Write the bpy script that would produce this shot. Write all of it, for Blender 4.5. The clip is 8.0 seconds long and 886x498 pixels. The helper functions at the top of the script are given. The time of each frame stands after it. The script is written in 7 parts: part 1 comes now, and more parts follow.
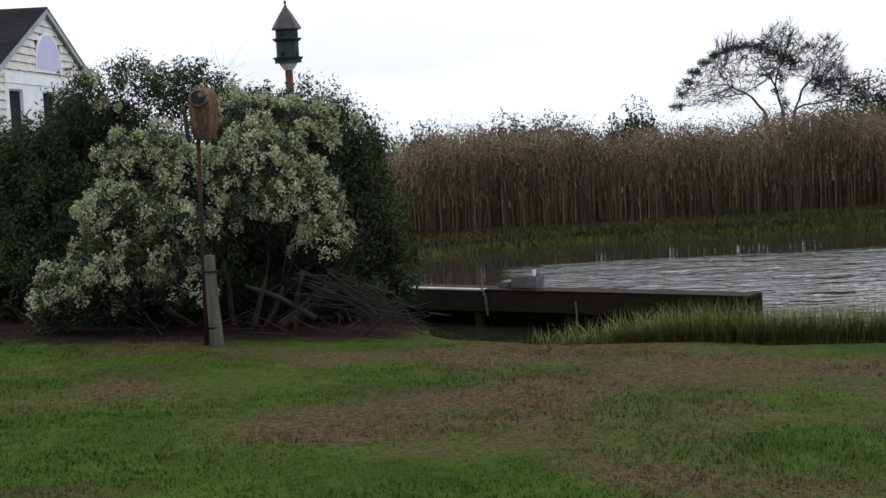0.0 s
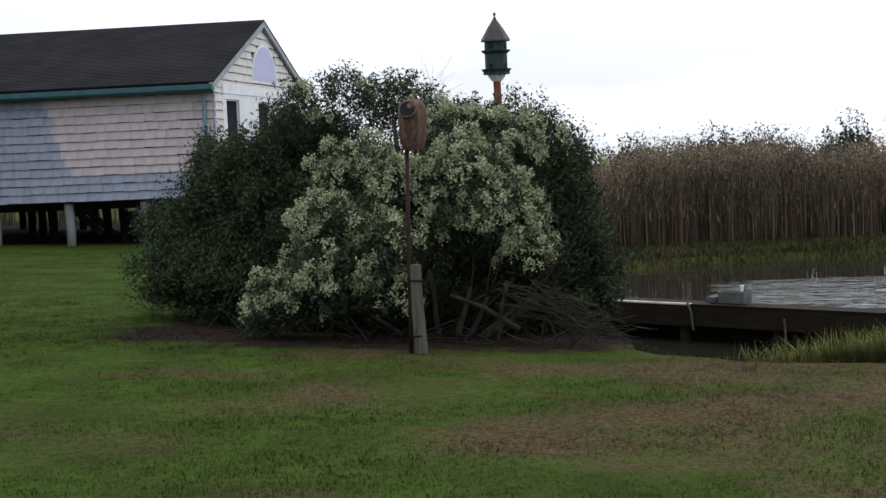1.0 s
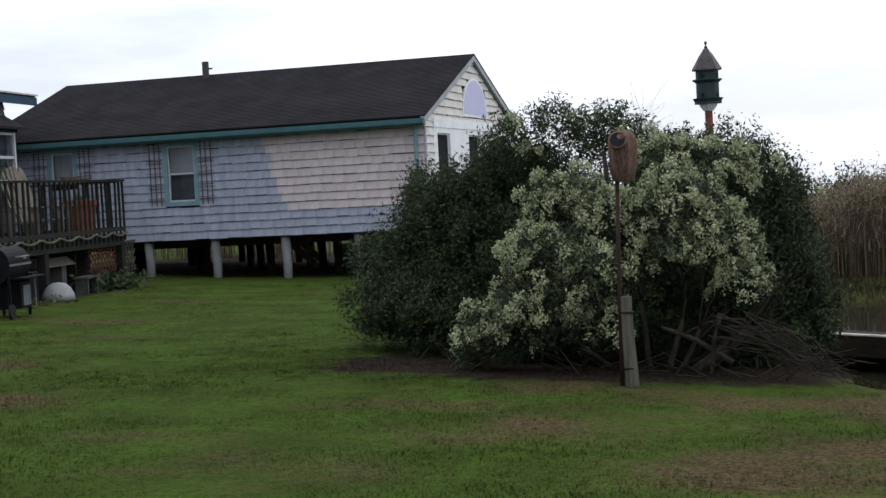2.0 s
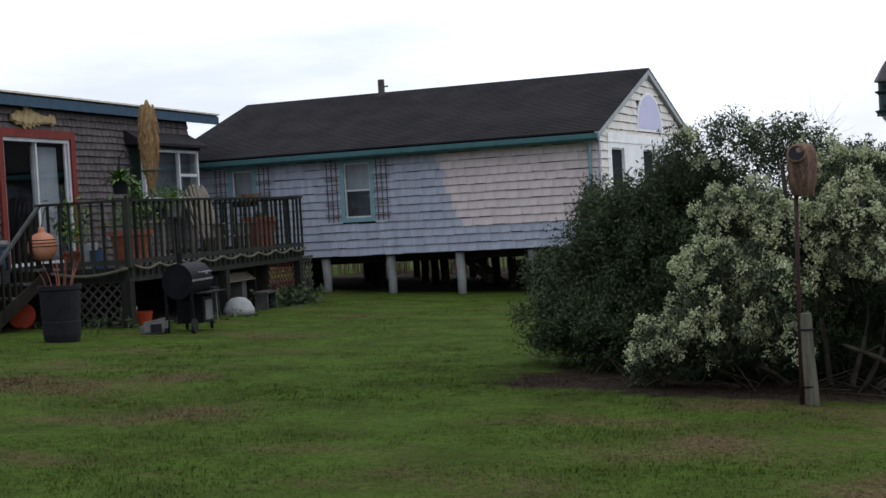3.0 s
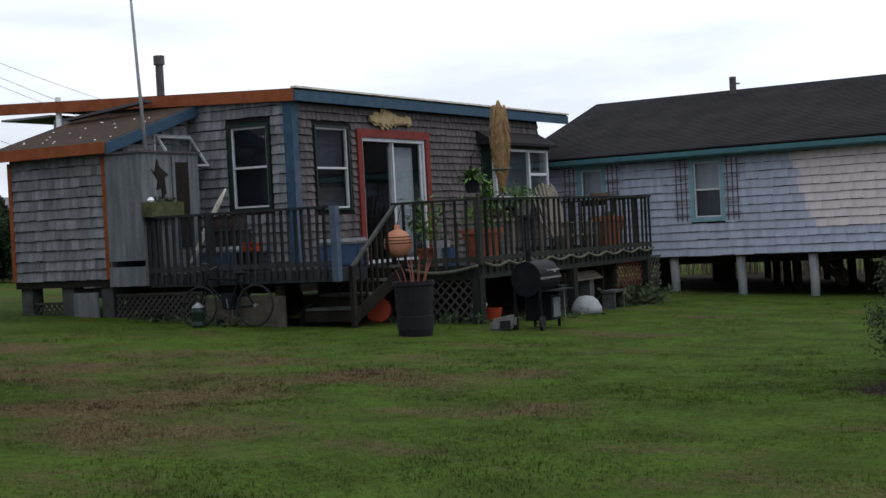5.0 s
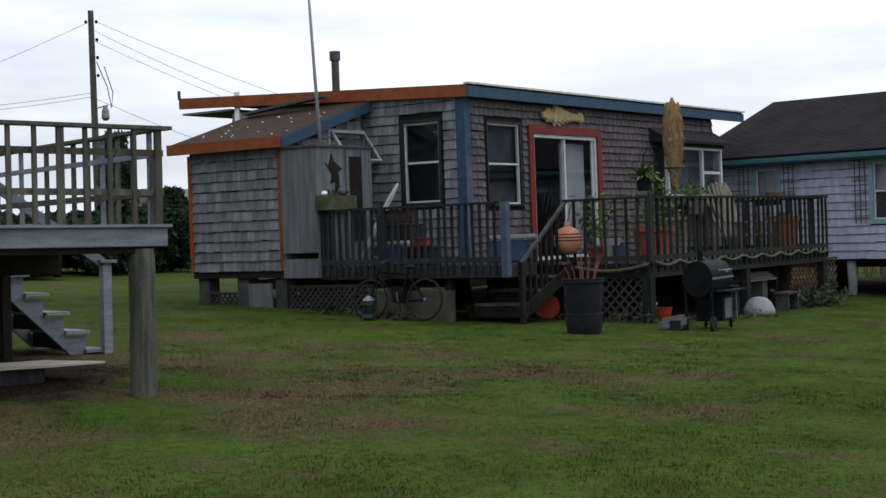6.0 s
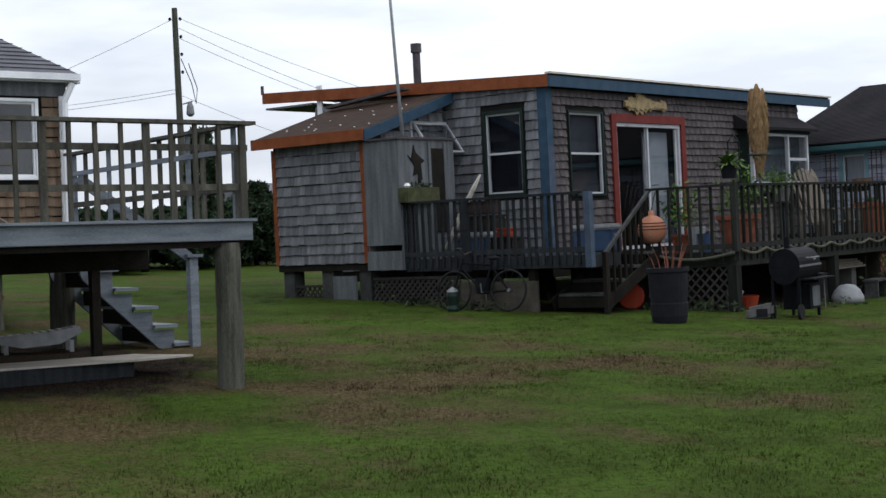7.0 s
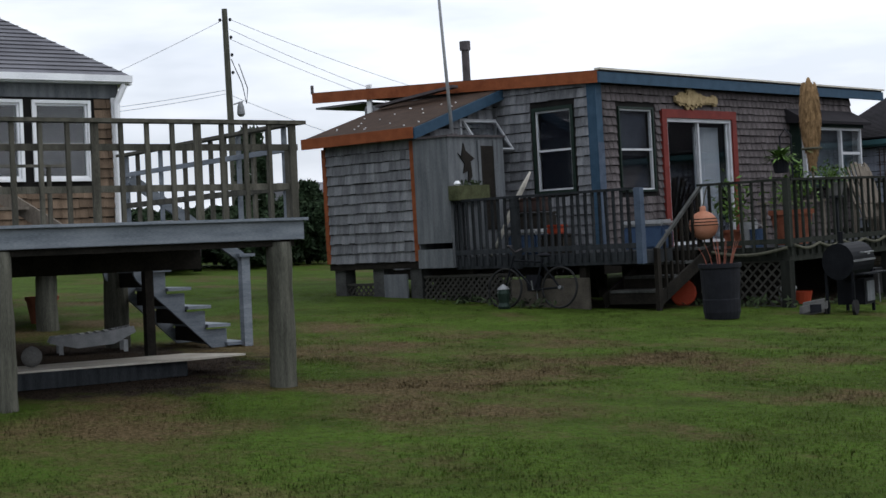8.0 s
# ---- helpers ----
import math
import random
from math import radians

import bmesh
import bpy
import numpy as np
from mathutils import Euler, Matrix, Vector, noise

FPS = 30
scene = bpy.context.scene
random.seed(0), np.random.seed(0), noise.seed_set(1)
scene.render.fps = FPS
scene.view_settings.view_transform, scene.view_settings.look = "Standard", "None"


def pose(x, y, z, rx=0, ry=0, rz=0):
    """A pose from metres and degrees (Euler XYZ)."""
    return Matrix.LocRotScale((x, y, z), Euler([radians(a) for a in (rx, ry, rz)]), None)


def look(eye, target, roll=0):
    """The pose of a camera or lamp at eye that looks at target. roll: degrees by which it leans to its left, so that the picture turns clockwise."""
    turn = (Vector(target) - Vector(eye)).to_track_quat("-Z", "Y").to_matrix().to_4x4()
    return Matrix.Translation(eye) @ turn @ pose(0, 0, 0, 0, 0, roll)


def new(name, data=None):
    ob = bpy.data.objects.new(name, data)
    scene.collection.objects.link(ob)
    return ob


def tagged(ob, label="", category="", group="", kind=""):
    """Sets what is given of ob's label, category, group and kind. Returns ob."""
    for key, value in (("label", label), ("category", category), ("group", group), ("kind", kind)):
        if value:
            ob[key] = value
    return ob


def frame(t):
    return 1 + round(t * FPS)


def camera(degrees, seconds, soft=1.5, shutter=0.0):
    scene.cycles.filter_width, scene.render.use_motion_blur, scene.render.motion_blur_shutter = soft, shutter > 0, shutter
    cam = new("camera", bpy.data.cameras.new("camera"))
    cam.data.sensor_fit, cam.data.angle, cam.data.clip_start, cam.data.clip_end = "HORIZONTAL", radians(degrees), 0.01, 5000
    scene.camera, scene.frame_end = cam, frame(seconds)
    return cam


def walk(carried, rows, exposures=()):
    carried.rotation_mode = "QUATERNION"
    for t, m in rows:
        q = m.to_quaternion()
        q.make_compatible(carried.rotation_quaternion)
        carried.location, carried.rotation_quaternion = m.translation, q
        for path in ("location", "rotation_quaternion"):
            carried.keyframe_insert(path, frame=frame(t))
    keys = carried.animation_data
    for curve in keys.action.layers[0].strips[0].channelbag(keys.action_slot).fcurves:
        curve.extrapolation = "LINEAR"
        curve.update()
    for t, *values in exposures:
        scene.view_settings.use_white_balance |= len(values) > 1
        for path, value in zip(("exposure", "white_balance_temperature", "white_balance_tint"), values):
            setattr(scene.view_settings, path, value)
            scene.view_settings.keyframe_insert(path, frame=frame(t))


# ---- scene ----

cam = camera(33.0, 8.0)
EYE = 1.7
ROWS = [
    (0.0, 85.177, 2.925, -0.247), (0.5, 85.465, 2.11, 2.633), (1.0, 85.992, 2.512, 7.651), (1.5, 86.79, 2.755, 11.723),
    (2.0, 87.603, 3.109, 15.671), (2.2, 87.917, 3.122, 16.986), (3.3, 88.765, 3.101, 24.401), (3.5, 88.893, 2.804, 25.768),
    (4.0, 89.004, 3.003, 28.907), (4.5, 89.084, 3.116, 32.235), (5.0, 89.274, 3.011, 35.625), (5.2, 89.323, 2.926, 37.114),
    (6.3, 89.371, 2.128, 43.571), (6.5, 89.313, 2.406, 44.357), (7.0, 89.214, 2.779, 45.321), (7.5, 89.217, 3.054, 46.064),
    (8.0, 89.227, 3.252, 47.254),
]
walk(cam, [(t, pose(0, 0, EYE, rx, ry, rz)) for t, rx, ry, rz in ROWS])
# ---- sky and light ----
world = bpy.data.worlds.new("world")
scene.world = world
world.use_nodes = True
wn, wl = world.node_tree.nodes, world.node_tree.links
bg = wn["Background"]
sky = wn.new("ShaderNodeTexSky")
sky.sky_type = "NISHITA"
sky.sun_disc = False
sky.sun_elevation, sky.sun_rotation = radians(42), radians(35)
sky.dust_density = 2.5
cloud_at = wn.new("ShaderNodeTexCoord")
cloud_map = wn.new("ShaderNodeMapping")
cloud_map.inputs["Scale"].default_value = (1.0, 1.0, 5.0)
clouds = wn.new("ShaderNodeTexNoise")
clouds.inputs["Scale"].default_value, clouds.inputs["Detail"].default_value, clouds.inputs["Roughness"].default_value = 2.6, 7, 0.55
cover = wn.new("ShaderNodeValToRGB")
cover.color_ramp.elements[0].position, cover.color_ramp.elements[1].position = 0.38, 0.60
cloudy = wn.new("ShaderNodeMixRGB")
cloudy.inputs[2].default_value = (12.5, 13.1, 14.2, 1)
haze = wn.new("ShaderNodeMixRGB")
haze.inputs[0].default_value = 0.72
haze.inputs[2].default_value = (10.9, 11.7, 13.2, 1)
wl.new(cloud_at.outputs["Generated"], cloud_map.inputs[0])
wl.new(cloud_map.outputs[0], clouds.inputs["Vector"])
wl.new(clouds.outputs[0], cover.inputs[0])
wl.new(cover.outputs[0], cloudy.inputs[0])
wl.new(sky.outputs[0], haze.inputs[1])
wl.new(haze.outputs[0], cloudy.inputs[1])
# the overcast is brighter towards the hidden sun
glow = wn.new("ShaderNodeVectorMath")
glow.operation = "DOT_PRODUCT"
glow.inputs[1].default_value = Vector((20, 28, 30)).normalized()
wl.new(cloud_at.outputs["Generated"], glow.inputs[0])
gain = wn.new("ShaderNodeMapRange")
gain.inputs["From Min"].default_value, gain.inputs["From Max"].default_value = -0.6, 0.9
gain.inputs["To Min"].default_value, gain.inputs["To Max"].default_value = 0.95, 1.42
wl.new(glow.outputs["Value"], gain.inputs["Value"])
shaded = wn.new("ShaderNodeVectorMath")
shaded.operation = "SCALE"
wl.new(cloudy.outputs[0], shaded.inputs[0])
# and brighter overhead than at the horizon
height = wn.new("ShaderNodeSeparateXYZ")
wl.new(cloud_at.outputs["Generated"], height.inputs[0])
zenith = wn.new("ShaderNodeMapRange")
for key, v in (("From Min", 0.0), ("From Max", 1.0), ("To Min", 0.90), ("To Max", 1.45)):
    zenith.inputs[key].default_value = v
wl.new(height.outputs[2], zenith.inputs["Value"])
level = wn.new("ShaderNodeMath")
level.operation = "MULTIPLY"
wl.new(gain.outputs[0], level.inputs[0])
wl.new(zenith.outputs[0], level.inputs[1])
wl.new(level.outputs[0], shaded.inputs["Scale"])
wl.new(shaded.outputs[0], bg.inputs[0])
bg.inputs[1].default_value = 0.112

sun = new("sun", bpy.data.lights.new("sun", "SUN"))
sun.data.energy, sun.data.angle, sun.data.color = 0.45, radians(14), (1.0, 0.96, 0.9)
sun.matrix_world = look((20, 28, 30), (0, 0, 0))
scene.view_settings.exposure = -0.5


# ---- materials ----
def surface(name, dark, light, scale=4.0, rough=0.8, bump=0.2, fine=60.0, vary="", amount=0.35, metal=0.0, stretch=(1, 1, 1), spec=0.12, depth=0.01, soft=0.0):
    """A worn surface: two colours mixed by broad stains and fine grain; vary: 'object' or 'island' shifts each piece's value."""
    m = bpy.data.materials.new(name)
    m.use_nodes = True
    n, l = m.node_tree.nodes, m.node_tree.links
    b = n["Principled BSDF"]
    co = n.new("ShaderNodeTexCoord")
    mp = n.new("ShaderNodeMapping")
    mp.inputs["Scale"].default_value = stretch
    l.new(co.outputs["Object"], mp.inputs[0])
    big = n.new("ShaderNodeTexNoise")
    big.inputs["Scale"].default_value, big.inputs["Detail"].default_value = scale, 5
    small = n.new("ShaderNodeTexNoise")
    small.inputs["Scale"].default_value, small.inputs["Detail"].default_value = fine, 4
    l.new(mp.outputs[0], big.inputs["Vector"])
    l.new(mp.outputs[0], small.inputs["Vector"])
    mean = n.new("ShaderNodeMixRGB")
    mean.inputs[0].default_value = 0.45
    l.new(big.outputs[0], mean.inputs[1])
    l.new(small.outputs[0], mean.inputs[2])
    ramp = n.new("ShaderNodeValToRGB")
    ramp.color_ramp.elements[0].position, ramp.color_ramp.elements[1].position = 0.36, 0.64
    ramp.color_ramp.elements[0].color, ramp.color_ramp.elements[1].color = (*dark, 1), (*light, 1)
    l.new(mean.outputs[0], ramp.inputs[0])
    out = ramp.outputs[0]
    if vary:
        src = n.new("ShaderNodeObjectInfo").outputs["Random"] if vary == "object" else n.new("ShaderNodeNewGeometry").outputs["Random Per Island"]
        rng = n.new("ShaderNodeMapRange")
        rng.inputs["To Min"].default_value, rng.inputs["To Max"].default_value = 1 - amount, 1 + amount
        l.new(src, rng.inputs["Value"])
        mul = n.new("ShaderNodeVectorMath")
        mul.operation = "SCALE"
        l.new(out, mul.inputs[0])
        l.new(rng.outputs[0], mul.inputs["Scale"])
        out = mul.outputs[0]
    l.new(out, b.inputs["Base Color"])
    b.inputs["Roughness"].default_value = rough
    b.inputs["Metallic"].default_value = metal
    b.inputs["Specular IOR Level"].default_value = spec
    if bump:
        bp = n.new("ShaderNodeBump")
        bp.inputs["Strength"].default_value, bp.inputs["Distance"].default_value = bump, depth
        l.new(mean.outputs[0], bp.inputs["Height"])
        l.new(bp.outputs[0], b.inputs["Normal"])
    if soft:
        bend = n.new("ShaderNodeNewGeometry")
        keep = n.new("ShaderNodeVectorMath")
        keep.operation = "MULTIPLY_ADD"
        keep.inputs[1].default_value = (1 - soft, 1 - soft, 1 - soft)
        keep.inputs[2].default_value = (0, 0, soft)
        unit = n.new("ShaderNodeVectorMath")
        unit.operation = "NORMALIZE"
        l.new(bend.outputs["Normal"], keep.inputs[0])
        l.new(keep.outputs[0], unit.inputs[0])
        l.new(unit.outputs[0], b.inputs["Normal"])
    return m


def lawn_material(name, soft=0.0):
    """Mown grass: green, with broad dry tan patches towards the bank and small thin spots."""
    m = bpy.data.materials.new(name)
    m.use_nodes = True
    n, l = m.node_tree.nodes, m.node_tree.links
    b = n["Principled BSDF"]
    co = n.new("ShaderNodeTexCoord")

    def noise_at(scale, detail=5, stretch=(1, 1, 1)):
        mp = n.new("ShaderNodeMapping")
        mp.inputs["Scale"].default_value = stretch
        t = n.new("ShaderNodeTexNoise")
        t.inputs["Scale"].default_value, t.inputs["Detail"].default_value = scale, detail
        l.new(co.outputs["Object"], mp.inputs[0])
        l.new(mp.outputs[0], t.inputs["Vector"])
        return t.outputs[0]

    def ramp_of(src, p0, p1, c0, c1):
        r = n.new("ShaderNodeValToRGB")
        r.color_ramp.elements[0].position, r.color_ramp.elements[1].position = p0, p1
        r.color_ramp.elements[0].color, r.color_ramp.elements[1].color = c0, c1
        l.new(src, r.inputs[0])
        return r.outputs[0]

    def mix(fac, a, c, kind="MIX"):
        x = n.new("ShaderNodeMixRGB")
        x.blend_type = kind
        for k, v in enumerate((fac, a, c)):
            if isinstance(v, (float, tuple)):
                x.inputs[k].default_value = v
            else:
                l.new(v, x.inputs[k])
        return x.outputs[0]

    green = ramp_of(noise_at(1.1, 8), 0.34, 0.66, (0.027, 0.048, 0.007, 1), (0.046, 0.086, 0.011, 1))
    green = mix(ramp_of(noise_at(40, 3), 0.42, 0.62, (0, 0, 0, 1), (0.6, 0.6, 0.6, 1)), green, (0.040, 0.042, 0.011, 1))
    green = mix(ramp_of(noise_at(5.5, 6), 0.50, 0.66, (0, 0, 0, 1), (0.35, 0.35, 0.35, 1)), green, (0.026, 0.038, 0.006, 1))
    green = mix(ramp_of(noise_at(3.1, 6, (1.3, 1, 1)), 0.56, 0.70, (0, 0, 0, 1), (0.4, 0.4, 0.4, 1)), green, (0.053, 0.090, 0.012, 1))
    green = mix(ramp_of(noise_at(15, 5), 0.50, 0.64, (0, 0, 0, 1), (0.45, 0.45, 0.45, 1)), green, (0.020, 0.030, 0.006, 1))
    tan = ramp_of(noise_at(25, 4), 0.35, 0.65, (0.040, 0.027, 0.014, 1), (0.100, 0.067, 0.038, 1))
    where = n.new("ShaderNodeSeparateXYZ")
    l.new(co.outputs["Object"], where.inputs[0])
    toward = n.new("ShaderNodeMapRange")
    toward.inputs["From Min"].default_value, toward.inputs["From Max"].default_value = -5.5, 0.5
    toward.inputs["To Min"].default_value, toward.inputs["To Max"].default_value = 0.01, 0.21
    l.new(where.outputs[0], toward.inputs["Value"])
    west = n.new("ShaderNodeMapRange")
    for key, v in (("From Min", -6.0), ("From Max", -10.0), ("To Min", 0.0), ("To Max", 0.18)):
        west.inputs[key].default_value = v
    l.new(where.outputs[0], west.inputs["Value"])
    close = n.new("ShaderNodeMapRange")
    for key, v in (("From Min", 7.2), ("From Max", 9.2), ("To Min", -0.13), ("To Max", 0.0)):
        close.inputs[key].default_value = v
    l.new(where.outputs[1], close.inputs["Value"])
    both = n.new("ShaderNodeMath")
    l.new(toward.outputs[0], both.inputs[0])
    l.new(close.outputs[0], both.inputs[1])
    driest = n.new("ShaderNodeMath")
    driest.operation = "MAXIMUM"
    l.new(both.outputs[0], driest.inputs[0])
    l.new(west.outputs[0], driest.inputs[1])
    beyond = n.new("ShaderNodeMapRange")
    for key, v in (("From Min", 12.8), ("From Max", 15.5), ("To Min", 0.0), ("To Max", -0.16)):
        beyond.inputs[key].default_value = v
    l.new(where.outputs[1], beyond.inputs["Value"])
    dryness = n.new("ShaderNodeMath")
    l.new(driest.outputs[0], dryness.inputs[0])
    l.new(beyond.outputs[0], dryness.inputs[1])
    add = n.new("ShaderNodeMath")
    l.new(noise_at(0.6, 8, (1, 1.25, 1)), add.inputs[0])
    l.new(dryness.outputs[0], add.inputs[1])
    fleck = n.new("ShaderNodeMath")
    fleck.operation = "MULTIPLY_ADD"
    l.new(noise_at(9, 5), fleck.inputs[0])
    fleck.inputs[1].default_value = 0.28
    l.new(add.outputs[0], fleck.inputs[2])
    dry = ramp_of(fleck.outputs[0], 0.70, 0.92, (0, 0, 0, 1), (0.85, 0.85, 0.85, 1))
    turf = mix(dry, green, tan)
    # bare litter under shrubs, houses and decks; its dark colour also carries their shade
    nearest = None
    for cx, cy, rx, ry in ((-2.6, 14.9, 2.9, 1.5), (-14.2, 38.6, 6.4, 7.2), (-15.4, 7.6, 3.4, 2.4), (-15.6, 23.0, 1.9, 4.0), (-17.1, 18.6, 2.2, 0.9)):
        spot = n.new("ShaderNodeMapping")
        spot.inputs["Location"].default_value = (-cx / rx, -cy / ry, 0)
        spot.inputs["Scale"].default_value = (1 / rx, 1 / ry, 0)
        l.new(co.outputs["Object"], spot.inputs[0])
        away = n.new("ShaderNodeVectorMath")
        away.operation = "LENGTH"
        l.new(spot.outputs[0], away.inputs[0])
        if nearest is None:
            nearest = away.outputs["Value"]
        else:
            least = n.new("ShaderNodeMath")
            least.operation = "MINIMUM"
            l.new(nearest, least.inputs[0])
            l.new(away.outputs["Value"], least.inputs[1])
            nearest = least.outputs[0]
    ragged = n.new("ShaderNodeMath")
    ragged.operation = "MULTIPLY_ADD"
    l.new(noise_at(2.5, 6), ragged.inputs[0])
    ragged.inputs[1].default_value = 0.8
    l.new(nearest, ragged.inputs[2])
    ragged_half = n.new("ShaderNodeMath")
    ragged_half.operation = "MULTIPLY"
    ragged_half.inputs[1].default_value = 0.5
    l.new(ragged.outputs[0], ragged_half.inputs[0])
    bare = ramp_of(ragged_half.outputs[0], 0.65, 0.75, (1, 1, 1, 1), (0, 0, 0, 1))
    soil = ramp_of(noise_at(30, 5), 0.35, 0.65, (0.013, 0.010, 0.008, 1), (0.038, 0.028, 0.020, 1))
    colour = mix(bare, turf, soil)
    if soft:
        tone = n.new("ShaderNodeMapRange")
        tone.inputs["To Min"].default_value, tone.inputs["To Max"].default_value = 0.8, 1.35
        l.new(n.new("ShaderNodeNewGeometry").outputs["Random Per Island"], tone.inputs["Value"])
        each = n.new("ShaderNodeVectorMath")
        each.operation = "SCALE"
        l.new(colour, each.inputs[0])
        l.new(tone.outputs[0], each.inputs["Scale"])
        colour = each.outputs[0]
    l.new(colour, b.inputs["Base Color"])
    b.inputs["Roughness"].default_value = 0.95
    b.inputs["Specular IOR Level"].default_value = 0.03
    if soft:
        bend = n.new("ShaderNodeNewGeometry")
        keep = n.new("ShaderNodeVectorMath")
        keep.operation = "MULTIPLY_ADD"
        keep.inputs[1].default_value = (1 - soft, 1 - soft, 1 - soft)
        keep.inputs[2].default_value = (0, 0, soft)
        unit = n.new("ShaderNodeVectorMath")
        unit.operation = "NORMALIZE"
        l.new(bend.outputs["Normal"], keep.inputs[0])
        l.new(keep.outputs[0], unit.inputs[0])
        l.new(unit.outputs[0], b.inputs["Normal"])
        return m
    bp = n.new("ShaderNodeBump")
    bp.inputs["Strength"].default_value, bp.inputs["Distance"].default_value = 0.6, 0.03
    l.new(noise_at(30, 6), bp.inputs["Height"])
    l.new(bp.outputs[0], b.inputs["Normal"])
    return m


def water_material():
    m = bpy.data.materials.new("water")
    m.use_nodes = True
    n, l = m.node_tree.nodes, m.node_tree.links
    b = n["Principled BSDF"]
    b.inputs["Base Color"].default_value = (0.022, 0.02, 0.014, 1)
    b.inputs["Roughness"].default_value, b.inputs["IOR"].default_value = 0.05, 1.6
    co = n.new("ShaderNodeTexCoord")
    mp = n.new("ShaderNodeMapping")
    mp.inputs["Scale"].default_value = (0.42, 1.25, 1)
    mp.inputs["Rotation"].default_value = (0, 0, 0.12)
    a = n.new("ShaderNodeTexNoise")
    a.inputs["Scale"].default_value, a.inputs["Detail"].default_value, a.inputs["Distortion"].default_value = 2.7, 3.0, 0.9
    bp = n.new("ShaderNodeBump")
    bp.inputs["Distance"].default_value = 0.10
    # the reeds shelter the far side from the wind
    xyz = n.new("ShaderNodeSeparateXYZ")
    l.new(co.outputs["Object"], xyz.inputs[0])
    open_y = n.new("ShaderNodeMapRange")
    open_y.interpolation_type = "SMOOTHSTEP"
    for key, v in (("From Min", 26.5), ("From Max", 25.2), ("To Min", 0.05), ("To Max", 1.0)):
        open_y.inputs[key].default_value = v
    l.new(xyz.outputs[1], open_y.inputs["Value"])
    open_x = n.new("ShaderNodeMapRange")
    open_x.interpolation_type = "SMOOTHSTEP"
    for key, v in (("From Min", 0.7), ("From Max", 1.9), ("To Min", 0.04), ("To Max", 1.0)):
        open_x.inputs[key].default_value = v
    l.new(xyz.outputs[0], open_x.inputs["Value"])
    wind = n.new("ShaderNodeMath")
    wind.operation = "MULTIPLY"
    l.new(open_y.outputs[0], wind.inputs[0])
    l.new(open_x.outputs[0], wind.inputs[1])
    l.new(wind.outputs[0], bp.inputs["Strength"])
    l.new(co.outputs["Object"], mp.inputs[0])
    l.new(mp.outputs[0], a.inputs["Vector"])
    l.new(a.outputs[0], bp.inputs["Height"])
    l.new(bp.outputs[0], b.inputs["Normal"])
    return m


def glass_material(name, tint=(0.9, 0.93, 0.95), rough=0.02):
    m = bpy.data.materials.new(name)
    m.use_nodes = True
    b = m.node_tree.nodes["Principled BSDF"]
    b.inputs["Base Color"].default_value = (*tint, 1)
    b.inputs["Transmission Weight"].default_value, b.inputs["Roughness"].default_value, b.inputs["IOR"].default_value = 1.0, rough, 1.45
    return m


LAWN = lawn_material("lawn")
BLADE = lawn_material("grass_blade", 1.0)
WATER = water_material()
GLASS = glass_material("window_glass")
LAVENDER = surface("lavender_shade", (0.36, 0.36, 0.56), (0.42, 0.42, 0.62), 2, 0.35, 0.0)
GREY_SHINGLE = surface("grey_cedar_shingle", (0.2171, 0.2351, 0.293), (0.3459, 0.372, 0.4563), 2, 0.9, 0.3, 55, "island", 0.07, stretch=(4, 4, 0.6))
GREY_SHINGLE_OB = surface("grey_cedar_shingle_piece", (0.2171, 0.2351, 0.293), (0.3459, 0.372, 0.4563), 2, 0.9, 0.3, 55, "object", 0.07, stretch=(4, 4, 0.6))
NEW_SHINGLE = surface("newer_cedar_shingle", (0.3961, 0.3428, 0.3554), (0.5545, 0.4837, 0.4926), 2, 0.9, 0.3, 55, "object", 0.06, stretch=(4, 4, 0.6))
CREAM_SHINGLE = surface("cream_cedar_shingle", (0.532, 0.5035, 0.475), (0.665, 0.6365, 0.5985), 3, 0.9, 0.3, 55, "island", 0.06, stretch=(4, 4, 0.6))
BROWN_SHINGLE = surface("brown_cedar_shingle", (0.018, 0.0135, 0.0144), (0.1305, 0.1161, 0.117), 1.5, 0.92, 0.5, 45, "island", 0.16, stretch=(4, 4, 0.5))
BROWN_SHINGLE_OB = surface("brown_cedar_shingle_piece", (0.018, 0.0135, 0.0144), (0.1305, 0.1161, 0.117), 1.5, 0.92, 0.5, 45, "object", 0.16, stretch=(4, 4, 0.5))
SILVER_SHINGLE = surface("silvered_cedar_shingle", (0.0828, 0.08648, 0.09476), (0.184, 0.1886, 0.1978), 3, 0.92, 0.5, 45, "island", 0.25, stretch=(4, 4, 0.5))
TAN_SHINGLE = surface("tan_cedar_shingle", (0.075, 0.052, 0.036), (0.16, 0.115, 0.08), 3, 0.9, 0.4, 45, "island", 0.25, stretch=(4, 4, 0.5))
BACKING = surface("dark_sheathing", (0.007, 0.007, 0.007), (0.014, 0.013, 0.012), 4, 0.95, 0.1)
ROOFING = surface("dark_asphalt_roofing", (0.00943, 0.008756, 0.01073), (0.02425, 0.02223, 0.02503), 1.4, 0.95, 0.5, 90, "island", 0.12)
GREY_ROOF = surface("grey_asphalt_roofing", (0.104, 0.104, 0.116), (0.16, 0.16, 0.176), 2, 0.95, 0.4, 90, "island", 0.12)
BROWN_ROOF = surface("brown_gravel_roofing", (0.02116, 0.0129, 0.008908), (0.04785, 0.02902, 0.01986), 5, 0.95, 0.5, 90)
TEAL = surface("teal_painted_wood", (0.036, 0.092, 0.104), (0.06, 0.132, 0.144), 4, 0.55, 0.1)
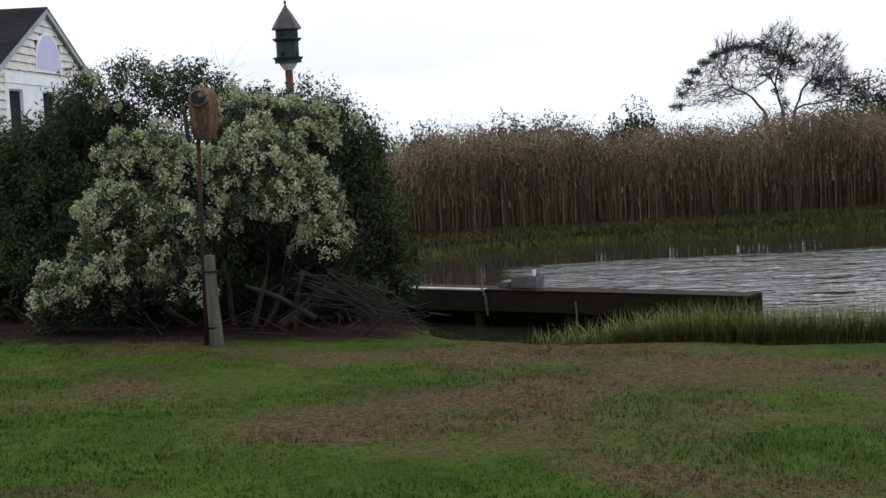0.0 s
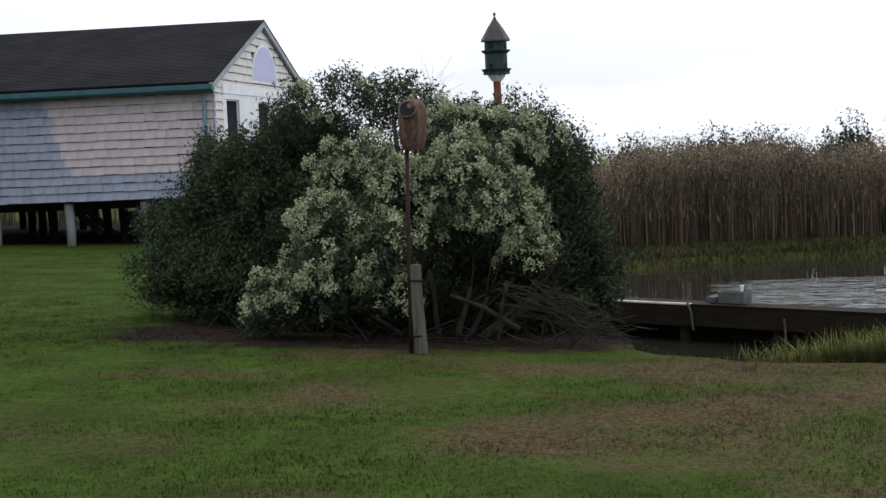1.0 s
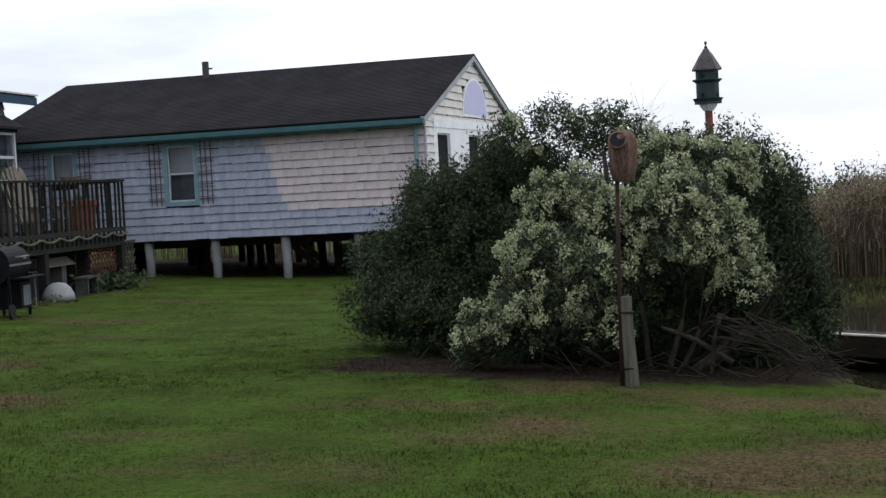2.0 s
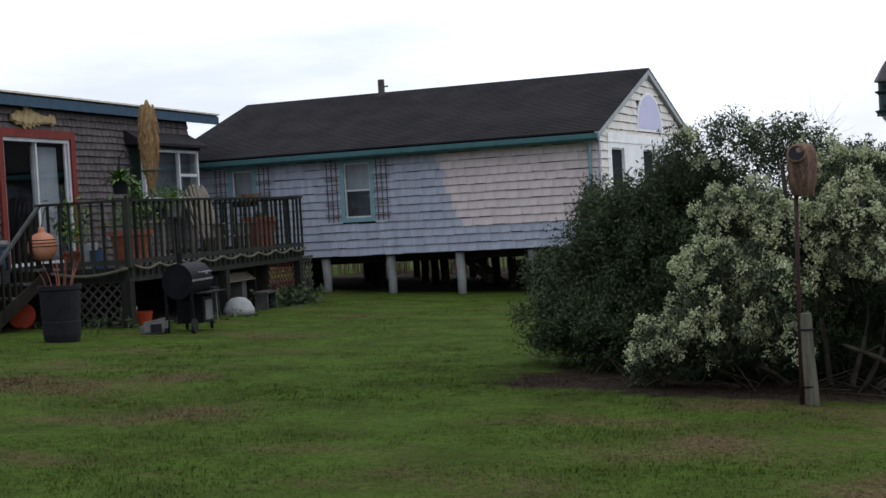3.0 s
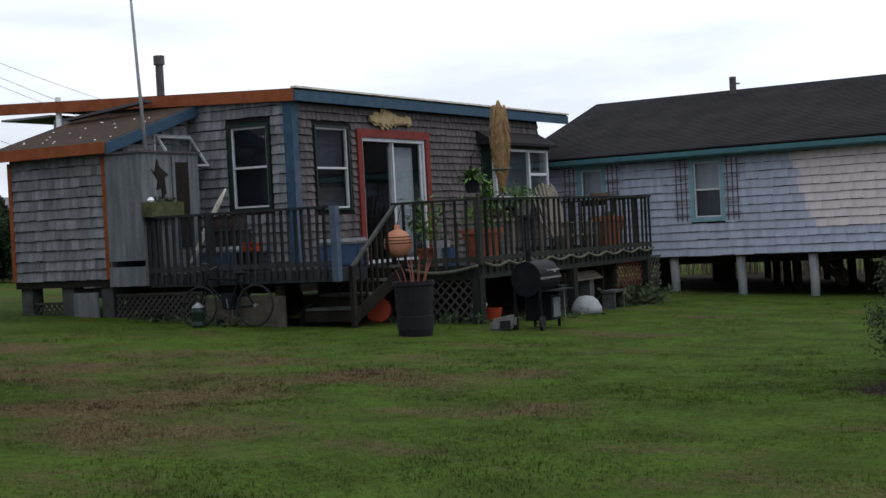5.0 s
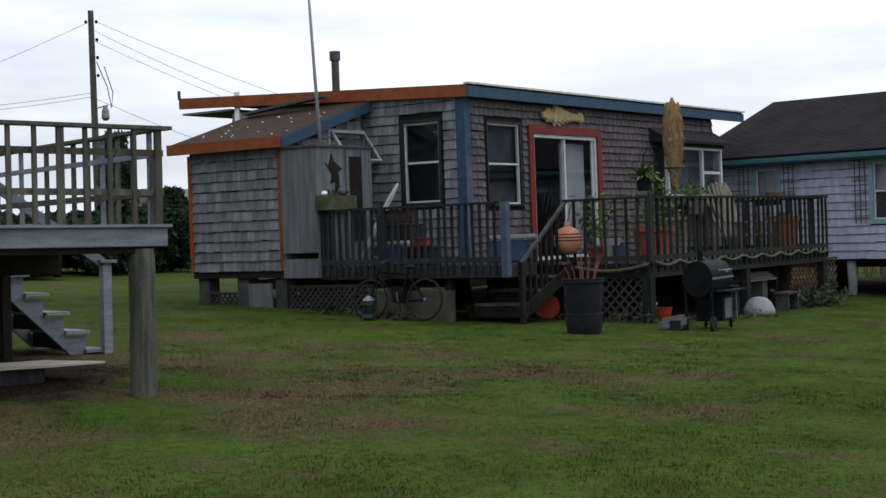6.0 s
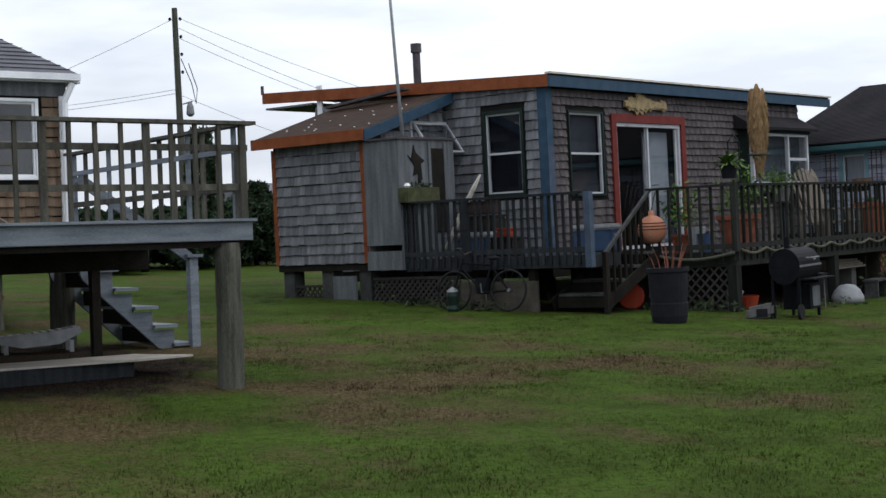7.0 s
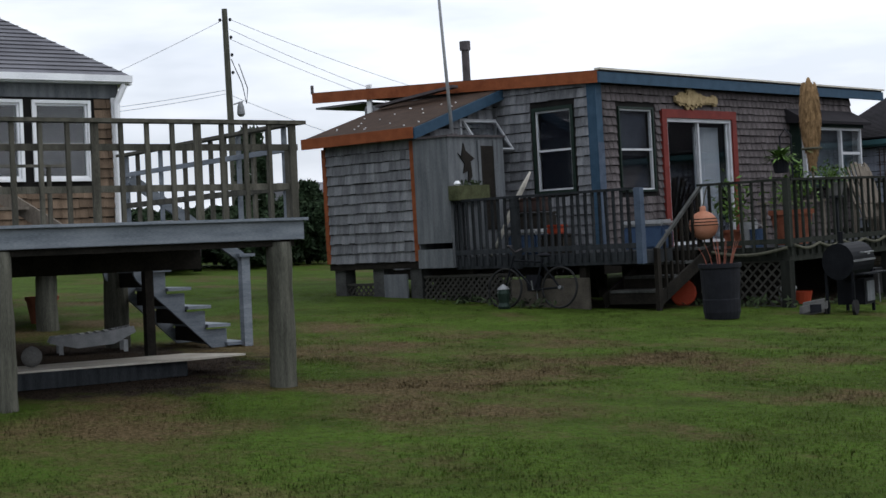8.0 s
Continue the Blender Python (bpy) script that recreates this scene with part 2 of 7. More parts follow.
PALE_TEAL = surface("pale_teal_painted_wood", (0.12, 0.22, 0.26), (0.18, 0.29, 0.33), 4, 0.55, 0.1)
BLUE = surface("blue_painted_wood", (0.020, 0.046, 0.076), (0.036, 0.070, 0.108), 5, 0.65, 0.25, 50)
RAKE = surface("pale_grey_rake_paint", (0.26, 0.28, 0.30), (0.36, 0.38, 0.40), 4, 0.7, 0.1)
FADED_BLUE = surface("faded_blue_paint", (0.0372, 0.0527, 0.0806), (0.0713, 0.093, 0.1271), 5, 0.7, 0.25, 50)
ORANGE = surface("orange_painted_wood", (0.14, 0.038, 0.013), (0.225, 0.068, 0.026), 5, 0.65, 0.25, 50)
RED = surface("red_painted_wood", (0.10, 0.017, 0.014), (0.155, 0.030, 0.024), 5, 0.65, 0.2, 50)
WHITE = surface("white_paint", (0.62, 0.63, 0.65), (0.78, 0.79, 0.80), 3, 0.5, 0.05)
OFFWHITE = surface("weathered_white_edge", (0.34, 0.32, 0.28), (0.6, 0.57, 0.5), 6, 0.8, 0.2)
DECKWOOD = surface("weathered_deck_wood", (0.009448, 0.01091, 0.01263), (0.0296, 0.03309, 0.03668), 3, 0.88, 0.4, 40, "object", 0.3, stretch=(5, 5, 0.7))
MOSSWOOD = surface("mossy_weathered_wood", (0.008505, 0.01013, 0.008168), (0.02855, 0.03105, 0.02599), 3, 0.9, 0.4, 40, "object", 0.3, stretch=(5, 5, 0.7))
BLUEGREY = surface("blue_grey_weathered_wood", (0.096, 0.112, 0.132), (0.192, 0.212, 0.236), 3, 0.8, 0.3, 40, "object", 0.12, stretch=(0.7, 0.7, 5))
RAILWOOD = surface("tan_grey_weathered_rail_wood", (0.035, 0.034, 0.028), (0.105, 0.10, 0.082), 3, 0.9, 0.4, 40, "object", 0.25, stretch=(5, 5, 0.7))
GREYPLY = surface("grey_weathered_plywood", (0.062, 0.068, 0.074), (0.145, 0.154, 0.163), 2, 0.9, 0.25, 40, stretch=(5, 5, 0.5))
PILEWOOD = surface("grey_timber_piling", (0.03276, 0.03354, 0.02652), (0.09984, 0.09906, 0.08034), 3, 0.88, 0.45, 35, stretch=(6, 6, 0.6))
POSTWOOD = surface("lichened_fence_post_wood", (0.0504, 0.0504, 0.0396), (0.1188, 0.1116, 0.0864), 4, 0.9, 0.4, 35, stretch=(8, 8, 0.7))
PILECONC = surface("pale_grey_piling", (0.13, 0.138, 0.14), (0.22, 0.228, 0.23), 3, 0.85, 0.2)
# dark timber; also carries the shade under floors and decks in its colour
DARKWOOD = surface("dark_timber_and_shade", (0.0064, 0.006, 0.0048), (0.0208, 0.0176, 0.0144), 4, 0.85, 0.4, 35)
DOCKWOOD = surface("dark_dock_timber", (0.008694, 0.0063, 0.00357), (0.02173, 0.01554, 0.008925), 4, 0.8, 0.4, 35, stretch=(0.7, 5, 5))
STEPWOOD = surface("worn_grey_step_wood", (0.026, 0.027, 0.026), (0.075, 0.077, 0.074), 4, 0.9, 0.3, 40, "object", 0.2)
MOSSBOX = surface("green_mossy_boards", (0.0288, 0.03312, 0.01584), (0.072, 0.07776, 0.0396), 6, 0.95, 0.4, 40)
CONCRETE = surface("grey_concrete", (0.07125, 0.06975, 0.0675), (0.1237, 0.1222, 0.1177), 6, 0.9, 0.3)
BARK = surface("grey_brown_bark", (0.02, 0.017, 0.014), (0.06, 0.051, 0.043), 8, 0.95, 0.6, 60)
DEADWOOD = surface("bleached_dead_branches", (0.0128, 0.0112, 0.0088), (0.04, 0.0336, 0.0256), 8, 0.95, 0.3, 60, "island", 0.3)
LOG = surface("red_brown_hollow_log", (0.036, 0.024, 0.019), (0.20, 0.125, 0.09), 7, 0.9, 0.6, 45, stretch=(3, 3, 0.7))
RUST = surface("rusty_brown_pipe", (0.016, 0.010, 0.009), (0.042, 0.024, 0.02), 12, 0.7, 0.2)
REDPOLE = surface("red_brown_stained_post", (0.14, 0.045, 0.03), (0.22, 0.085, 0.06), 6, 0.75, 0.2, 40)
BIRDGREEN = surface("dark_green_paint", (0.0187, 0.034, 0.03672), (0.034, 0.05304, 0.05508), 6, 0.6, 0.1)
LEADROOF = surface("grey_metal_roof", (0.049, 0.0434, 0.0455), (0.091, 0.0805, 0.084), 8, 0.55, 0.15, 40, metal=0.3)
BLACK = surface("black_plastic", (0.006, 0.0065, 0.009), (0.012, 0.013, 0.017), 8, 0.75, 0.05, spec=0.15)
PLYPALE = surface("pale_plywood", (0.27, 0.25, 0.21), (0.43, 0.40, 0.35), 3, 0.9, 0.2)
BLACKMETAL = surface("black_enamelled_steel", (0.004, 0.0045, 0.006), (0.009, 0.010, 0.012), 8, 0.6, 0.04, spec=0.06)
STEEL = surface("dull_galvanised_steel", (0.12, 0.125, 0.13), (0.22, 0.225, 0.23), 8, 0.5, 0.1, metal=0.6)
TERRA = surface("terracotta", (0.15, 0.048, 0.027), (0.23, 0.082, 0.048), 6, 0.8, 0.15)
BUOY = surface("faded_orange_buoy_plastic", (0.32, 0.125, 0.07), (0.43, 0.20, 0.13), 6, 0.6, 0.1)
PLASTICRED = surface("orange_red_plastic", (0.21, 0.028, 0.0126), (0.266, 0.0455, 0.021), 4, 0.45, 0.0)
PLASTICBLUE = surface("blue_plastic", (0.022, 0.042, 0.085), (0.045, 0.075, 0.13), 4, 0.45, 0.0)
PLASTICWHITE = surface("greyed_white_plastic", (0.1768, 0.1836, 0.1904), (0.272, 0.2788, 0.2856), 6, 0.5, 0.05)
STRAW = surface("tan_thatch_straw", (0.132, 0.0802, 0.0374), (0.2816, 0.18, 0.0935), 9, 0.95, 0.5, 60, "island", 0.35, stretch=(6, 6, 1))
DRIFT = surface("bleached_driftwood", (0.17, 0.125, 0.06), (0.36, 0.28, 0.16), 9, 0.9, 0.4)
CEDARSEAT = surface("weathered_cedar_boards", (0.096, 0.08, 0.064), (0.184, 0.16, 0.132), 5, 0.85, 0.3, stretch=(4, 4, 0.6))
ROPE = surface("grey_green_rope", (0.05, 0.05, 0.038), (0.10, 0.098, 0.072), 20, 0.95, 0.4)
LATTICE = surface("weathered_lattice_strips", (0.0264, 0.02592, 0.02304), (0.0504, 0.04896, 0.0432), 5, 0.9, 0.2)
REDLATTICE = surface("red_stained_lattice", (0.045, 0.0168, 0.01152), (0.08104, 0.0312, 0.0216), 5, 0.9, 0.2)
DARKLEAF = surface("dark_green_leaves", (0.02049, 0.03152, 0.01339), (0.04414, 0.06463, 0.0268), 2, 0.8, 0.0, 30, "island", 0.28, spec=0.12, soft=0.72)
GREYLEAF = surface("grey_green_leaves", (0.02856, 0.03944, 0.0204), (0.0646, 0.0816, 0.04488), 3, 0.8, 0.0, 30, "island", 0.4, spec=0.12, soft=0.72)
BLOOM = surface("cream_flower_tufts", (0.1847, 0.2172, 0.1106), (0.3827, 0.4004, 0.2472), 6, 0.9, 0.0, 30, "island", 0.22, spec=0.1, soft=0.4)
POTLEAF = surface("light_green_leaves", (0.035, 0.072, 0.016), (0.09, 0.155, 0.034), 5, 0.6, 0.0, 30, "island", 0.35)
EVERGREEN = surface("evergreen_foliage", (0.012, 0.024, 0.012), (0.032, 0.052, 0.024), 3, 0.75, 0.0, 30, "island", 0.4)
MARSH = surface("marsh_grass", (0.0675, 0.0837, 0.01485), (0.1688, 0.1755, 0.0378), 0.8, 0.8, 0.0, 20, "island", 0.4, spec=0.15, soft=0.75)
MARSH_FAR = surface("dull_olive_marsh_grass", (0.01872, 0.02016, 0.00576), (0.0504, 0.04896, 0.01512), 0.8, 0.8, 0.0, 20, "island", 0.4, spec=0.1, soft=0.6)
SKIRT = surface("shaded_tan_boards", (0.03968, 0.03571, 0.02877), (0.09424, 0.08432, 0.06845), 4, 0.9, 0.3)
TRELLIS = surface("dark_brown_sticks", (0.07, 0.055, 0.056), (0.14, 0.105, 0.105), 6, 0.9, 0.1)
# blue-grey of the sky's reflection in panes, painted on a sheet behind them
BLUEPANE = surface("dim_blue_grey_reflection", (0.0432, 0.054, 0.0648), (0.072, 0.0864, 0.1008), 3, 0.9, 0.0)
SASH = surface("greyed_white_sash_paint", (0.34, 0.35, 0.37), (0.50, 0.51, 0.53), 4, 0.55, 0.1)
# near-black flat colour stands in for the darkness of a room behind glass
NIGHT = surface("unlit_room_sheet", (0.006, 0.007, 0.011), (0.011, 0.013, 0.019), 3, 0.9, 0.0)
# insect screen grey, with the pane's reflection mixed into the colour
DIMPANE = surface("dim_screen_and_reflection", (0.028, 0.032, 0.044), (0.050, 0.056, 0.072), 3, 0.9, 0.0)
REEDSTEM = surface("brown_reed_stems", (0.04125, 0.027, 0.0195), (0.0885, 0.0615, 0.045), 0.9, 0.85, 0.0, 20, "island", 0.45, spec=0.1, soft=0.3)
REEDLEAF = surface("dry_reed_leaves_and_plumes", (0.0819, 0.06474, 0.0429), (0.195, 0.156, 0.1053), 0.9, 0.9, 0.0, 20, "island", 0.45, spec=0.1, soft=0.3)
TWIG = surface("dark_bare_twigs", (0.035, 0.03, 0.032), (0.075, 0.065, 0.06), 4, 0.95, 0.0)
CLOTH = surface("pale_curtain_cloth", (0.24, 0.26, 0.29), (0.34, 0.36, 0.39), 3, 0.9, 0.1, stretch=(9, 9, 0.5))
# the rooms' dimness is put into this dark wall colour
INSIDE = surface("dim_interior_tone", (0.022, 0.026, 0.032), (0.04, 0.045, 0.052), 2, 0.9, 0.0)
CARPAINT = surface("silver_car_paint", (0.1075, 0.1003, 0.1088), (0.1277, 0.1186, 0.128), 3, 0.35, 0.0, metal=0.4)
RUBBER = surface("black_rubber", (0.012, 0.012, 0.012), (0.022, 0.022, 0.022), 8, 0.8, 0.1)
CAMOGREEN = surface("dark_green_metal", (0.012, 0.022, 0.018), (0.022, 0.035, 0.028), 8, 0.45, 0.05, metal=0.3)


# ---- mesh helpers ----
class Geo:
    """Vertices and faces of one part, filled shape by shape."""

    def __init__(self):
        self.v, self.f = [], []

    def add(self, verts, faces):
        k = len(self.v)
        self.v.extend(verts)
        self.f.extend([tuple(i + k for i in q) for q in faces])
        return self

    def box(self, lo, hi, m=None):
        x0, y0, z0 = lo
        x1, y1, z1 = hi
        vs = [(x0, y0, z0), (x1, y0, z0), (x1, y1, z0), (x0, y1, z0), (x0, y0, z1), (x1, y0, z1), (x1, y1, z1), (x0, y1, z1)]
        if m is not None:
            vs = [tuple(m @ Vector(p)) for p in vs]
        return self.add(vs, [(0, 3, 2, 1), (4, 5, 6, 7), (0, 1, 5, 4), (1, 2, 6, 5), (2, 3, 7, 6), (3, 0, 4, 7)])

    def bar(self, a, b, w, h):
        """A straight bar from a to b, w wide and h high."""
        a, b = Vector(a), Vector(b)
        d = (b - a).normalized()
        side = d.cross(Vector((0, 0, 1)))
        side = Vector((1, 0, 0)) if side.length < 1e-4 else side.normalized()
        up = side.cross(d)
        vs = []
        for p in (a, b):
            for s, u in ((-1, -1), (1, -1), (1, 1), (-1, 1)):
                vs.append(tuple(p + side * (s * w / 2) + up * (u * h / 2)))
        return self.add(vs, [(0, 1, 2, 3), (7, 6, 5, 4), (0, 4, 5, 1), (1, 5, 6, 2), (2, 6, 7, 3), (3, 7, 4, 0)])

    def tube(self, pts, radii, n=8):
        """A tapered round limb through the points, closed at both ends."""
        pts = [Vector(p) for p in pts]
        if not hasattr(radii, "__len__"):
            radii = [radii] * len(pts)
        k = len(self.v)
        for i, p in enumerate(pts):
            d = (pts[min(i + 1, len(pts) - 1)] - pts[max(i - 1, 0)]).normalized()
            ref = Vector((0, 0, 1)) if abs(d.z) < 0.9 else Vector((1, 0, 0))
            s = d.cross(ref).normalized()
            u = d.cross(s)
            for j in range(n):
                a = 2 * math.pi * j / n
                self.v.append(tuple(p + (s * math.cos(a) + u * math.sin(a)) * radii[i]))
        for i in range(len(pts) - 1):
            for j in range(n):
                q = (j + 1) % n
                self.f.append((k + i * n + j, k + i * n + q, k + (i + 1) * n + q, k + (i + 1) * n + j))
        self.f.append(tuple(k + j for j in reversed(range(n))))
        self.f.append(tuple(k + (len(pts) - 1) * n + j for j in range(n)))
        return self

    def lathe(self, profile, n=20, m=None):
        """Turned round z: profile of (radius, height), low to high."""
        k = len(self.v)
        for r, z in profile:
            for j in range(n):
                a = 2 * math.pi * j / n
                p = Vector((r * math.cos(a), r * math.sin(a), z))
                self.v.append(tuple(m @ p if m is not None else p))
        for i in range(len(profile) - 1):
            for j in range(n):
                q = (j + 1) % n
                self.f.append((k + i * n + j, k + i * n + q, k + (i + 1) * n + q, k + (i + 1) * n + j))
        self.f.append(tuple(k + j for j in reversed(range(n))))
        self.f.append(tuple(k + (len(profile) - 1) * n + j for j in range(n)))
        return self

    def prism(self, outline, axis, a, b):
        """An outline in the plane across the axis, drawn out from a to b."""
        def at(p, t):
            return {"x": (t, p[0], p[1]), "y": (p[0], t, p[1]), "z": (p[0], p[1], t)}[axis]
        n = len(outline)
        vs = [at(p, a) for p in outline] + [at(p, b) for p in outline]
        fs = [tuple(reversed(range(n))), tuple(range(n, 2 * n))] + [(i, (i + 1) % n, n + (i + 1) % n, n + i) for i in range(n)]
        return self.add(vs, fs)


def part(name, geo, material, parent=None, label="", smooth=False, bevel=0.0):
    me = bpy.data.meshes.new(name)
    me.from_pydata(geo.v, [], geo.f)
    bm = bmesh.new()
    bm.from_mesh(me)
    if len(bm.faces) < 60000:
        bmesh.ops.recalc_face_normals(bm, faces=bm.faces)
    if bevel:
        bmesh.ops.bevel(bm, geom=list(bm.edges), offset=bevel, segments=2, affect="EDGES", clamp_overlap=True)
    bm.to_mesh(me)
    bm.free()
    me.materials.append(material)
    if smooth:
        me.polygons.foreach_set("use_smooth", [True] * len(me.polygons))
    ob = new(name, me)
    if parent is not None:
        ob.parent = parent
    if label:
        ob["label"] = label
    return ob


def thing(name, m, label, category, group="", kind=""):
    ob = new(name)
    ob.matrix_world = m
    ob.empty_display_size = 0.2
    return tagged(ob, label, category, group, kind)


def mesh_of(name, verts, faces, material):
    """One joined mesh from arrays of points and of four-cornered or three-cornered faces."""
    me = bpy.data.meshes.new(name)
    me.from_pydata(verts, [], faces)
    me.materials.append(material)
    return me


def leaves(centres, sizes, rng, flat=0.3, long=1.0):
    """Small four-cornered leaves round the given centres, turned at random."""
    n = len(centres)
    a = rng.normal(size=(n, 3))
    a /= np.linalg.norm(a, axis=1)[:, None]
    b = np.cross(a, rng.normal(size=(n, 3)))
    b /= np.linalg.norm(b, axis=1)[:, None]
    s = np.asarray(sizes)[:, None] * np.ones((n, 1))
    u, w = a * s * long, b * s
    v = np.stack([centres - u, centres + w * 0.55 - u * 0.1, centres + u, centres - w * 0.55 + u * 0.1], axis=1).reshape(-1, 3)
    f = np.arange(4 * n).reshape(n, 4)
    return v, f


def ground_z(x, y):
    """The lawn's gentle tilt, falling to the bed of the creek."""
    xc, yc = np.clip(x, -40, 6), np.clip(y, -10, 42)
    lawn = -0.04 * xc - 0.02 * yc + 0.02 * np.sin(x * 0.9 + 1) * np.cos(y * 0.7)
    lawn = lawn + 0.08 * np.exp(-(((x + 19.5) / 4) ** 2 + ((y - 17.5) / 3) ** 2))
    near = y - (13.75 - 0.2 * np.maximum(x, -2.5) + 2.2 * np.maximum(0.3 - x, 0))
    far = 28.6 + 1.4 * np.tanh((x + 0.5) / 2.0) + 0.03 * np.maximum(x, 0) - y
    edge = x + 2.8 - 0.05 * (y - 20)
    inside = np.minimum(np.minimum(near, far), edge)
    dip = np.clip((inside + 0.15) / 1.5, 0, 1)
    dip = dip * dip * (3 - 2 * dip)
    back = np.clip((y - 26.5) / 1.0, 0, 1) * np.clip((x + 5) / 3, 0, 1)
    bank = np.where(back > 0, lawn * (1 - back) + (-0.72) * back, lawn)
    r = np.sqrt(x * x + y * y)
    return bank * (1 - dip) + (-1.7) * dip - 0.018 * np.maximum(r - 62, 0)


# ---- ground, water ----
def build_ground():
    near = np.concatenate([[-1500, -500, -150, -80], np.arange(-45, 24.01, 0.4), [40, 80, 150, 500, 1500]])
    deep = np.concatenate([[-1500, -300, -60, -20], np.arange(-6, 46.01, 0.4), [60, 90, 150, 400, 1500, 3000]])
    gx, gy = np.meshgrid(near, deep)
    gz = ground_z(gx, gy)
    vs = np.stack([gx, gy, gz], axis=-1).reshape(-1, 3)
    w = len(near)
    fs = [(j * w + i, j * w + i + 1, (j + 1) * w + i + 1, (j + 1) * w + i) for j in range(len(deep) - 1) for i in range(w - 1)]
    me = mesh_of("ground", vs.tolist(), fs, LAWN)
    me.polygons.foreach_set("use_smooth", [True] * len(fs))
    tagged(new("ground", me), "mown green lawn with dry tan patches sloping to a creek", "lawn", kind="structure")
    g = Geo()
    g.add([(-3.6, 13.2, -0.86), (60, 4, -0.86), (60, 32, -0.86), (-3.6, 30.5, -0.86)], [(0, 1, 2, 3)])
    tagged(part("water", g, WATER), "dark tidal creek water with bright wind ripples", "water", kind="structure")


build_ground()


# ---- walls, windows, rails: kinds shared by the houses ----
WEDGES = {}


def wedge(width, course, material, gap=0.009):
    """One cedar shingle, thick at its lower edge; x along the wall, y into it."""
    key = (round(width, 2), round(course, 3), material.name, gap)
    if key not in WEDGES:
        g = Geo()
        h, w = course - gap, width / 2 - 0.002
        g.add([(-w, -0.034, 0), (w, -0.034, 0), (w, 0.0, 0), (-w, 0.0, 0), (-w, -0.005, h), (w, -0.005, h), (w, 0.0, h), (-w, 0.0, h)],
              [(0, 3, 2, 1), (4, 5, 6, 7), (0, 1, 5, 4), (1, 2, 6, 5), (2, 3, 7, 6), (3, 0, 4, 7)])
        WEDGES[key] = mesh_of("shingle", g.v, g.f, material)
    return WEDGES[key]


def shingle_wall(parent, m, z0, z1, span, course, widths, holes, material, piece_of=None, single=None, seed=1):
    """Courses of shingles on a wall. span(z): the wall's run at that height; holes: (u0, u1, z0, z1).
    single(u, z): whether a shingle is an object of its own, with the material piece_of(u, z)."""
    rnd = random.Random(seed)
    rest = Geo()
    z = z0
    while z < z1 - 0.03:
        a, b = span(z + course * 0.5)
        runs = [(a, b)]
        for h0, h1, hz0, hz1 in holes:
            if hz0 - course * 0.5 < z + course * 0.3 < hz1:
                runs = [r for s, e in runs for r in ((s, min(e, h0)), (max(s, h1), e)) if r[1] - r[0] > 0.03]
        for s, e in runs:
            u = s - rnd.uniform(0, widths[0] * 0.5)
            while u < e - 0.02:
                w = round(rnd.uniform(*widths), 2)
                lo, hi = max(u, s), min(u + w, e)
                if hi - lo > 0.02:
                    place = m @ pose((lo + hi) / 2, rnd.uniform(-0.004, 0.0), z + rnd.uniform(-0.008, 0.008), rnd.uniform(-0.6, 0.6), 0, 0)
                    if single is not None and single((lo + hi) / 2, z):
                        ob = new("shingle", wedge(hi - lo, course, piece_of((lo + hi) / 2, z)))
                        ob.parent = parent
                        ob.matrix_basis = place
                    else:
                        me = wedge(hi - lo, course, material)
                        k = len(rest.v)
                        rest.v.extend([tuple(place @ v.co) for v in me.vertices])
                        rest.f.extend([tuple(i + k for i in p.vertices) for p in me.polygons])
                u += w
        z += course
    if rest.v:
        me = mesh_of("shingle_cladding", rest.v, rest.f, material)
        ob = new("shingle_cladding", me)
        ob.parent = parent
        ob["kind"] = "stuff"


def wall_body(name, m, length, z0, z1, thick, holes, parent, material=BACKING):
    """A wall of real thickness with openings that go through it."""
    us = sorted({0.0, length, *[h for q in holes for h in q[:2]]})
    zs = sorted({z0, z1, *[h for q in holes for h in q[2:]]})

    def solid(i, k):
        if not (0 <= i < len(us) - 1 and 0 <= k < len(zs) - 1):
            return False
        mu, mz = (us[i] + us[i + 1]) / 2, (zs[k] + zs[k + 1]) / 2
        return not any(q[0] < mu < q[1] and q[2] < mz < q[3] for q in holes)

    g, seen = Geo(), {}

    def at(i, k, y):
        if (i, k, y) not in seen:
            seen[i, k, y] = len(g.v)
            g.v.append(tuple(m @ Vector((us[i], thick * y, zs[k]))))
        return seen[i, k, y]

    for i in range(len(us) - 1):
        for k in range(len(zs) - 1):
            if not solid(i, k):
                continue
            g.f.append((at(i, k, 0), at(i + 1, k, 0), at(i + 1, k + 1, 0), at(i, k + 1, 0)))
            g.f.append((at(i, k, 1), at(i, k + 1, 1), at(i + 1, k + 1, 1), at(i + 1, k, 1)))
            for di, dk, a, b in ((-1, 0, (i, k), (i, k + 1)), (1, 0, (i + 1, k), (i + 1, k + 1)), (0, -1, (i, k), (i + 1, k)), (0, 1, (i, k + 1), (i + 1, k + 1))):
                if not solid(i + di, k + dk):
                    g.f.append((at(*a, 0), at(*b, 0), at(*b, 1), at(*a, 1)))
    return part(name, g, material, parent)


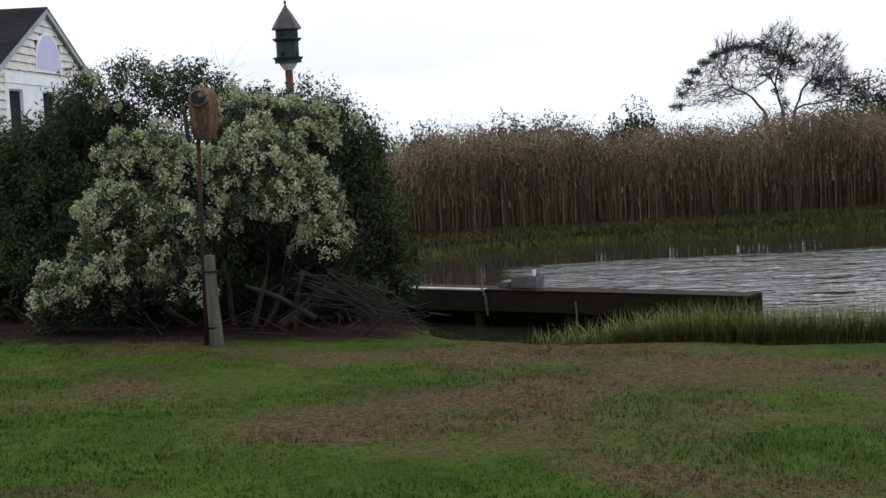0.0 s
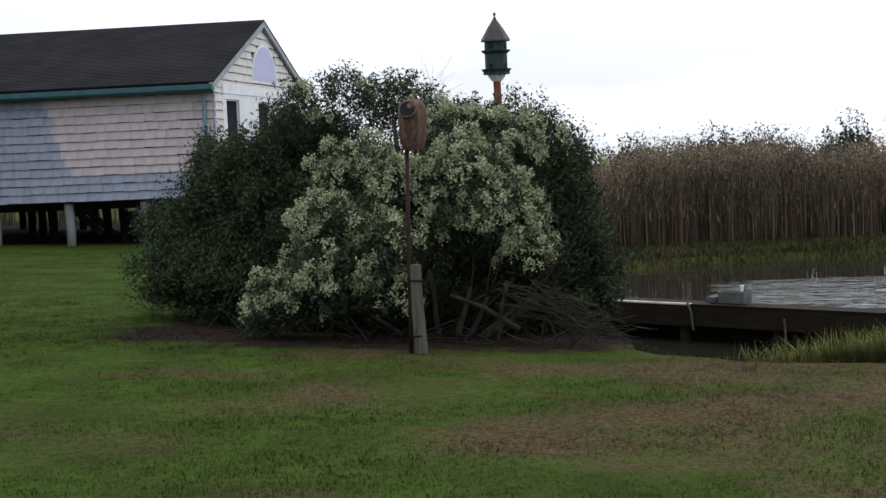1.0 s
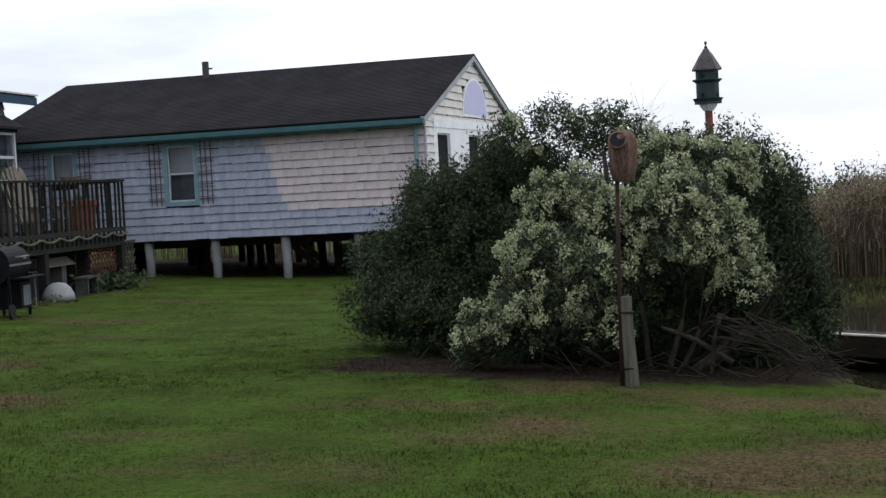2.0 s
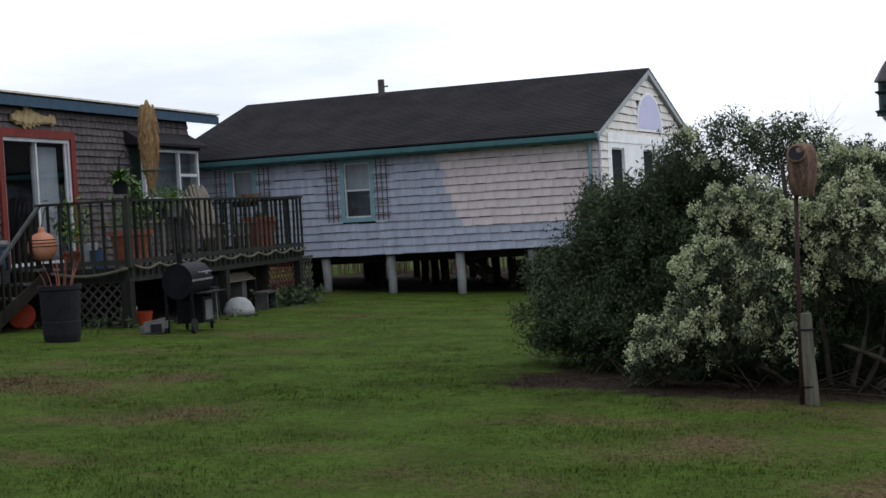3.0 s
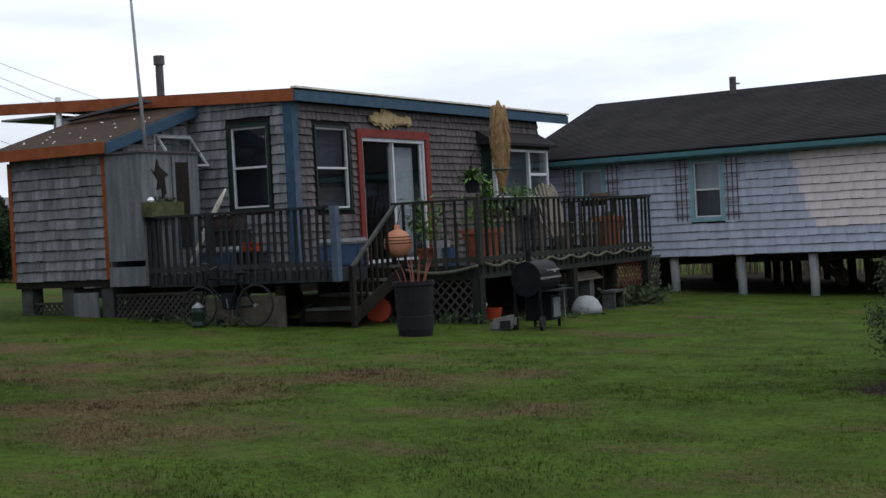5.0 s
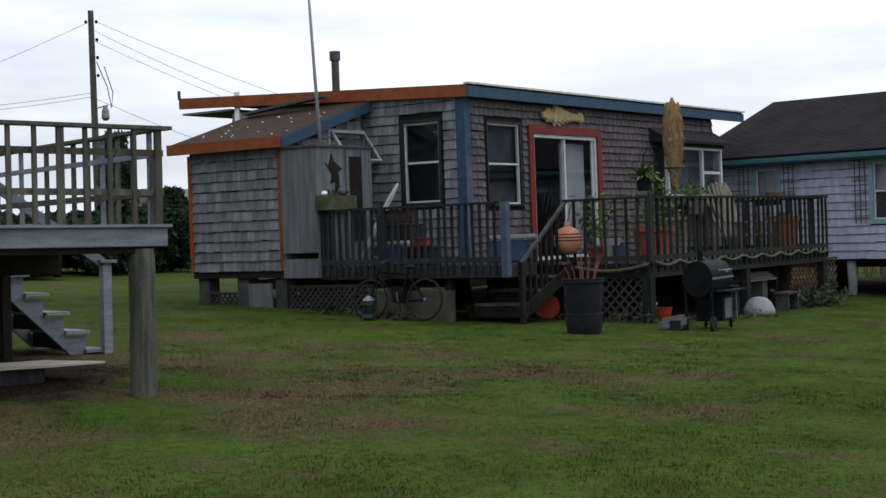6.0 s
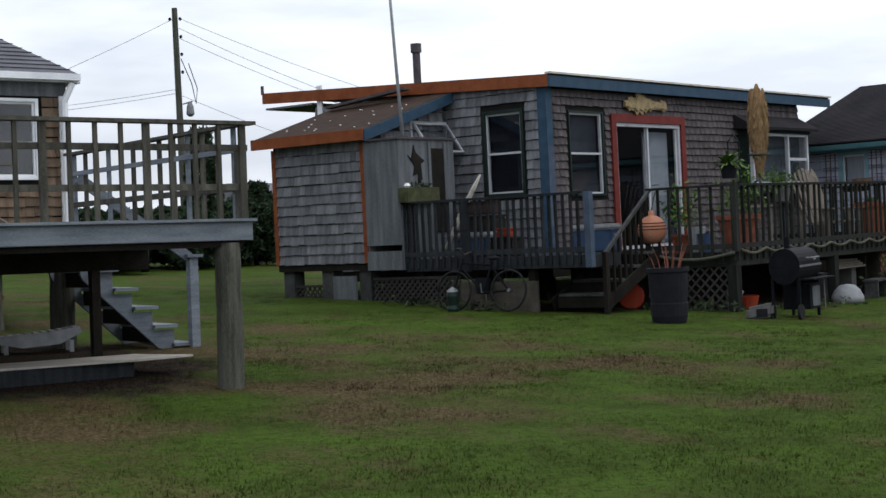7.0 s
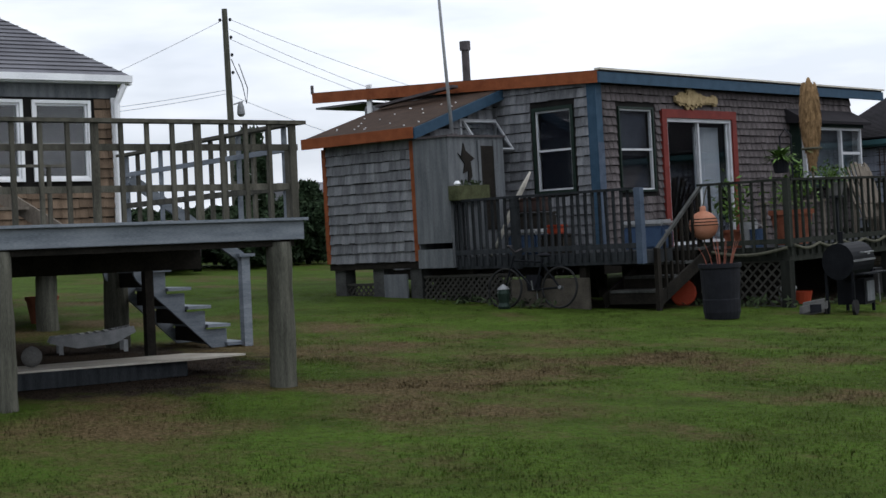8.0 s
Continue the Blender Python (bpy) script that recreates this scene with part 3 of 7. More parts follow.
def window(parent, m, w, h, casing, sash, trim=0.09, split=0.5, blind=0.0, sill=True, mullions=(), name="window", glazing=None, backing=None, lower=None):
    """A sash window in a wall's opening: casing boards, frame, glass and a blind inside; x along the wall, y into it."""
    g = Geo()
    g.box((-trim, -0.035, -trim), (0, 0.02, h + trim)).box((w, -0.035, -trim), (w + trim, 0.02, h + trim))
    g.box((0, -0.036, h), (w, 0.02, h + trim)).box((0, -0.05 if sill else -0.036, -trim), (w, 0.02, 0))
    ob = part(name, g, casing, parent)
    ob.matrix_basis = m
    t = 0.032
    f = Geo()
    f.box((0, 0.005, 0), (t, 0.06, h)).box((w - t, 0.005, 0), (w, 0.06, h)).box((t, 0.005, h - t), (w - t, 0.06, h)).box((t, 0.005, 0), (w - t, 0.06, t))
    if split:
        f.box((t, 0.0, h * split - 0.018), (w - t, 0.055, h * split + 0.018))
    for u in mullions:
        f.box((u - 0.03, 0.0, t), (u + 0.03, 0.055, h - t))
    part("frame", f, sash, ob)
    for a, b, y in (((t, h * split, 0.028), (t, t, 0.04)) if split else ((t, t, 0.03),)) and ([(h * split, h - t, 0.026), (t, h * split, 0.038)] if split else [(t, h - t, 0.03)]):
        p = part("pane", Geo().box((t, y, a), (w - t, y + 0.005, b)), glazing or GLASS, ob)
        p.visible_shadow = False
    # flat sheets behind the glass: pane reflection and room darkness as plain colours
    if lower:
        part("pane_sheet", Geo().box((0.01, 0.125, h * split), (w - 0.01, 0.13, h - 0.01)), backing, ob, "dim sheet toned as insect screen and pane reflection")
        part("dark_room_sheet", Geo().box((0.01, 0.14, 0.01), (w - 0.01, 0.145, h * split)), lower, ob)
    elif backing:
        part("pane_sheet", Geo().box((0.01, 0.125, 0.01), (w - 0.01, 0.13, h - 0.01)), backing, ob)
    if blind:
        part("blind", Geo().box((0.01, 0.11, h * (1 - blind)), (w - 0.01, 0.12, h)), CLOTH, ob, "pale drawn window blind")
    return ob


def rail_run(parent, a, b, height, spacing, wood, balusters=True, bw=0.04, lift=0.09, top_w=0.11):
    """A deck rail from a to b (points of the deck floor): top rail, lower rail and uprights, each a part."""
    a, b = Vector(a), Vector(b)
    up = Vector((0, 0, 1))
    part("top_rail", Geo().bar(a + up * height, b + up * height, top_w, 0.04), wood, parent)
    part("lower_rail", Geo().bar(a + up * lift, b + up * lift, 0.04, 0.08), wood, parent)
    n = max(2, round((b - a).length / spacing))
    rnd = random.Random(int((b - a).length * 1000))
    me = None
    for i in range(n + 1):
        p = a.lerp(b, i / n)
        if me is None:
            g = Geo().box((-bw / 2, -bw / 2, -0.14), (bw / 2, bw / 2, height - 0.02))
            me = mesh_of("baluster", g.v, g.f, wood)
        ob = new("baluster", me)
        ob.parent = parent
        ob.matrix_basis = Matrix.Translation(p) @ pose(0, 0, 0, rnd.uniform(-0.8, 0.8), rnd.uniform(-0.8, 0.8), math.degrees(math.atan2(b.y - a.y, b.x - a.x)))


def lattice_panel(parent, m, w, h, material, step=0.16, name="lattice"):
    """Crossed diagonal strips in a frame; x along, z up."""
    g = Geo()
    for s, y in ((1, 0.0), (-1, 0.012)):
        u = -h
        while u < w + h:
            pts = []
            for k in range(2):
                z = h * k
                x = u + s * z if s > 0 else u + h - z
                pts.append((x, z))
            (xa, za), (xb, zb) = pts
            t0 = max(0, min(1, (0 - xa) / (xb - xa))), max(0, min(1, (w - xa) / (xb - xa)))
            lo, hi = min(t0), max(t0)
            if hi - lo > 0.05:
                g.bar((xa + (xb - xa) * lo, y, za + (zb - za) * lo), (xa + (xb - xa) * hi, y, za + (zb - za) * hi), 0.01, 0.035)
            u += step
    g.box((0, -0.02, -0.03), (w, 0.03, 0.01)).box((0, -0.02, h - 0.01), (w, 0.03, h + 0.03))
    g.v = [tuple(m @ Vector(p)) for p in g.v]
    return part(name, g, material, parent)


# ---- the grey house on pilings ----
def grey_house():
    base = thing("house", pose(0, 0, 0), "grey shingled beach house raised on pilings with dark roof", "house")
    X0, X1, Y0, Y1, Z0, Z1, RY, RZ = -19.5, -8.95, 30.65, 39.1, 0.82, 3.14, 34.87, 4.80
    south = pose(X0, Y0, 0)
    wins = [(4.53, 5.18, 1.68, 2.92), (1.62, 2.18, 2.29, 2.92)]
    wall_body("wall", south, X1 - X0, Z0, Z1, 0.15, wins, base)
    east = pose(X1, Y0, 0, 0, 0, 90)
    ewins = [(0.9, 1.95, 1.5, 2.88), (3.6, 4.7, 1.5, 2.88), (6.3, 7.4, 1.5, 2.88)]
    wall_body("wall", east, Y1 - Y0, Z0, Z1, 0.15, ewins, base)
    g = Geo().box((X0, Y1 - 0.15, Z0), (X1, Y1, Z1)).box((X0, Y0 + 0.15, Z0), (X0 + 0.15, Y1 - 0.15, Z1))
    part("wall", g, BACKING, base)
    part("floor_frame", Geo().box((X0 + 0.1, Y0 + 0.5, Z0 - 0.2), (X1 - 0.1, Y1, Z0 - 0.004)), DARKWOOD, base)
    part("sill_board", Geo().box((X0, Y0 + 0.005, Z0 - 0.035), (X1, Y0 + 0.15, Z0 - 0.004)), DARKWOOD, base)
    part("inner_wall", Geo().box((X0 + 0.2, Y0 + 3, Z0), (X1 - 0.2, Y0 + 3.1, Z1)), INSIDE, base)
    part("ceiling", Geo().box((X0 + 0.16, Y0 + 0.16, Z1 - 0.1), (X1 - 0.16, Y1 - 0.16, Z1 - 0.03)), INSIDE, base)

    def patch(u, z):
        edge = 6.82 + 0.5 * (2.95 - z) / 1.6 + 0.05 * math.sin(z * 9)
        return NEW_SHINGLE if u > edge and z > 1.32 else GREY_SHINGLE_OB

    shingle_wall(base, south, Z0, Z1, lambda z: (0, X1 - X0), 0.182, (0.16, 0.36), [(h[0] - 0.09, h[1] + 0.09, h[2] - 0.09, h[3] + 0.09) for h in wins],
                 GREY_SHINGLE, patch, lambda u, z: u > 6.4, seed=3)
    shingle_wall(base, east, Z0, Z1, lambda z: (0, Y1 - Y0), 0.182, (0.22, 0.42), [(0.75, 8.3, 1.4, 3.2)], CREAM_SHINGLE, seed=4)
    half, slope = RY - Y0, (RZ - 3.2) / (RY - Y0)
    for a, b in ((X1 - 0.16, X1 - 0.002), (X0 + 0.002, X0 + 0.16)):
        part("gable", Geo().prism([(Y0, 3.15), (Y1, 3.15), (RY, RZ - 0.1)], "x", a, b), BACKING, base)
    arch_c, arch_w, arch_h, arch_z = 35.02, 1.1, 0.82, 3.37
    shingle_wall(base, east, 3.12, RZ - 0.1, lambda z: (max(0, (z - 3.12) / slope * 1.0), min(Y1 - Y0, (Y1 - Y0) - (z - 3.12) / slope)), 0.18, (0.2, 0.4),
                 [(arch_c - Y0 - arch_w, arch_c - Y0 + arch_w, arch_z - 0.05, arch_z + 0.6), (arch_c - Y0 - 0.62, arch_c - Y0 + 0.62, arch_z + 0.5, arch_z + 0.74)], CREAM_SHINGLE, seed=5)
    outer = [(arch_c + (arch_w + 0.1) * math.cos(a), arch_z - 0.06 + (arch_h + 0.12) * math.sin(a)) for a in np.linspace(0, math.pi, 25)]
    inner = [(arch_c + arch_w * math.cos(a), arch_z + arch_h * math.sin(a)) for a in np.linspace(0, math.pi, 25)]
    aw = part("arched_window", Geo().prism(outer, "x", X1 + 0.001, X1 + 0.04), WHITE, base, "white arched gable window trim")
    part("pane", Geo().prism(inner, "x", X1 + 0.041, X1 + 0.046), LAVENDER, aw, "lavender shaded half-round glass")
    part("trim_band", Geo().box((X1, Y0 + 0.62, 3.0), (X1 + 0.05, Y1 - 0.1, 3.2)), WHITE, base, "white trim over the end windows")
    for a, b in ((0.62, 0.78), (2.07, 3.48), (4.82, 6.18), (7.52, 8.3)):
        part("trim_panel", Geo().box((X1, Y0 + a, 1.3), (X1 + 0.032, Y0 + b, 2.998)), WHITE, base, "white panel between the end windows")
    for u0, u1, z0, z1 in ewins:
        # opaque near-black panes hold the room's darkness in their colour
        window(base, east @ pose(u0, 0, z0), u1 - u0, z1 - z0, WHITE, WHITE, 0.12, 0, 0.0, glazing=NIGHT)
    for i, (u0, u1, z0, z1) in enumerate(wins):
        window(base, south @ pose(u0, 0, z0), u1 - u0, z1 - z0, PALE_TEAL, SASH, 0.1, 0.5 if i == 0 else 0, 0.52 if i == 0 else 0.96, backing=BLUEPANE)
        for side in (-1, 1):
            c = u0 - 0.3 if side < 0 else u1 + 0.3
            g = Geo()
            for k in (-0.12, 0.0, 0.12):
                g.box((c + k - 0.009, -0.05, z0 - 0.08), (c + k + 0.009, -0.028, z1 + 0.06))
            for z in np.arange(z0 + 0.02, z1, 0.28):
                for dz in (0, 0.06):
                    g.box((c - 0.19, -0.062, z + dz), (c + 0.19, -0.0501, z + dz + 0.013))
            sh = part("shutter", g, TRELLIS, base, "brown open trellis shutter")
            sh.matrix_basis = south
    # roof
    for s in (1, -1):
        ye = Y0 - 0.28 if s > 0 else Y1 + 0.28
        n = 44
        line = [(RY, RZ), (ye, 3.2)]
        for k in range(n):
            a, b = k / n, (k + 1) / n
            ya, yb = ye + (RY - ye) * a, ye + (RY - ye) * b
            za, zb = 3.2 + (RZ - 3.2) * a, 3.2 + (RZ - 3.2) * b
            line += [(ya - s * 0.002, za + 0.037), (yb - s * 0.002, zb + 0.024)]
        line.append((RY, RZ + 0.03))
        g = Geo().prism(line, "x", X0 - 0.25, X1 + 0.12)
        part("roof", g, ROOFING, base, "dark asphalt shingle roof slope")
        g = Geo().prism([(ye - s * 0.0, 3.06), (RY, RZ - 0.14), (RY, RZ - 0.002), (ye - s * 0.0, 3.198)], "x", X1 + 0.02, X1 + 0.11)
        part("rake_board", g, RAKE, base)
        g = Geo().prism([(ye, 3.06), (RY, RZ - 0.14), (RY, RZ - 0.002), (ye, 3.198)], "x", X0 - 0.24, X0 - 0.15)
        part("rake_board", g, RAKE, base)
    part("soffit", Geo().box((X0 - 0.2, Y0 - 0.26, 3.1), (X1 + 0.02, Y0, 3.14)), TEAL, base)
    gut = Geo().prism([(Y0 - 0.4, 3.165), (Y0 - 0.4, 3.06), (Y0 - 0.34, 3.01), (Y0 - 0.26, 3.01), (Y0 - 0.26, 3.165)], "x", X0 - 0.2, X1 + 0.1)
    part("gutter", gut, TEAL, base, "dark teal gutter")
    part("downspout", Geo().tube([(X1 - 0.18, Y0 - 0.3, 3.08), (X1 - 0.18, Y0 - 0.07, 2.92), (X1 - 0.18, Y0 - 0.07, 0.9)], 0.04, 8), PALE_TEAL, base)
    part("corner_board", Geo().box((X1 - 0.002, Y0 - 0.03, Z0), (X1 + 0.03, Y0 + 0.09, 3.1)), GREY_SHINGLE, base)
    vent = part("vent_pipe", Geo().tube([(-15.7, 34.6, 4.6), (-15.7, 34.6, 5.13)], 0.085, 10), LEADROOF, base, smooth=False)
    part("bracket", Geo().box((-15.62, 34.58, 4.93), (-15.52, 34.62, 4.97)), LEADROOF, vent)
    for row, y in enumerate((30.8, 32.6, 34.6, 36.6, 38.7)):
        for x in (-19.0, -17.3, -15.62, -13.98, -12.3, -10.6, -9.2):
            xx = x + (0.55 * row if row else 0)
            if xx > -9:
                continue
            foot = float(ground_z(xx, y)) - 0.3
            # rear rows stand under the floor; their shade is put into the dark colour
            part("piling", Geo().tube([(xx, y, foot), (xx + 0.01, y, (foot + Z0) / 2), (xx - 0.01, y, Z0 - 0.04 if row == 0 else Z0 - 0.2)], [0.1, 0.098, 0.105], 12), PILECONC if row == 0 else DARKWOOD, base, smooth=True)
    # storage stair and a small skiff in the dark under the floor
    st = thing("steps", pose(-13.6, 35.2, 0), "dark wooden storage steps under the raised house", "steps")
    for s in (0, 0.7):
        part("stringer", Geo().bar((-0.6, s, 0.72), (0.6, s, -0.35), 0.05, 0.16), CEDARSEAT, st)
    for k in range(4):
        part("tread", Geo().box((-0.5 + k * 0.28, 0.03, 0.45 - k * 0.23), (-0.24 + k * 0.28, 0.68, 0.485 - k * 0.23)), CEDARSEAT, st)
    bt = thing("boat", pose(-11.6, 37.0, float(ground_z(-11.6, 37.0))), "white skiff stored on blocks under the house", "boat")
    hull = Geo()
    rings = []
    for t in np.linspace(-1, 1, 9):
        w = 0.55 * (1 - max(0, t) ** 2.5 * 0.9)
        rings.append([(t * 1.5, -w, 0.62), (t * 1.5, -w * 0.7, 0.3), (t * 1.5, 0, 0.22), (t * 1.5, w * 0.7, 0.3), (t * 1.5, w, 0.62)])
    vs = [p for r in rings for p in r]
    fs = [(i * 5 + j, i * 5 + j + 1, i * 5 + j + 6, i * 5 + j + 5) for i in range(8) for j in range(4)] + [tuple(range(5)), tuple(40 + k for k in range(5))]
    part("hull", hull.add(vs, fs), PLASTICWHITE, bt)
    part("trailer_frame", Geo().box((-1.7, -0.4, 0.14), (1.9, -0.32, 0.2)).box((-1.7, 0.32, 0.14), (1.9, 0.4, 0.2)), STEEL, bt)
    for s in (-0.5, 0.5):
        part("block", Geo().box((-0.9, s - 0.12, -0.05), (-0.6, s + 0.12, 0.22)).box((0.6, s - 0.12, -0.05), (0.9, s + 0.12, 0.22)), CONCRETE, bt)


grey_house()


# ---- the brown house with its decks; x out of its front wall, y along it ----
MB = pose(-17.254, 19.717, 0, 0, 0, 6.5)


def roof_z(x):
    return 4.3 - 0.045 * x


def brown_house():
    base = thing("house", MB, "weathered brown shingled cottage with orange and blue trim", "house")
    front = pose(0, 0, 0, 0, 0, 90)
    WA, DOOR, BAY = (0.69, 1.76, 2.2, 3.66), (2.23, 4.56, 1.14, 3.48), (7.1, 9.7, 2.3, 3.4)
    holes = [WA, DOOR, BAY]
    wall_body("wall", front, 9.95, 0.95, 4.1, 0.16, holes, base)
    sidem = pose(-5.5, 0, 0)
    WB = (4.18, 4.96, 2.27, 3.7)
    wall_body("wall", sidem, 5.34, 0.95, 4.18, 0.16, [WB], base)
    part("wall", Geo().box((-5.5, 0.16, 0.95), (-5.34, 9.95, 4.2)).box((-5.34, 9.79, 0.95), (-0.16, 9.95, 4.2)), BACKING, base)
    part("floor_frame", Geo().box((-5.5, 0, 0.75), (0, 9.95, 0.946)), DARKWOOD, base)
    part("inner_wall", Geo().box((-3.2, 0.2, 0.95), (-3.1, 9.7, 4.1)).box((-3.0, 5.6, 0.95), (-0.2, 5.7, 4.1)), INSIDE, base)
    part("ceiling", Geo().box((-5.3, 0.18, 4.0), (-0.18, 9.75, 4.06)), INSIDE, base)

    def grow(h, t):
        return (h[0] - t, h[1] + t, h[2] - t, h[3] + t)

    shingle_wall(base, front, 0.95, 4.1, lambda z: (0.14, 9.95), 0.142, (0.12, 0.26), [grow(WA, 0.1), (DOOR[0] - 0.2, DOOR[1] + 0.2, 0.9, DOOR[3] + 0.2), grow(BAY, 0.08)],
                 BROWN_SHINGLE, lambda u, z: BROWN_SHINGLE_OB, lambda u, z: u < 6.9 and z > 2.35 and u > 0.3, seed=7)
    shingle_wall(base, sidem, 0.95, 4.2, lambda z: (0, 5.36), 0.172, (0.12, 0.26), [grow(WB, 0.1)], SILVER_SHINGLE, seed=8)
    part("corner_board", Geo().box((-0.15, -0.04, 0.95), (-0.002, -0.002, 4.12)).box((0.002, -0.04, 0.95), (0.04, 0.14, 4.12)), BLUE, base, "worn blue corner boards")
    part("corner_patch", Geo().box((0.0405, -0.041, 1.2), (0.046, 0.145, 3.05)), FADED_BLUE, base, "faded pale blue paint")
    window(base, front @ pose(WA[0], 0, WA[2]), WA[1] - WA[0], WA[3] - WA[2], CAMOGREEN, SASH, 0.035, 0.5, 0.0, backing=DIMPANE, lower=NIGHT)
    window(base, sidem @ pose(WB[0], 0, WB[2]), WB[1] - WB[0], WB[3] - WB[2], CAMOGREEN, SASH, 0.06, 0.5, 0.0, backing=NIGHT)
    # top-hung sash propped open in the end of the lean-to
    HY, HZ = -1.0, 3.24
    hw = part("hatch_window", Geo().box((-0.05, -0.03, -0.05), (0, 0.02, 0.41)).box((0.95, -0.03, -0.05), (1.0, 0.02, 0.41)).box((0, -0.031, 0.36), (0.95, 0.02, 0.41)).box((0, -0.031, -0.05), (0.95, 0.02, 0)), SASH, base)
    hw.matrix_basis = pose(-2.238, HY, HZ, 0, 0, 90)
    fl = Geo().box((0, -0.02, -0.66), (0.032, 0.02, 0)).box((0.918, -0.02, -0.66), (0.95, 0.02, 0)).box((0.032, -0.021, -0.032), (0.918, 0.02, 0)).box((0.032, -0.021, -0.66), (0.918, 0.02, -0.628))
    sash = part("open_sash", fl, SASH, hw, "white top-hung sash propped open")
    sash.matrix_basis = pose(0, -0.05, 0.36, -35, 0, 0)
    part("pane", Geo().box((0.032, -0.003, -0.628), (0.918, 0.003, -0.032)), GLASS, hw).matrix_basis = pose(0, -0.05, 0.36, -35, 0, 0)
    # sliding door
    d = part("sliding_door", Geo().box((-0.19, -0.06, 0), (-0.03, 0.03, 2.54)).box((2.36, -0.06, 0), (2.52, 0.03, 2.54)).box((-0.03, -0.06, 2.38), (2.36, 0.03, 2.54)), RED, base, "red door surround")
    d.matrix_basis = front @ pose(DOOR[0], 0, DOOR[2])
    W, H = DOOR[1] - DOOR[0], DOOR[3] - DOOR[2]
    f = Geo().box((-0.03, -0.02, 0), (0.04, 0.1, 2.38)).box((W - 0.04, -0.02, 0), (W + 0.03, 0.1, 2.38)).box((0.04, -0.02, H - 0.03), (W - 0.04, 0.1, 2.38)).box((0.04, -0.02, 0), (W - 0.04, 0.1, 0.06))
    part("frame", f, SASH, d, "white aluminium door frame")
    s1 = Geo()
    for a, b, y in ((0.04, W * 0.52, 0.06), (W * 0.5, W - 0.04, 0.02)):
        s1.box((a, y, 0.06), (a + 0.06, y + 0.03, H - 0.03)).box((b - 0.06, y, 0.06), (b, y + 0.03, H - 0.03))
        part("pane", Geo().box((a + 0.06, y + 0.01, 0.08), (b - 0.06, y + 0.016, H - 0.05)), GLASS, d).visible_shadow = False
    part("stile", s1, SASH, d)
    part("handle", Geo().box((0.1, 0.03, 1.0), (0.13, 0.058, 1.3)), BLACK, d)
    cur = Geo()
    for k in range(20):
        cur.tube([(W * 0.56 + k * 0.045, 0.2, 0.05), (W * 0.56 + k * 0.045, 0.2, H - 0.1)], 0.032, 6)
    part("curtain", cur, CLOTH, d, "pale gathered curtain behind the glass", smooth=True)
    # bay window under a small awning roof
    bw = part("bay_window", Geo().box((7.02, -0.38, 2.12), (9.78, 0, 2.3)).box((7.02, -0.38, 3.4), (9.78, 0, 3.5)), CAMOGREEN, base, "projecting bay window")
    bw.matrix_basis = front
    fr = Geo()
    for u in (7.1, 8.75, 9.7):
        fr.box((u - 0.032, -0.34, 2.3), (u + 0.032, -0.26, 3.4))
    fr.box((7.14, -0.33, 2.301), (9.66, -0.27, 2.36)).box((7.14, -0.33, 3.34), (9.66, -0.27, 3.4)).box((8.8, -0.325, 2.82), (9.65, -0.27, 2.88))
    part("frame", fr, SASH, bw)
    # sheet behind the bay's glass, coloured like the bluish reflection on it
    part("curtain", Geo().box((7.12, -0.14, 2.31), (9.68, -0.13, 3.39)), BLUEPANE, bw, "dim blue-grey sheet toned as pane reflection")
    for a, b in ((7.145, 8.705), (8.795, 9.655)):
        part("pane", Geo().box((a, -0.305, 2.36), (b, -0.3, 3.34)), GLASS, bw).visible_shadow = False
    part("side_panel", Geo().box((7.03, -0.26, 2.3), (7.1, 0, 3.4)), CAMOGREEN, bw)
    part("side_panel", Geo().box((9.7, -0.26, 2.3), (9.77, 0, 3.4)), SASH, bw)
    aw = Geo().prism([(0, 3.82), (-0.5, 3.52), (-0.5, 3.46), (0, 3.5)], "x", 6.85, 9.93)
    part("awning", aw, ROOFING, bw, "small dark shingled awning roof")
    part("hanging_sign", Geo().box((7.3, -0.24, 2.55), (7.33, -0.23, 3.3)).box((7.55, -0.24, 2.55), (7.58, -0.23, 3.3)).box((7.33, -0.241, 2.9), (7.55, -0.23, 2.94)), BLUE, bw)
    # roof slab and fascia
    x0, x1, y0, y1 = -6.85, 0.16, -0.12, 11.3
    slab = Geo().prism([(x0, roof_z(x0) - 0.1), (x1, roof_z(x1) - 0.1), (x1, roof_z(x1)), (x0, roof_z(x0))], "y", y0 + 0.03, y1)
    part("roof", slab, BROWN_ROOF, base, "low sloped roof")
    part("side_fascia", Geo().prism([(x0, roof_z(x0) - 0.22), (x1, roof_z(x1) - 0.22), (x1, roof_z(x1) - 0.012), (x0, roof_z(x0) - 0.012)], "y", y0 - 0.01, y0 + 0.03), ORANGE, base, "orange painted fascia")
    part("front_fascia", Geo().box((x1, y0 - 0.012, roof_z(x1) - 0.22), (x1 + 0.04, y1, roof_z(x1) - 0.03)), BLUE, base, "blue painted fascia")
    part("drip_edge", Geo().box((x1 - 0.05, y0 - 0.02, roof_z(x1) + 0.001), (x1 + 0.07, y1 + 0.01, roof_z(x1) + 0.035)), OFFWHITE, base, "peeling pale roof edge")
    part("soffit", Geo().box((0.045, 0.03, 4.1), (x1, y1, 4.12)).box((-6.8, y0 + 0.03, 4.26), (-5.5, 9.9, 4.3)), SILVER_SHINGLE, base)
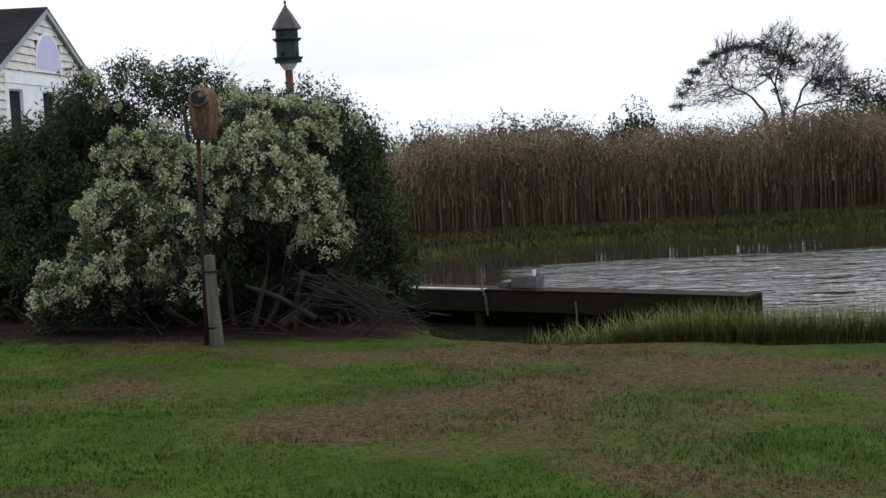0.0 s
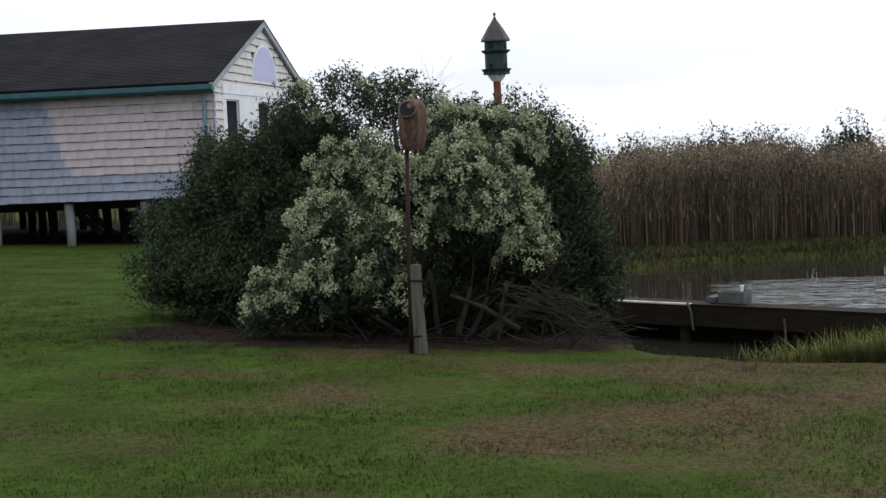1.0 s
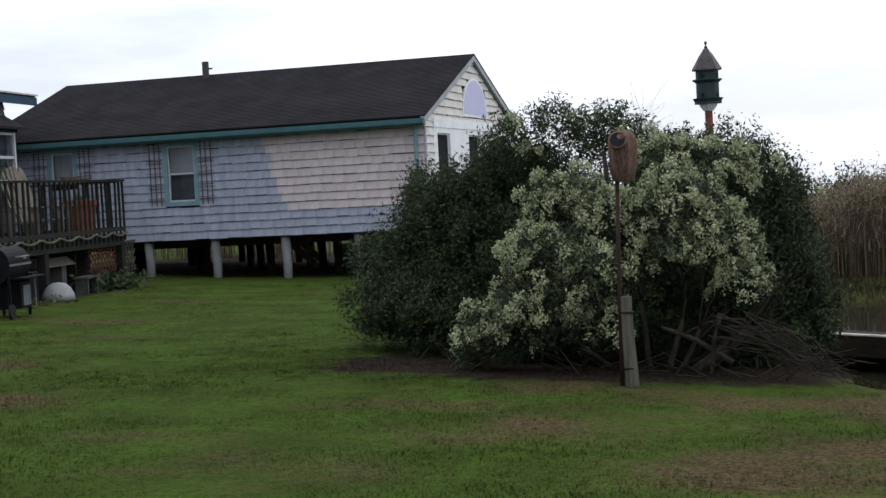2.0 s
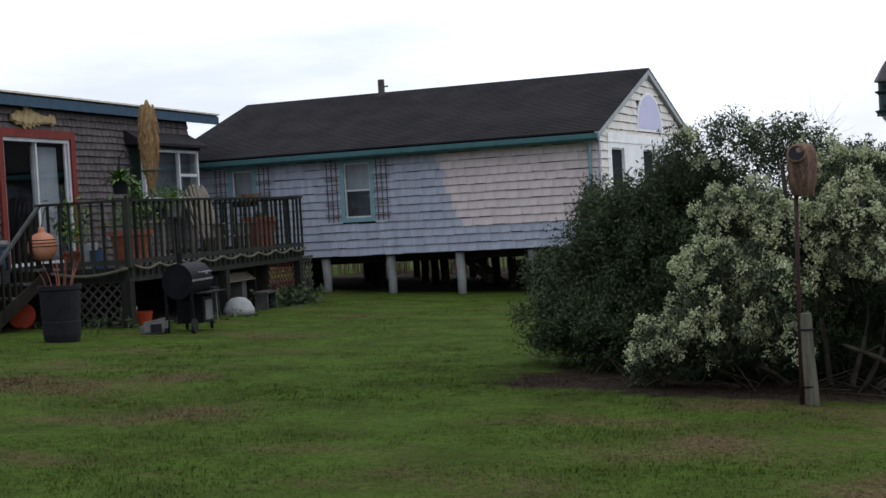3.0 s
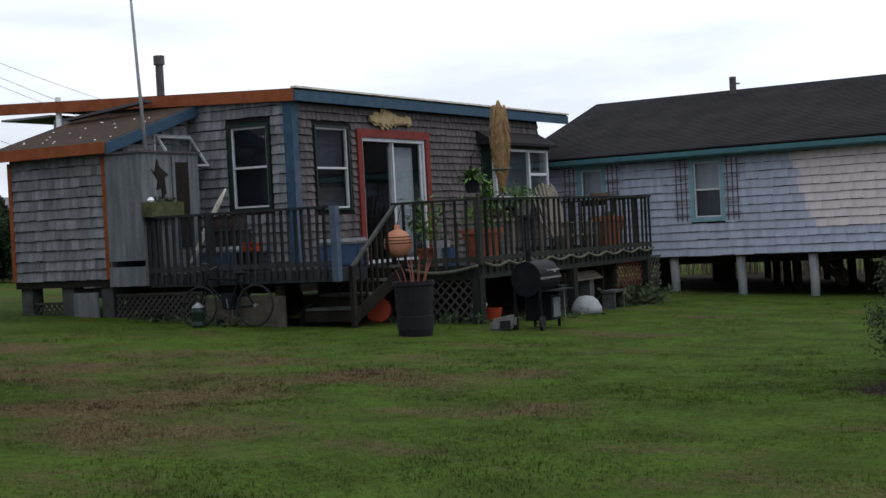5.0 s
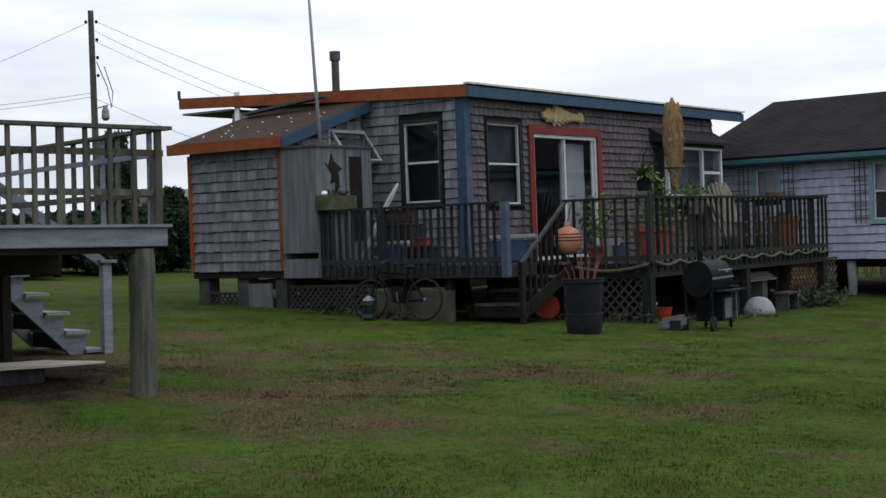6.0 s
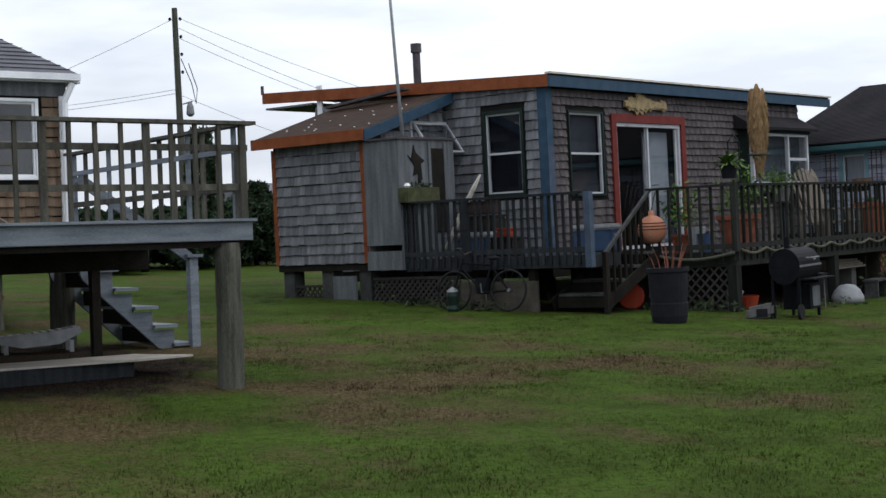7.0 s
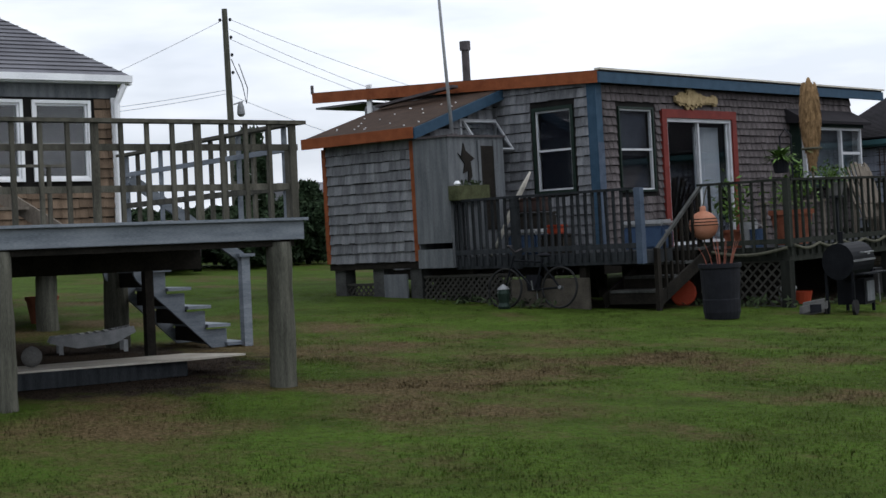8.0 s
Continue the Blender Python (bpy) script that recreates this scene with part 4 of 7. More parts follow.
    part("roof_end", Geo().box((x0 - 0.04, y0, roof_z(x0) - 0.03), (x0, y0 + 0.05, roof_z(x0) + 0.15)), LEADROOF, base)
    # carved driftwood fish over the door
    rnd = random.Random(4)
    # a ragged flat slab: fat towards one end, with a notched fin and a split tail
    upper, under = [], []
    for k in range(27):
        t = k / 26
        fat = 0.05 + 0.13 * math.sin(math.pi * min(1, 0.08 + t * 1.15)) ** 1.5 if t < 0.7 else 0.06 + 0.05 * (t - 0.7) / 0.3
        upper.append((2.48 + 1.5 * t, 3.87 + fat * rnd.uniform(0.65, 1.2) + (0.09 if 8 <= k <= 10 else 0) + (0.05 if k == 24 else 0)))
        under.append((2.48 + 1.5 * t, 3.85 - fat * rnd.uniform(0.55, 1.1)))
    outline = [(-y, z) for y, z in upper + under[::-1]]
    fish = Geo()
    for shift, a, b in ((0.0, 0.05, 0.085), (0.035, 0.0851, 0.11)):
        fish.prism([(-y, z if shift == 0 else 3.86 + (z - 3.86) * 0.62) for y, z in outline], "x", a, b)
    part("driftwood_ornament", fish, DRIFT, base, "bleached driftwood ornament over the door")
    # chimney flue, aerial
    fl = part("flue", Geo().tube([(-3.15, 0.35, 4.3), (-3.15, 0.35, 5.05)], 0.075, 12), LEADROOF, base, "dark metal flue pipe")
    part("flue_cap", Geo().tube([(-3.15, 0.35, 5.051), (-3.15, 0.35, 5.22)], 0.105, 12), LEADROOF, fl)
    part("wall_strip", Geo().box((-5.4, -0.06, 3.8), (-5.28, -0.02, 4.62)), WHITE, base)
    # supports under the house
    for x, y in ((-5.2, 0.3), (-3.2, 0.3), (-0.4, 0.3), (-5.2, 5), (-0.4, 5), (-5.2, 9.5), (-0.4, 9.5)):
        part("piling", Geo().box((x - 0.14, y - 0.14, -0.2), (x + 0.14, y + 0.14, 0.75)), DARKWOOD, base)
    part("foundation_wall", Geo().box((-0.3, -2.25, 0.0), (1.24, -2.205, 0.80)), SKIRT, base, "tan boarded skirting under the deck")
    # lean-to
    L0, L1, LY = -4.43, -2.24, -2.3
    lm = pose(L0, LY, 0)
    part("lean_to_wall", Geo().box((L0, LY, 1.17), (L1, LY + 0.12, 3.3)).box((L0, LY + 0.12, 1.17), (L0 + 0.12, -0.03, 3.3)).box((L1 - 0.12, LY + 0.12, 1.17), (L1, -0.03, 3.3)), BACKING, base)
    part("lean_to_floor", Geo().box((L0, LY, 1.05), (L1, -0.03, 1.165)), DARKWOOD, base)
    shingle_wall(base, lm, 1.17, 3.3, lambda z: (0.06, L1 - L0 - 0.07), 0.177, (0.1, 0.22), [], SILVER_SHINGLE, seed=9)
    shingle_wall(base, pose(L1, LY, 0, 0, 0, 90), 1.17, 3.95, lambda z: (0.04 + max(0, (z - 3.25) / 0.34), 2.2), 0.177, (0.1, 0.22), [], SILVER_SHINGLE, seed=10)
    part("lean_to_corner", Geo().box((L0 - 0.03, LY - 0.035, 1.17), (L0 + 0.06, LY - 0.002, 3.25)), ORANGE, base)
    part("lean_to_corner", Geo().box((L1 - 0.07, LY - 0.035, 1.17), (L1 + 0.03, LY - 0.002, 3.25)), ORANGE, base)
    rise = [(LY - 0.22, 3.38), (0.0, 4.13), (0.0, 4.2), (LY - 0.22, 3.45)]
    part("lean_to_roof", Geo().prism(rise, "x", L0 - 0.3, L1 + 0.2), BROWN_ROOF, base, "brown gritty lean-to roof")
    part("lean_to_fascia", Geo().box((L0 - 0.31, LY - 0.26, 3.27), (L1 + 0.21, LY - 0.222, 3.46)), ORANGE, base)
    part("lean_to_rake", Geo().prism([(LY - 0.22, 3.25), (0.0, 4.0), (0.0, 4.19), (LY - 0.22, 3.44)], "x", L1 + 0.201, L1 + 0.235), BLUE, base, "blue rake board")
    rough = Geo()
    for _ in range(20):
        x, t = rnd.uniform(L0, L1), rnd.uniform(0.02, 0.7)
        rough.lathe([(0.014, 0), (0.02, 0.008), (0.008, 0.016)], 6, pose(x, LY - 0.2 + 2.5 * t, 3.455 + 0.75 * t))
    part("shell_litter", rough, WHITE, base)["kind"] = "stuff"
    part("leaning_board", Geo().bar((-4.6, -0.6, 4.1), (-2.9, -0.3, 4.32), 0.2, 0.05), LEADROOF, base)
    for x in (L0 + 0.2, L0 + 1.15, L1 - 0.15):
        part("piling", Geo().box((x - 0.13, LY + 0.05, 0.1), (x + 0.13, LY + 0.31, 1.05)), STEPWOOD, base)
    lattice_panel(base, pose(-4.1, LY + 0.1, 0.45, 0, 0, 0), 1.2, 0.32, LATTICE, 0.12)
    part("access_hatch", Geo().box((-3.1, LY - 0.02, 0.5), (-2.55, LY + 0.03, 0.95)), GREYPLY, base, "grey plastic hatch leaning under the lean-to", bevel=0.01)


brown_house()


def aerial():
    a = thing("flagpole", MB @ pose(-1.6, -2.0, 3.27), "thin pale aluminium pole rising from the shed roof", "pole")
    part("mast", Geo().tube([(0, 0, 0), (-0.08, 0, 1.4), (-0.2, 0.02, 3.4)], [0.032, 0.028, 0.02], 8), PLASTICWHITE, a, smooth=True)
    part("foot", Geo().box((-0.06, -0.06, 0), (0.06, 0.06, 0.04)), LEADROOF, a)


aerial()


def tool_shed():
    s = thing("shed", MB @ pose(-2.15, -2.42, 1.04), "tall narrow grey plywood shed beside the deck", "shed")
    part("front_panel", Geo().box((0, 0, 0.42), (0.78, 0.03, 2.2)), GREYPLY, s)
    part("lower_panel", Geo().box((0, -0.012, 0), (0.78, 0.02, 0.32)), GREYPLY, s)
    part("side_panel", Geo().box((0.75, 0.03, 0), (0.78, 1.5, 2.2)), GREYPLY, s)
    part("side_panel", Geo().box((0, 0.03, 0), (0.03, 1.5, 2.2)), GREYPLY, s)
    part("back_panel", Geo().box((0.03, 1.47, 0), (0.75, 1.5, 2.2)), GREYPLY, s)
    part("floor", Geo().box((0.03, 0.03, 0), (0.75, 1.47, 0.04)), DARKWOOD, s)
    part("lid", Geo().box((-0.03, -0.04, 2.2), (0.82, 1.54, 2.235)), LEADROOF, s)
    part("door", Geo().box((0.782, 0.85, 0.6), (0.80, 1.2, 2.05)), DARKWOOD, s, "dark narrow door")
    part("batten", Geo().box((0.782, 0.78, 0.3), (0.806, 0.845, 2.15)).box((0.782, 1.205, 0.3), (0.806, 1.27, 2.15)), GREYPLY, s)
    orn = Geo().prism([(0.24, 1.93), (0.33, 1.86), (0.40, 2.10), (0.45, 1.97), (0.56, 1.90), (0.68, 1.83), (0.57, 1.78), (0.60, 1.52), (0.48, 1.42), (0.50, 1.62), (0.36, 1.58), (0.41, 1.74)], "x", 0.785, 0.80)
    part("rusty_ornament", orn, DARKWOOD, s, "rusty cut-metal ornament")
    box = part("planter_box", Geo().box((0.785, -0.06, 1.12), (1.0, 0.8, 1.37)), MOSSBOX, s, "mossy green wooden planter box", bevel=0.01)
    part("shell", Geo().lathe([(0.03, 0), (0.06, 0.03), (0.03, 0.08)], 8, pose(0.9, 0.06, 1.371)), WHITE, box)
    rng = np.random.default_rng(3)
    c = np.stack([rng.uniform(0.8, 0.98, 60), rng.uniform(0.2, 0.7, 60), rng.uniform(1.37, 1.46, 60)], axis=1)
    v, f = leaves(c, rng.uniform(0.02, 0.04, 60), rng)
    ob = new("plant", mesh_of("plant", v.tolist(), f.tolist(), DARKLEAF))
    ob.parent = box


tool_shed()


def side_deck():
    d = thing("deck", MB, "weathered wooden side deck with baluster rail", "deck")
    rnd = random.Random(2)
    y = -2.26
    while y < -0.1:
        part("deck_board", Geo().box((-1.36, y, 1.16), (2.0 if y > -1.6 else 2.3, y + 0.135, 1.19 + rnd.uniform(0, 0.004))), DECKWOOD, d)
        y += 0.145
    part("rim_board", Geo().box((-1.4, -2.32, 1.0), (2.34, -2.28, 1.192)), DECKWOOD, d)
    part("rim_board", Geo().box((2.30, -2.279, 1.0), (2.34, -1.5, 1.192)), DECKWOOD, d)
    part("joist", Geo().box((-1.36, -2.2, 1.0), (2.28, -2.12, 1.155)).box((-1.36, -0.2, 1.0), (1.2, -0.12, 1.155)), DARKWOOD, d)
    rail_run(d, (-1.36, -2.34, 1.19), (2.26, -2.34, 1.19), 0.96, 0.135, DECKWOOD)
    rail_run(d, (-1.37, -2.25, 1.19), (-1.37, -2.1, 1.19), 0.94, 0.14, DECKWOOD)
    part("newel_post", Geo().box((2.27, -2.4, 1.0), (2.38, -2.29, 2.16)), FADED_BLUE, d, "blue painted newel post")
    part("rail_post", Geo().box((-0.08, -2.43, 0.98), (0.04, -2.36, 2.13)), DECKWOOD, d)
    for x in (-1.2, 0.4, 1.1):
        part("post", Geo().box((x - 0.06, -2.2, 0.1), (x + 0.06, -2.08, 1.0)), DARKWOOD, d)
    lattice_panel(d, pose(-2.2, -2.24, 0.42), 1.9, 0.46, LATTICE, 0.115)
    # added dark sheet stands in for the shade behind the lattice
    part("shade_panel", Geo().box((-2.2, -2.0, 0.1), (-0.72, -1.96, 1.0)), DARKWOOD, d)
    st = thing("steps", MB, "worn wooden steps up to the cottage deck", "steps")
    for k in range(4):
        z = 0.37 + 0.2 * k
        y = -1.9 + 0.42 * k
        part("tread", Geo().box((1.42, y - 0.03, z + 0.16), (2.32, y + 0.4, z + 0.2)), STEPWOOD, st)
        part("riser", Geo().box((1.38, y, z - 0.02), (2.26, y + 0.02, z + 0.158)), DARKWOOD, st)
    for x in (1.32, 2.33):
        part("stringer", Geo().bar((x, -1.95, 0.4), (x, -0.3, 1.1), 0.04, 0.2), DARKWOOD, st)
    part("handrail", Geo().bar((2.36, -1.98, 1.2), (2.16, -0.24, 2.17), 0.05, 0.05), STEPWOOD, st)
    for k in range(8):
        y = -1.94 + 0.21 * k
        x = 2.36 - 0.024 * k
        part("baluster", Geo().box((x - 0.02, y, 0.3 + 0.115 * k), (x + 0.02, y + 0.04, 1.2 + 0.117 * k)), DARKWOOD, st)
    part("newel_post", Geo().box((2.33, -2.03, 0.12), (2.40, -1.96, 1.22)), DARKWOOD, st)

side_deck()


def front_deck():
    d = thing("deck", MB, "weathered wooden front deck on posts with baluster rail and swagged rope", "deck")
    X1, Y0, Y1 = 3.65, -0.2, 7.25
    x = 0.4
    while x < X1 - 0.1:
        part("deck_board", Geo().box((x, Y0 + 0.02, 1.08), (x + 0.135, Y1 - 0.02, 1.11)), DECKWOOD, d)
        x += 0.145
    part("rim_board", Geo().box((0.3, Y0 - 0.04, 0.9), (X1, Y0, 1.112)), MOSSWOOD, d)
    part("rim_board", Geo().box((X1, Y0 - 0.04, 0.88), (X1 + 0.04, Y1, 1.112)), MOSSWOOD, d)
    part("joist", Geo().box((0.4, 2.0, 0.9), (X1 - 0.02, 2.06, 1.075)).box((0.4, 5.0, 0.9), (X1 - 0.02, 5.06, 1.075)).box((0.4, Y1 - 0.1, 0.9), (X1 - 0.02, Y1 - 0.04, 1.075)), DARKWOOD, d)
    rail_run(d, (X1 + 0.06, Y0, 1.11), (X1 + 0.06, Y1, 1.11), 1.06, 0.22, MOSSWOOD, bw=0.038)
    rail_run(d, (2.12, Y0 - 0.06, 1.11), (X1 + 0.02, Y0 - 0.06, 1.11), 1.06, 0.2, MOSSWOOD, bw=0.038)
    rail_run(d, (0.6, Y1 - 0.06, 1.11), (X1, Y1 - 0.06, 1.11), 1.04, 0.24, MOSSWOOD, bw=0.038)
    for x, y in ((X1 - 0.02, Y0 - 0.02), (X1 - 0.02, 3.45), (X1 - 0.02, Y1 - 0.15), (0.6, Y0 + 0.05)):
        part("post", Geo().box((x - 0.08, y - 0.08, -0.1), (x + 0.08, y + 0.08, 0.9)), MOSSWOOD, d)
    part("rail_post", Geo().box((X1 + 0.0, Y0 - 0.1, 1.11), (X1 + 0.1, Y0, 2.19)), MOSSWOOD, d)
    lattice_panel(d, pose(2.15, Y0 + 0.02, 0.18), 1.4, 0.7, LATTICE, 0.17)
    lattice_panel(d, pose(X1 - 0.04, 5.6, 0.05, 0, 0, 90), 1.35, 0.82, REDLATTICE, 0.17)
    lattice_panel(d, pose(X1 - 0.04, 7.3, 0.02, 0, 0, 90), 0.7, 0.9, LATTICE, 0.17)
    # added dark sheets hide the bright ground and give the under-deck shade
    part("shade_panel", Geo().box((0.5, 5.4, 0.0), (3.4, 5.46, 0.9)), DARKWOOD, d)
    part("shade_panel", Geo().box((0.4, 0.3, 0.0), (1.6, 0.36, 0.9)), DARKWOOD, d)
    part("shade_panel", Geo().box((1.5, 0.37, 0.0), (1.56, 5.39, 0.9)), DARKWOOD, d)
    part("shade_panel", Geo().box((2.9, 5.47, -0.1), (2.96, 7.2, 0.9)), DARKWOOD, d)
    rp = Geo()
    pts = []
    for k in range(81):
        t = k / 80
        pts.append((X1 + 0.115, Y0 + (Y1 - Y0) * t, 1.12 - 0.07 * abs(math.sin(t * math.pi * 9)) + 0.02))
    rp.tube(pts, 0.025, 6)
    pts = [(2.2 + 1.5 * k / 20, Y0 - 0.12, 1.1 - 0.1 * math.sin(math.pi * k / 20)) for k in range(21)]
    rp.tube(pts, 0.03, 6)
    part("rope", rp, ROPE, d, "thick old rope swagged along the rim", smooth=True)


front_deck()


# ---- things on and round the brown house's decks ----
def on_b(x, y, z=None, turn=0.0):
    """A place in the brown house's plan; with no height, on the ground there."""
    p = MB @ Vector((x, y, 0))
    return MB @ pose(x, y, float(ground_z(p.x, p.y)) if z is None else z, 0, 0, turn)


def tuft(parent, name, centre, spread, n, size, material, seed, long=1.6, label=""):
    rng = np.random.default_rng(seed)
    c = np.asarray(centre) + rng.normal(size=(n, 3)) * np.asarray(spread)
    v, f = leaves(c, rng.uniform(size * 0.6, size * 1.3, n), rng, long=long)
    ob = new(name, mesh_of(name, v.tolist(), f.tolist(), material))
    ob.parent = parent
    ob["kind"] = "stuff"
    if label:
        ob["label"] = label
    return ob


def spikes(parent, name, centre, n, length, material, seed, width=0.02, rise=0.5):
    """A burst of narrow arching leaves."""
    rng = np.random.default_rng(seed)
    vs, fs = [], []
    for _ in range(n):
        a, e = rng.uniform(0, 2 * math.pi), rng.uniform(rise - 0.5, rise + 0.6)
        d = np.array([math.cos(a) * math.cos(e), math.sin(a) * math.cos(e), math.sin(e)])
        s = np.array([-math.sin(a), math.cos(a), 0]) * width
        l = length * rng.uniform(0.6, 1.15)
        p0, p1, p2 = np.array(centre), np.array(centre) + d * l * 0.55, np.array(centre) + d * l + np.array([0, 0, -0.25 * l])
        k = len(vs)
        vs += [tuple(p0 - s * 0.5), tuple(p0 + s * 0.5), tuple(p1 + s), tuple(p1 - s), tuple(p2)]
        fs += [(k, k + 1, k + 2, k + 3), (k + 3, k + 2, k + 4)]
    ob = new(name, mesh_of(name, vs, fs, material))
    ob.parent = parent
    ob["kind"] = "stuff"
    return ob


def umbrella():
    u = thing("umbrella", on_b(2.6, 2.86, 1.11), "closed tan thatch patio umbrella standing on the deck", "umbrella")
    part("pole", Geo().tube([(0, 0, 0), (0, 0, 2.8)], 0.025, 8), CEDARSEAT, u)
    part("base", Geo().lathe([(0.24, 0), (0.24, 0.04), (0.05, 0.09)], 16), BLACK, u)
    rng = np.random.default_rng(5)
    vs, fs = [], []
    for k in range(2600):
        z = 1.46 + 0.16 * np.floor(rng.uniform(0, 9)) + rng.uniform(-0.075, 0.075)
        t = (z - 1.45) / 1.45
        r = 0.045 + 0.125 * math.sin(math.pi * min(1, 0.12 + 0.88 * (1 - t)) ** 0.9) * (0.6 + 0.4 * min(1, t * 5))
        a = rng.uniform(0, 2 * math.pi)
        p = np.array([r * math.cos(a), r * math.sin(a), z]) * np.array([1, 1, 1])
        s = np.array([-math.sin(a), math.cos(a), 0]) * 0.014
        l = rng.uniform(0.07, 0.2)
        out = np.array([math.cos(a), math.sin(a), 0]) * rng.uniform(0.0, 0.04)
        q = len(vs)
        vs += [tuple(p - s), tuple(p + s), tuple(p + s * 0.4 + out - np.array([0, 0, l])), tuple(p - s * 0.4 + out - np.array([0, 0, l]))]
        fs.append((q, q + 1, q + 2, q + 3))
    ob = new("thatch", mesh_of("thatch", vs, fs, STRAW))
    ob.parent = u
    part("canopy_core", Geo().lathe([(0.05, 1.42), (0.12, 1.6), (0.15, 1.95), (0.11, 2.5), (0.05, 2.82), (0.02, 2.9)], 14), STRAW, u, smooth=True)
    part("tie", Geo().lathe([(0.175, 1.62), (0.185, 1.64), (0.175, 1.66)], 14), ROPE, u)


umbrella()


def pot(name, m, r, h, material, label, plant=None, seed=1, rim=True):
    p = thing(name, m, label, "plant pot")
    prof = [(r * 0.72, 0), (r * 0.97, h * 0.86), (r * 1.06, h * 0.86), (r * 1.06, h), (r * 0.95, h), (r * 0.9, h * 0.9), (0.01, h * 0.88)] if rim else [(r * 0.8, 0), (r, h), (r * 0.93, h), (r * 0.9, h * 0.92), (0.01, h * 0.9)]
    part("pot", Geo().lathe(prof, 18), material, p, smooth=False)
    if plant:
        plant(p, h)
    return p


pot("hanging_pot", on_b(3.1, 0.75, 2.3), 0.15, 0.22, BLACK, "black hanging pot with spiky light green plant",
    lambda p, h: (spikes(p, "plant", (0, 0, h), 110, 0.42, POTLEAF, 3), part("hook", Geo().tube([(0.2, 0, -1.2), (0.2, 0, 0.6), (0.1, 0, 0.72), (0, 0, 0.6), (0, 0, 0.2)], 0.012, 6), BLACK, p)))
pot("planter", on_b(2.95, 1.3, 1.11), 0.36, 0.58, TERRA, "large terracotta planter with green leaves on the deck",
    lambda p, h: tuft(p, "plant", (0, 0.1, h + 0.35), (0.2, 0.2, 0.24), 300, 0.04, POTLEAF, 4))
pot("planter", on_b(2.4, 0.35, 1.11), 0.2, 0.3, TERRA, "terracotta pot with a tall leafy plant",
    lambda p, h: tuft(p, "plant", (0, 0, h + 0.4), (0.14, 0.14, 0.22), 220, 0.04, POTLEAF, 5))
pot("planter", on_b(2.9, 7.0, 1.11), 0.33, 0.7, TERRA, "large red-brown planter barrel on the deck", lambda p, h: tuft(p, "plant", (0, 0, h), (0.15, 0.15, 0.05), 60, 0.05, DARKLEAF, 6))
pot("basket", on_b(3.0, 6.35, 2.14), 0.19, 0.14, LOG, "round brown basket pot on the rail", rim=False)
pot("planter", on_b(2.5, 3.9, 1.9), 0.16, 0.24, CONCRETE, "grey pot with a small green bush", lambda p, h: (tuft(p, "plant", (0, 0, h + 0.15), (0.15, 0.15, 0.1), 260, 0.03, POTLEAF, 7), part("stand", Geo().box((-0.04, -0.04, -0.79), (0.04, 0.04, -0.04)).box((-0.14, -0.14, -0.04), (0.14, 0.14, -0.002)).box((-0.13, -0.13, -0.79), (0.13, 0.13, -0.75)), DECKWOOD, p)))


def bucket(m, r, h, material, label):
    b = thing("bucket", m, label, "bucket")
    part("body", Geo().lathe([(r * 0.82, 0), (r, h), (r * 0.95, h), (r * 0.78, 0.02), (0.01, 0.02)], 16), material, b)
    part("handle", Geo().tube([(r * math.cos(a), 0.0, h + 0.08 * math.sin(a)) for a in np.linspace(0, math.pi, 9)], 0.006, 5), STEEL, b)


bucket(on_b(2.75, 0.2, 1.11), 0.15, 0.42, PLASTICWHITE, "white plastic bucket behind the deck rail")
bucket(on_b(2.95, 0.1, 1.11), 0.12, 0.3, PLASTICBLUE, "small blue plastic bucket on the deck")


def cooler(m):
    c = thing("cooler", m, "blue picnic cooler with white lid on the deck", "cooler")
    part("body", Geo().box((-0.32, -0.2, 0), (0.32, 0.2, 0.33)), PLASTICBLUE, c, bevel=0.03)
    part("lid", Geo().box((-0.33, -0.21, 0.332), (0.33, 0.21, 0.42)), PLASTICWHITE, c, "white lid", bevel=0.03)
    part("handle", Geo().box((0.32, -0.1, 0.24), (0.36, 0.1, 0.27)), PLASTICWHITE, c)


cooler(on_b(1.55, -0.95, 1.19, 10) @ Matrix.Scale(1.1, 4))
cooler(on_b(-0.3, -1.7, 1.19, -5))


def boxy(name, m, w, dp, h, material, label, category):
    t = thing(name, m, label, category)
    part("body", Geo().box((-w / 2, -dp / 2, 0), (w / 2, dp / 2, h)), material, t, bevel=0.02)
    part("lid", Geo().box((-w / 2 - 0.01, -dp / 2 - 0.01, h + 0.001), (w / 2 + 0.01, dp / 2 + 0.01, h + 0.04)), material, t, bevel=0.01)
    return t


boxy("crate", on_b(0.4, -1.9, 1.19), 0.45, 0.3, 0.28, DARKWOOD, "dark crate on the side deck", "crate")
boxy("tool_box", on_b(0.42, -1.9, 1.512), 0.28, 0.2, 0.11, PLASTICRED, "orange-red plastic case on a crate", "case")
boxy("tool_box", on_b(-0.55, -1.2, 1.9), 0.5, 0.3, 0.2, RUST, "dark rusty tackle case on a stand", "case")
boxy("crate", on_b(-0.55, -1.2, 1.19), 0.65, 0.4, 0.66, DARKWOOD, "dark stand holding a red case", "stand")


def driftwood(m):
    g = Geo().tube([(0, 0, 0), (0.25, 0.01, 0.4), (0.5, 0.02, 0.82), (0.74, 0.02, 1.15), (0.9, 0.0, 1.36)], [0.03, 0.036, 0.042, 0.04, 0.015], 8)
    ob = part("driftwood", g, OFFWHITE, None, smooth=True)
    ob.matrix_world = m
    tagged(ob, "bleached driftwood plank leaning on the side deck", "driftwood")


driftwood(on_b(-0.88, -2.0, 1.19))


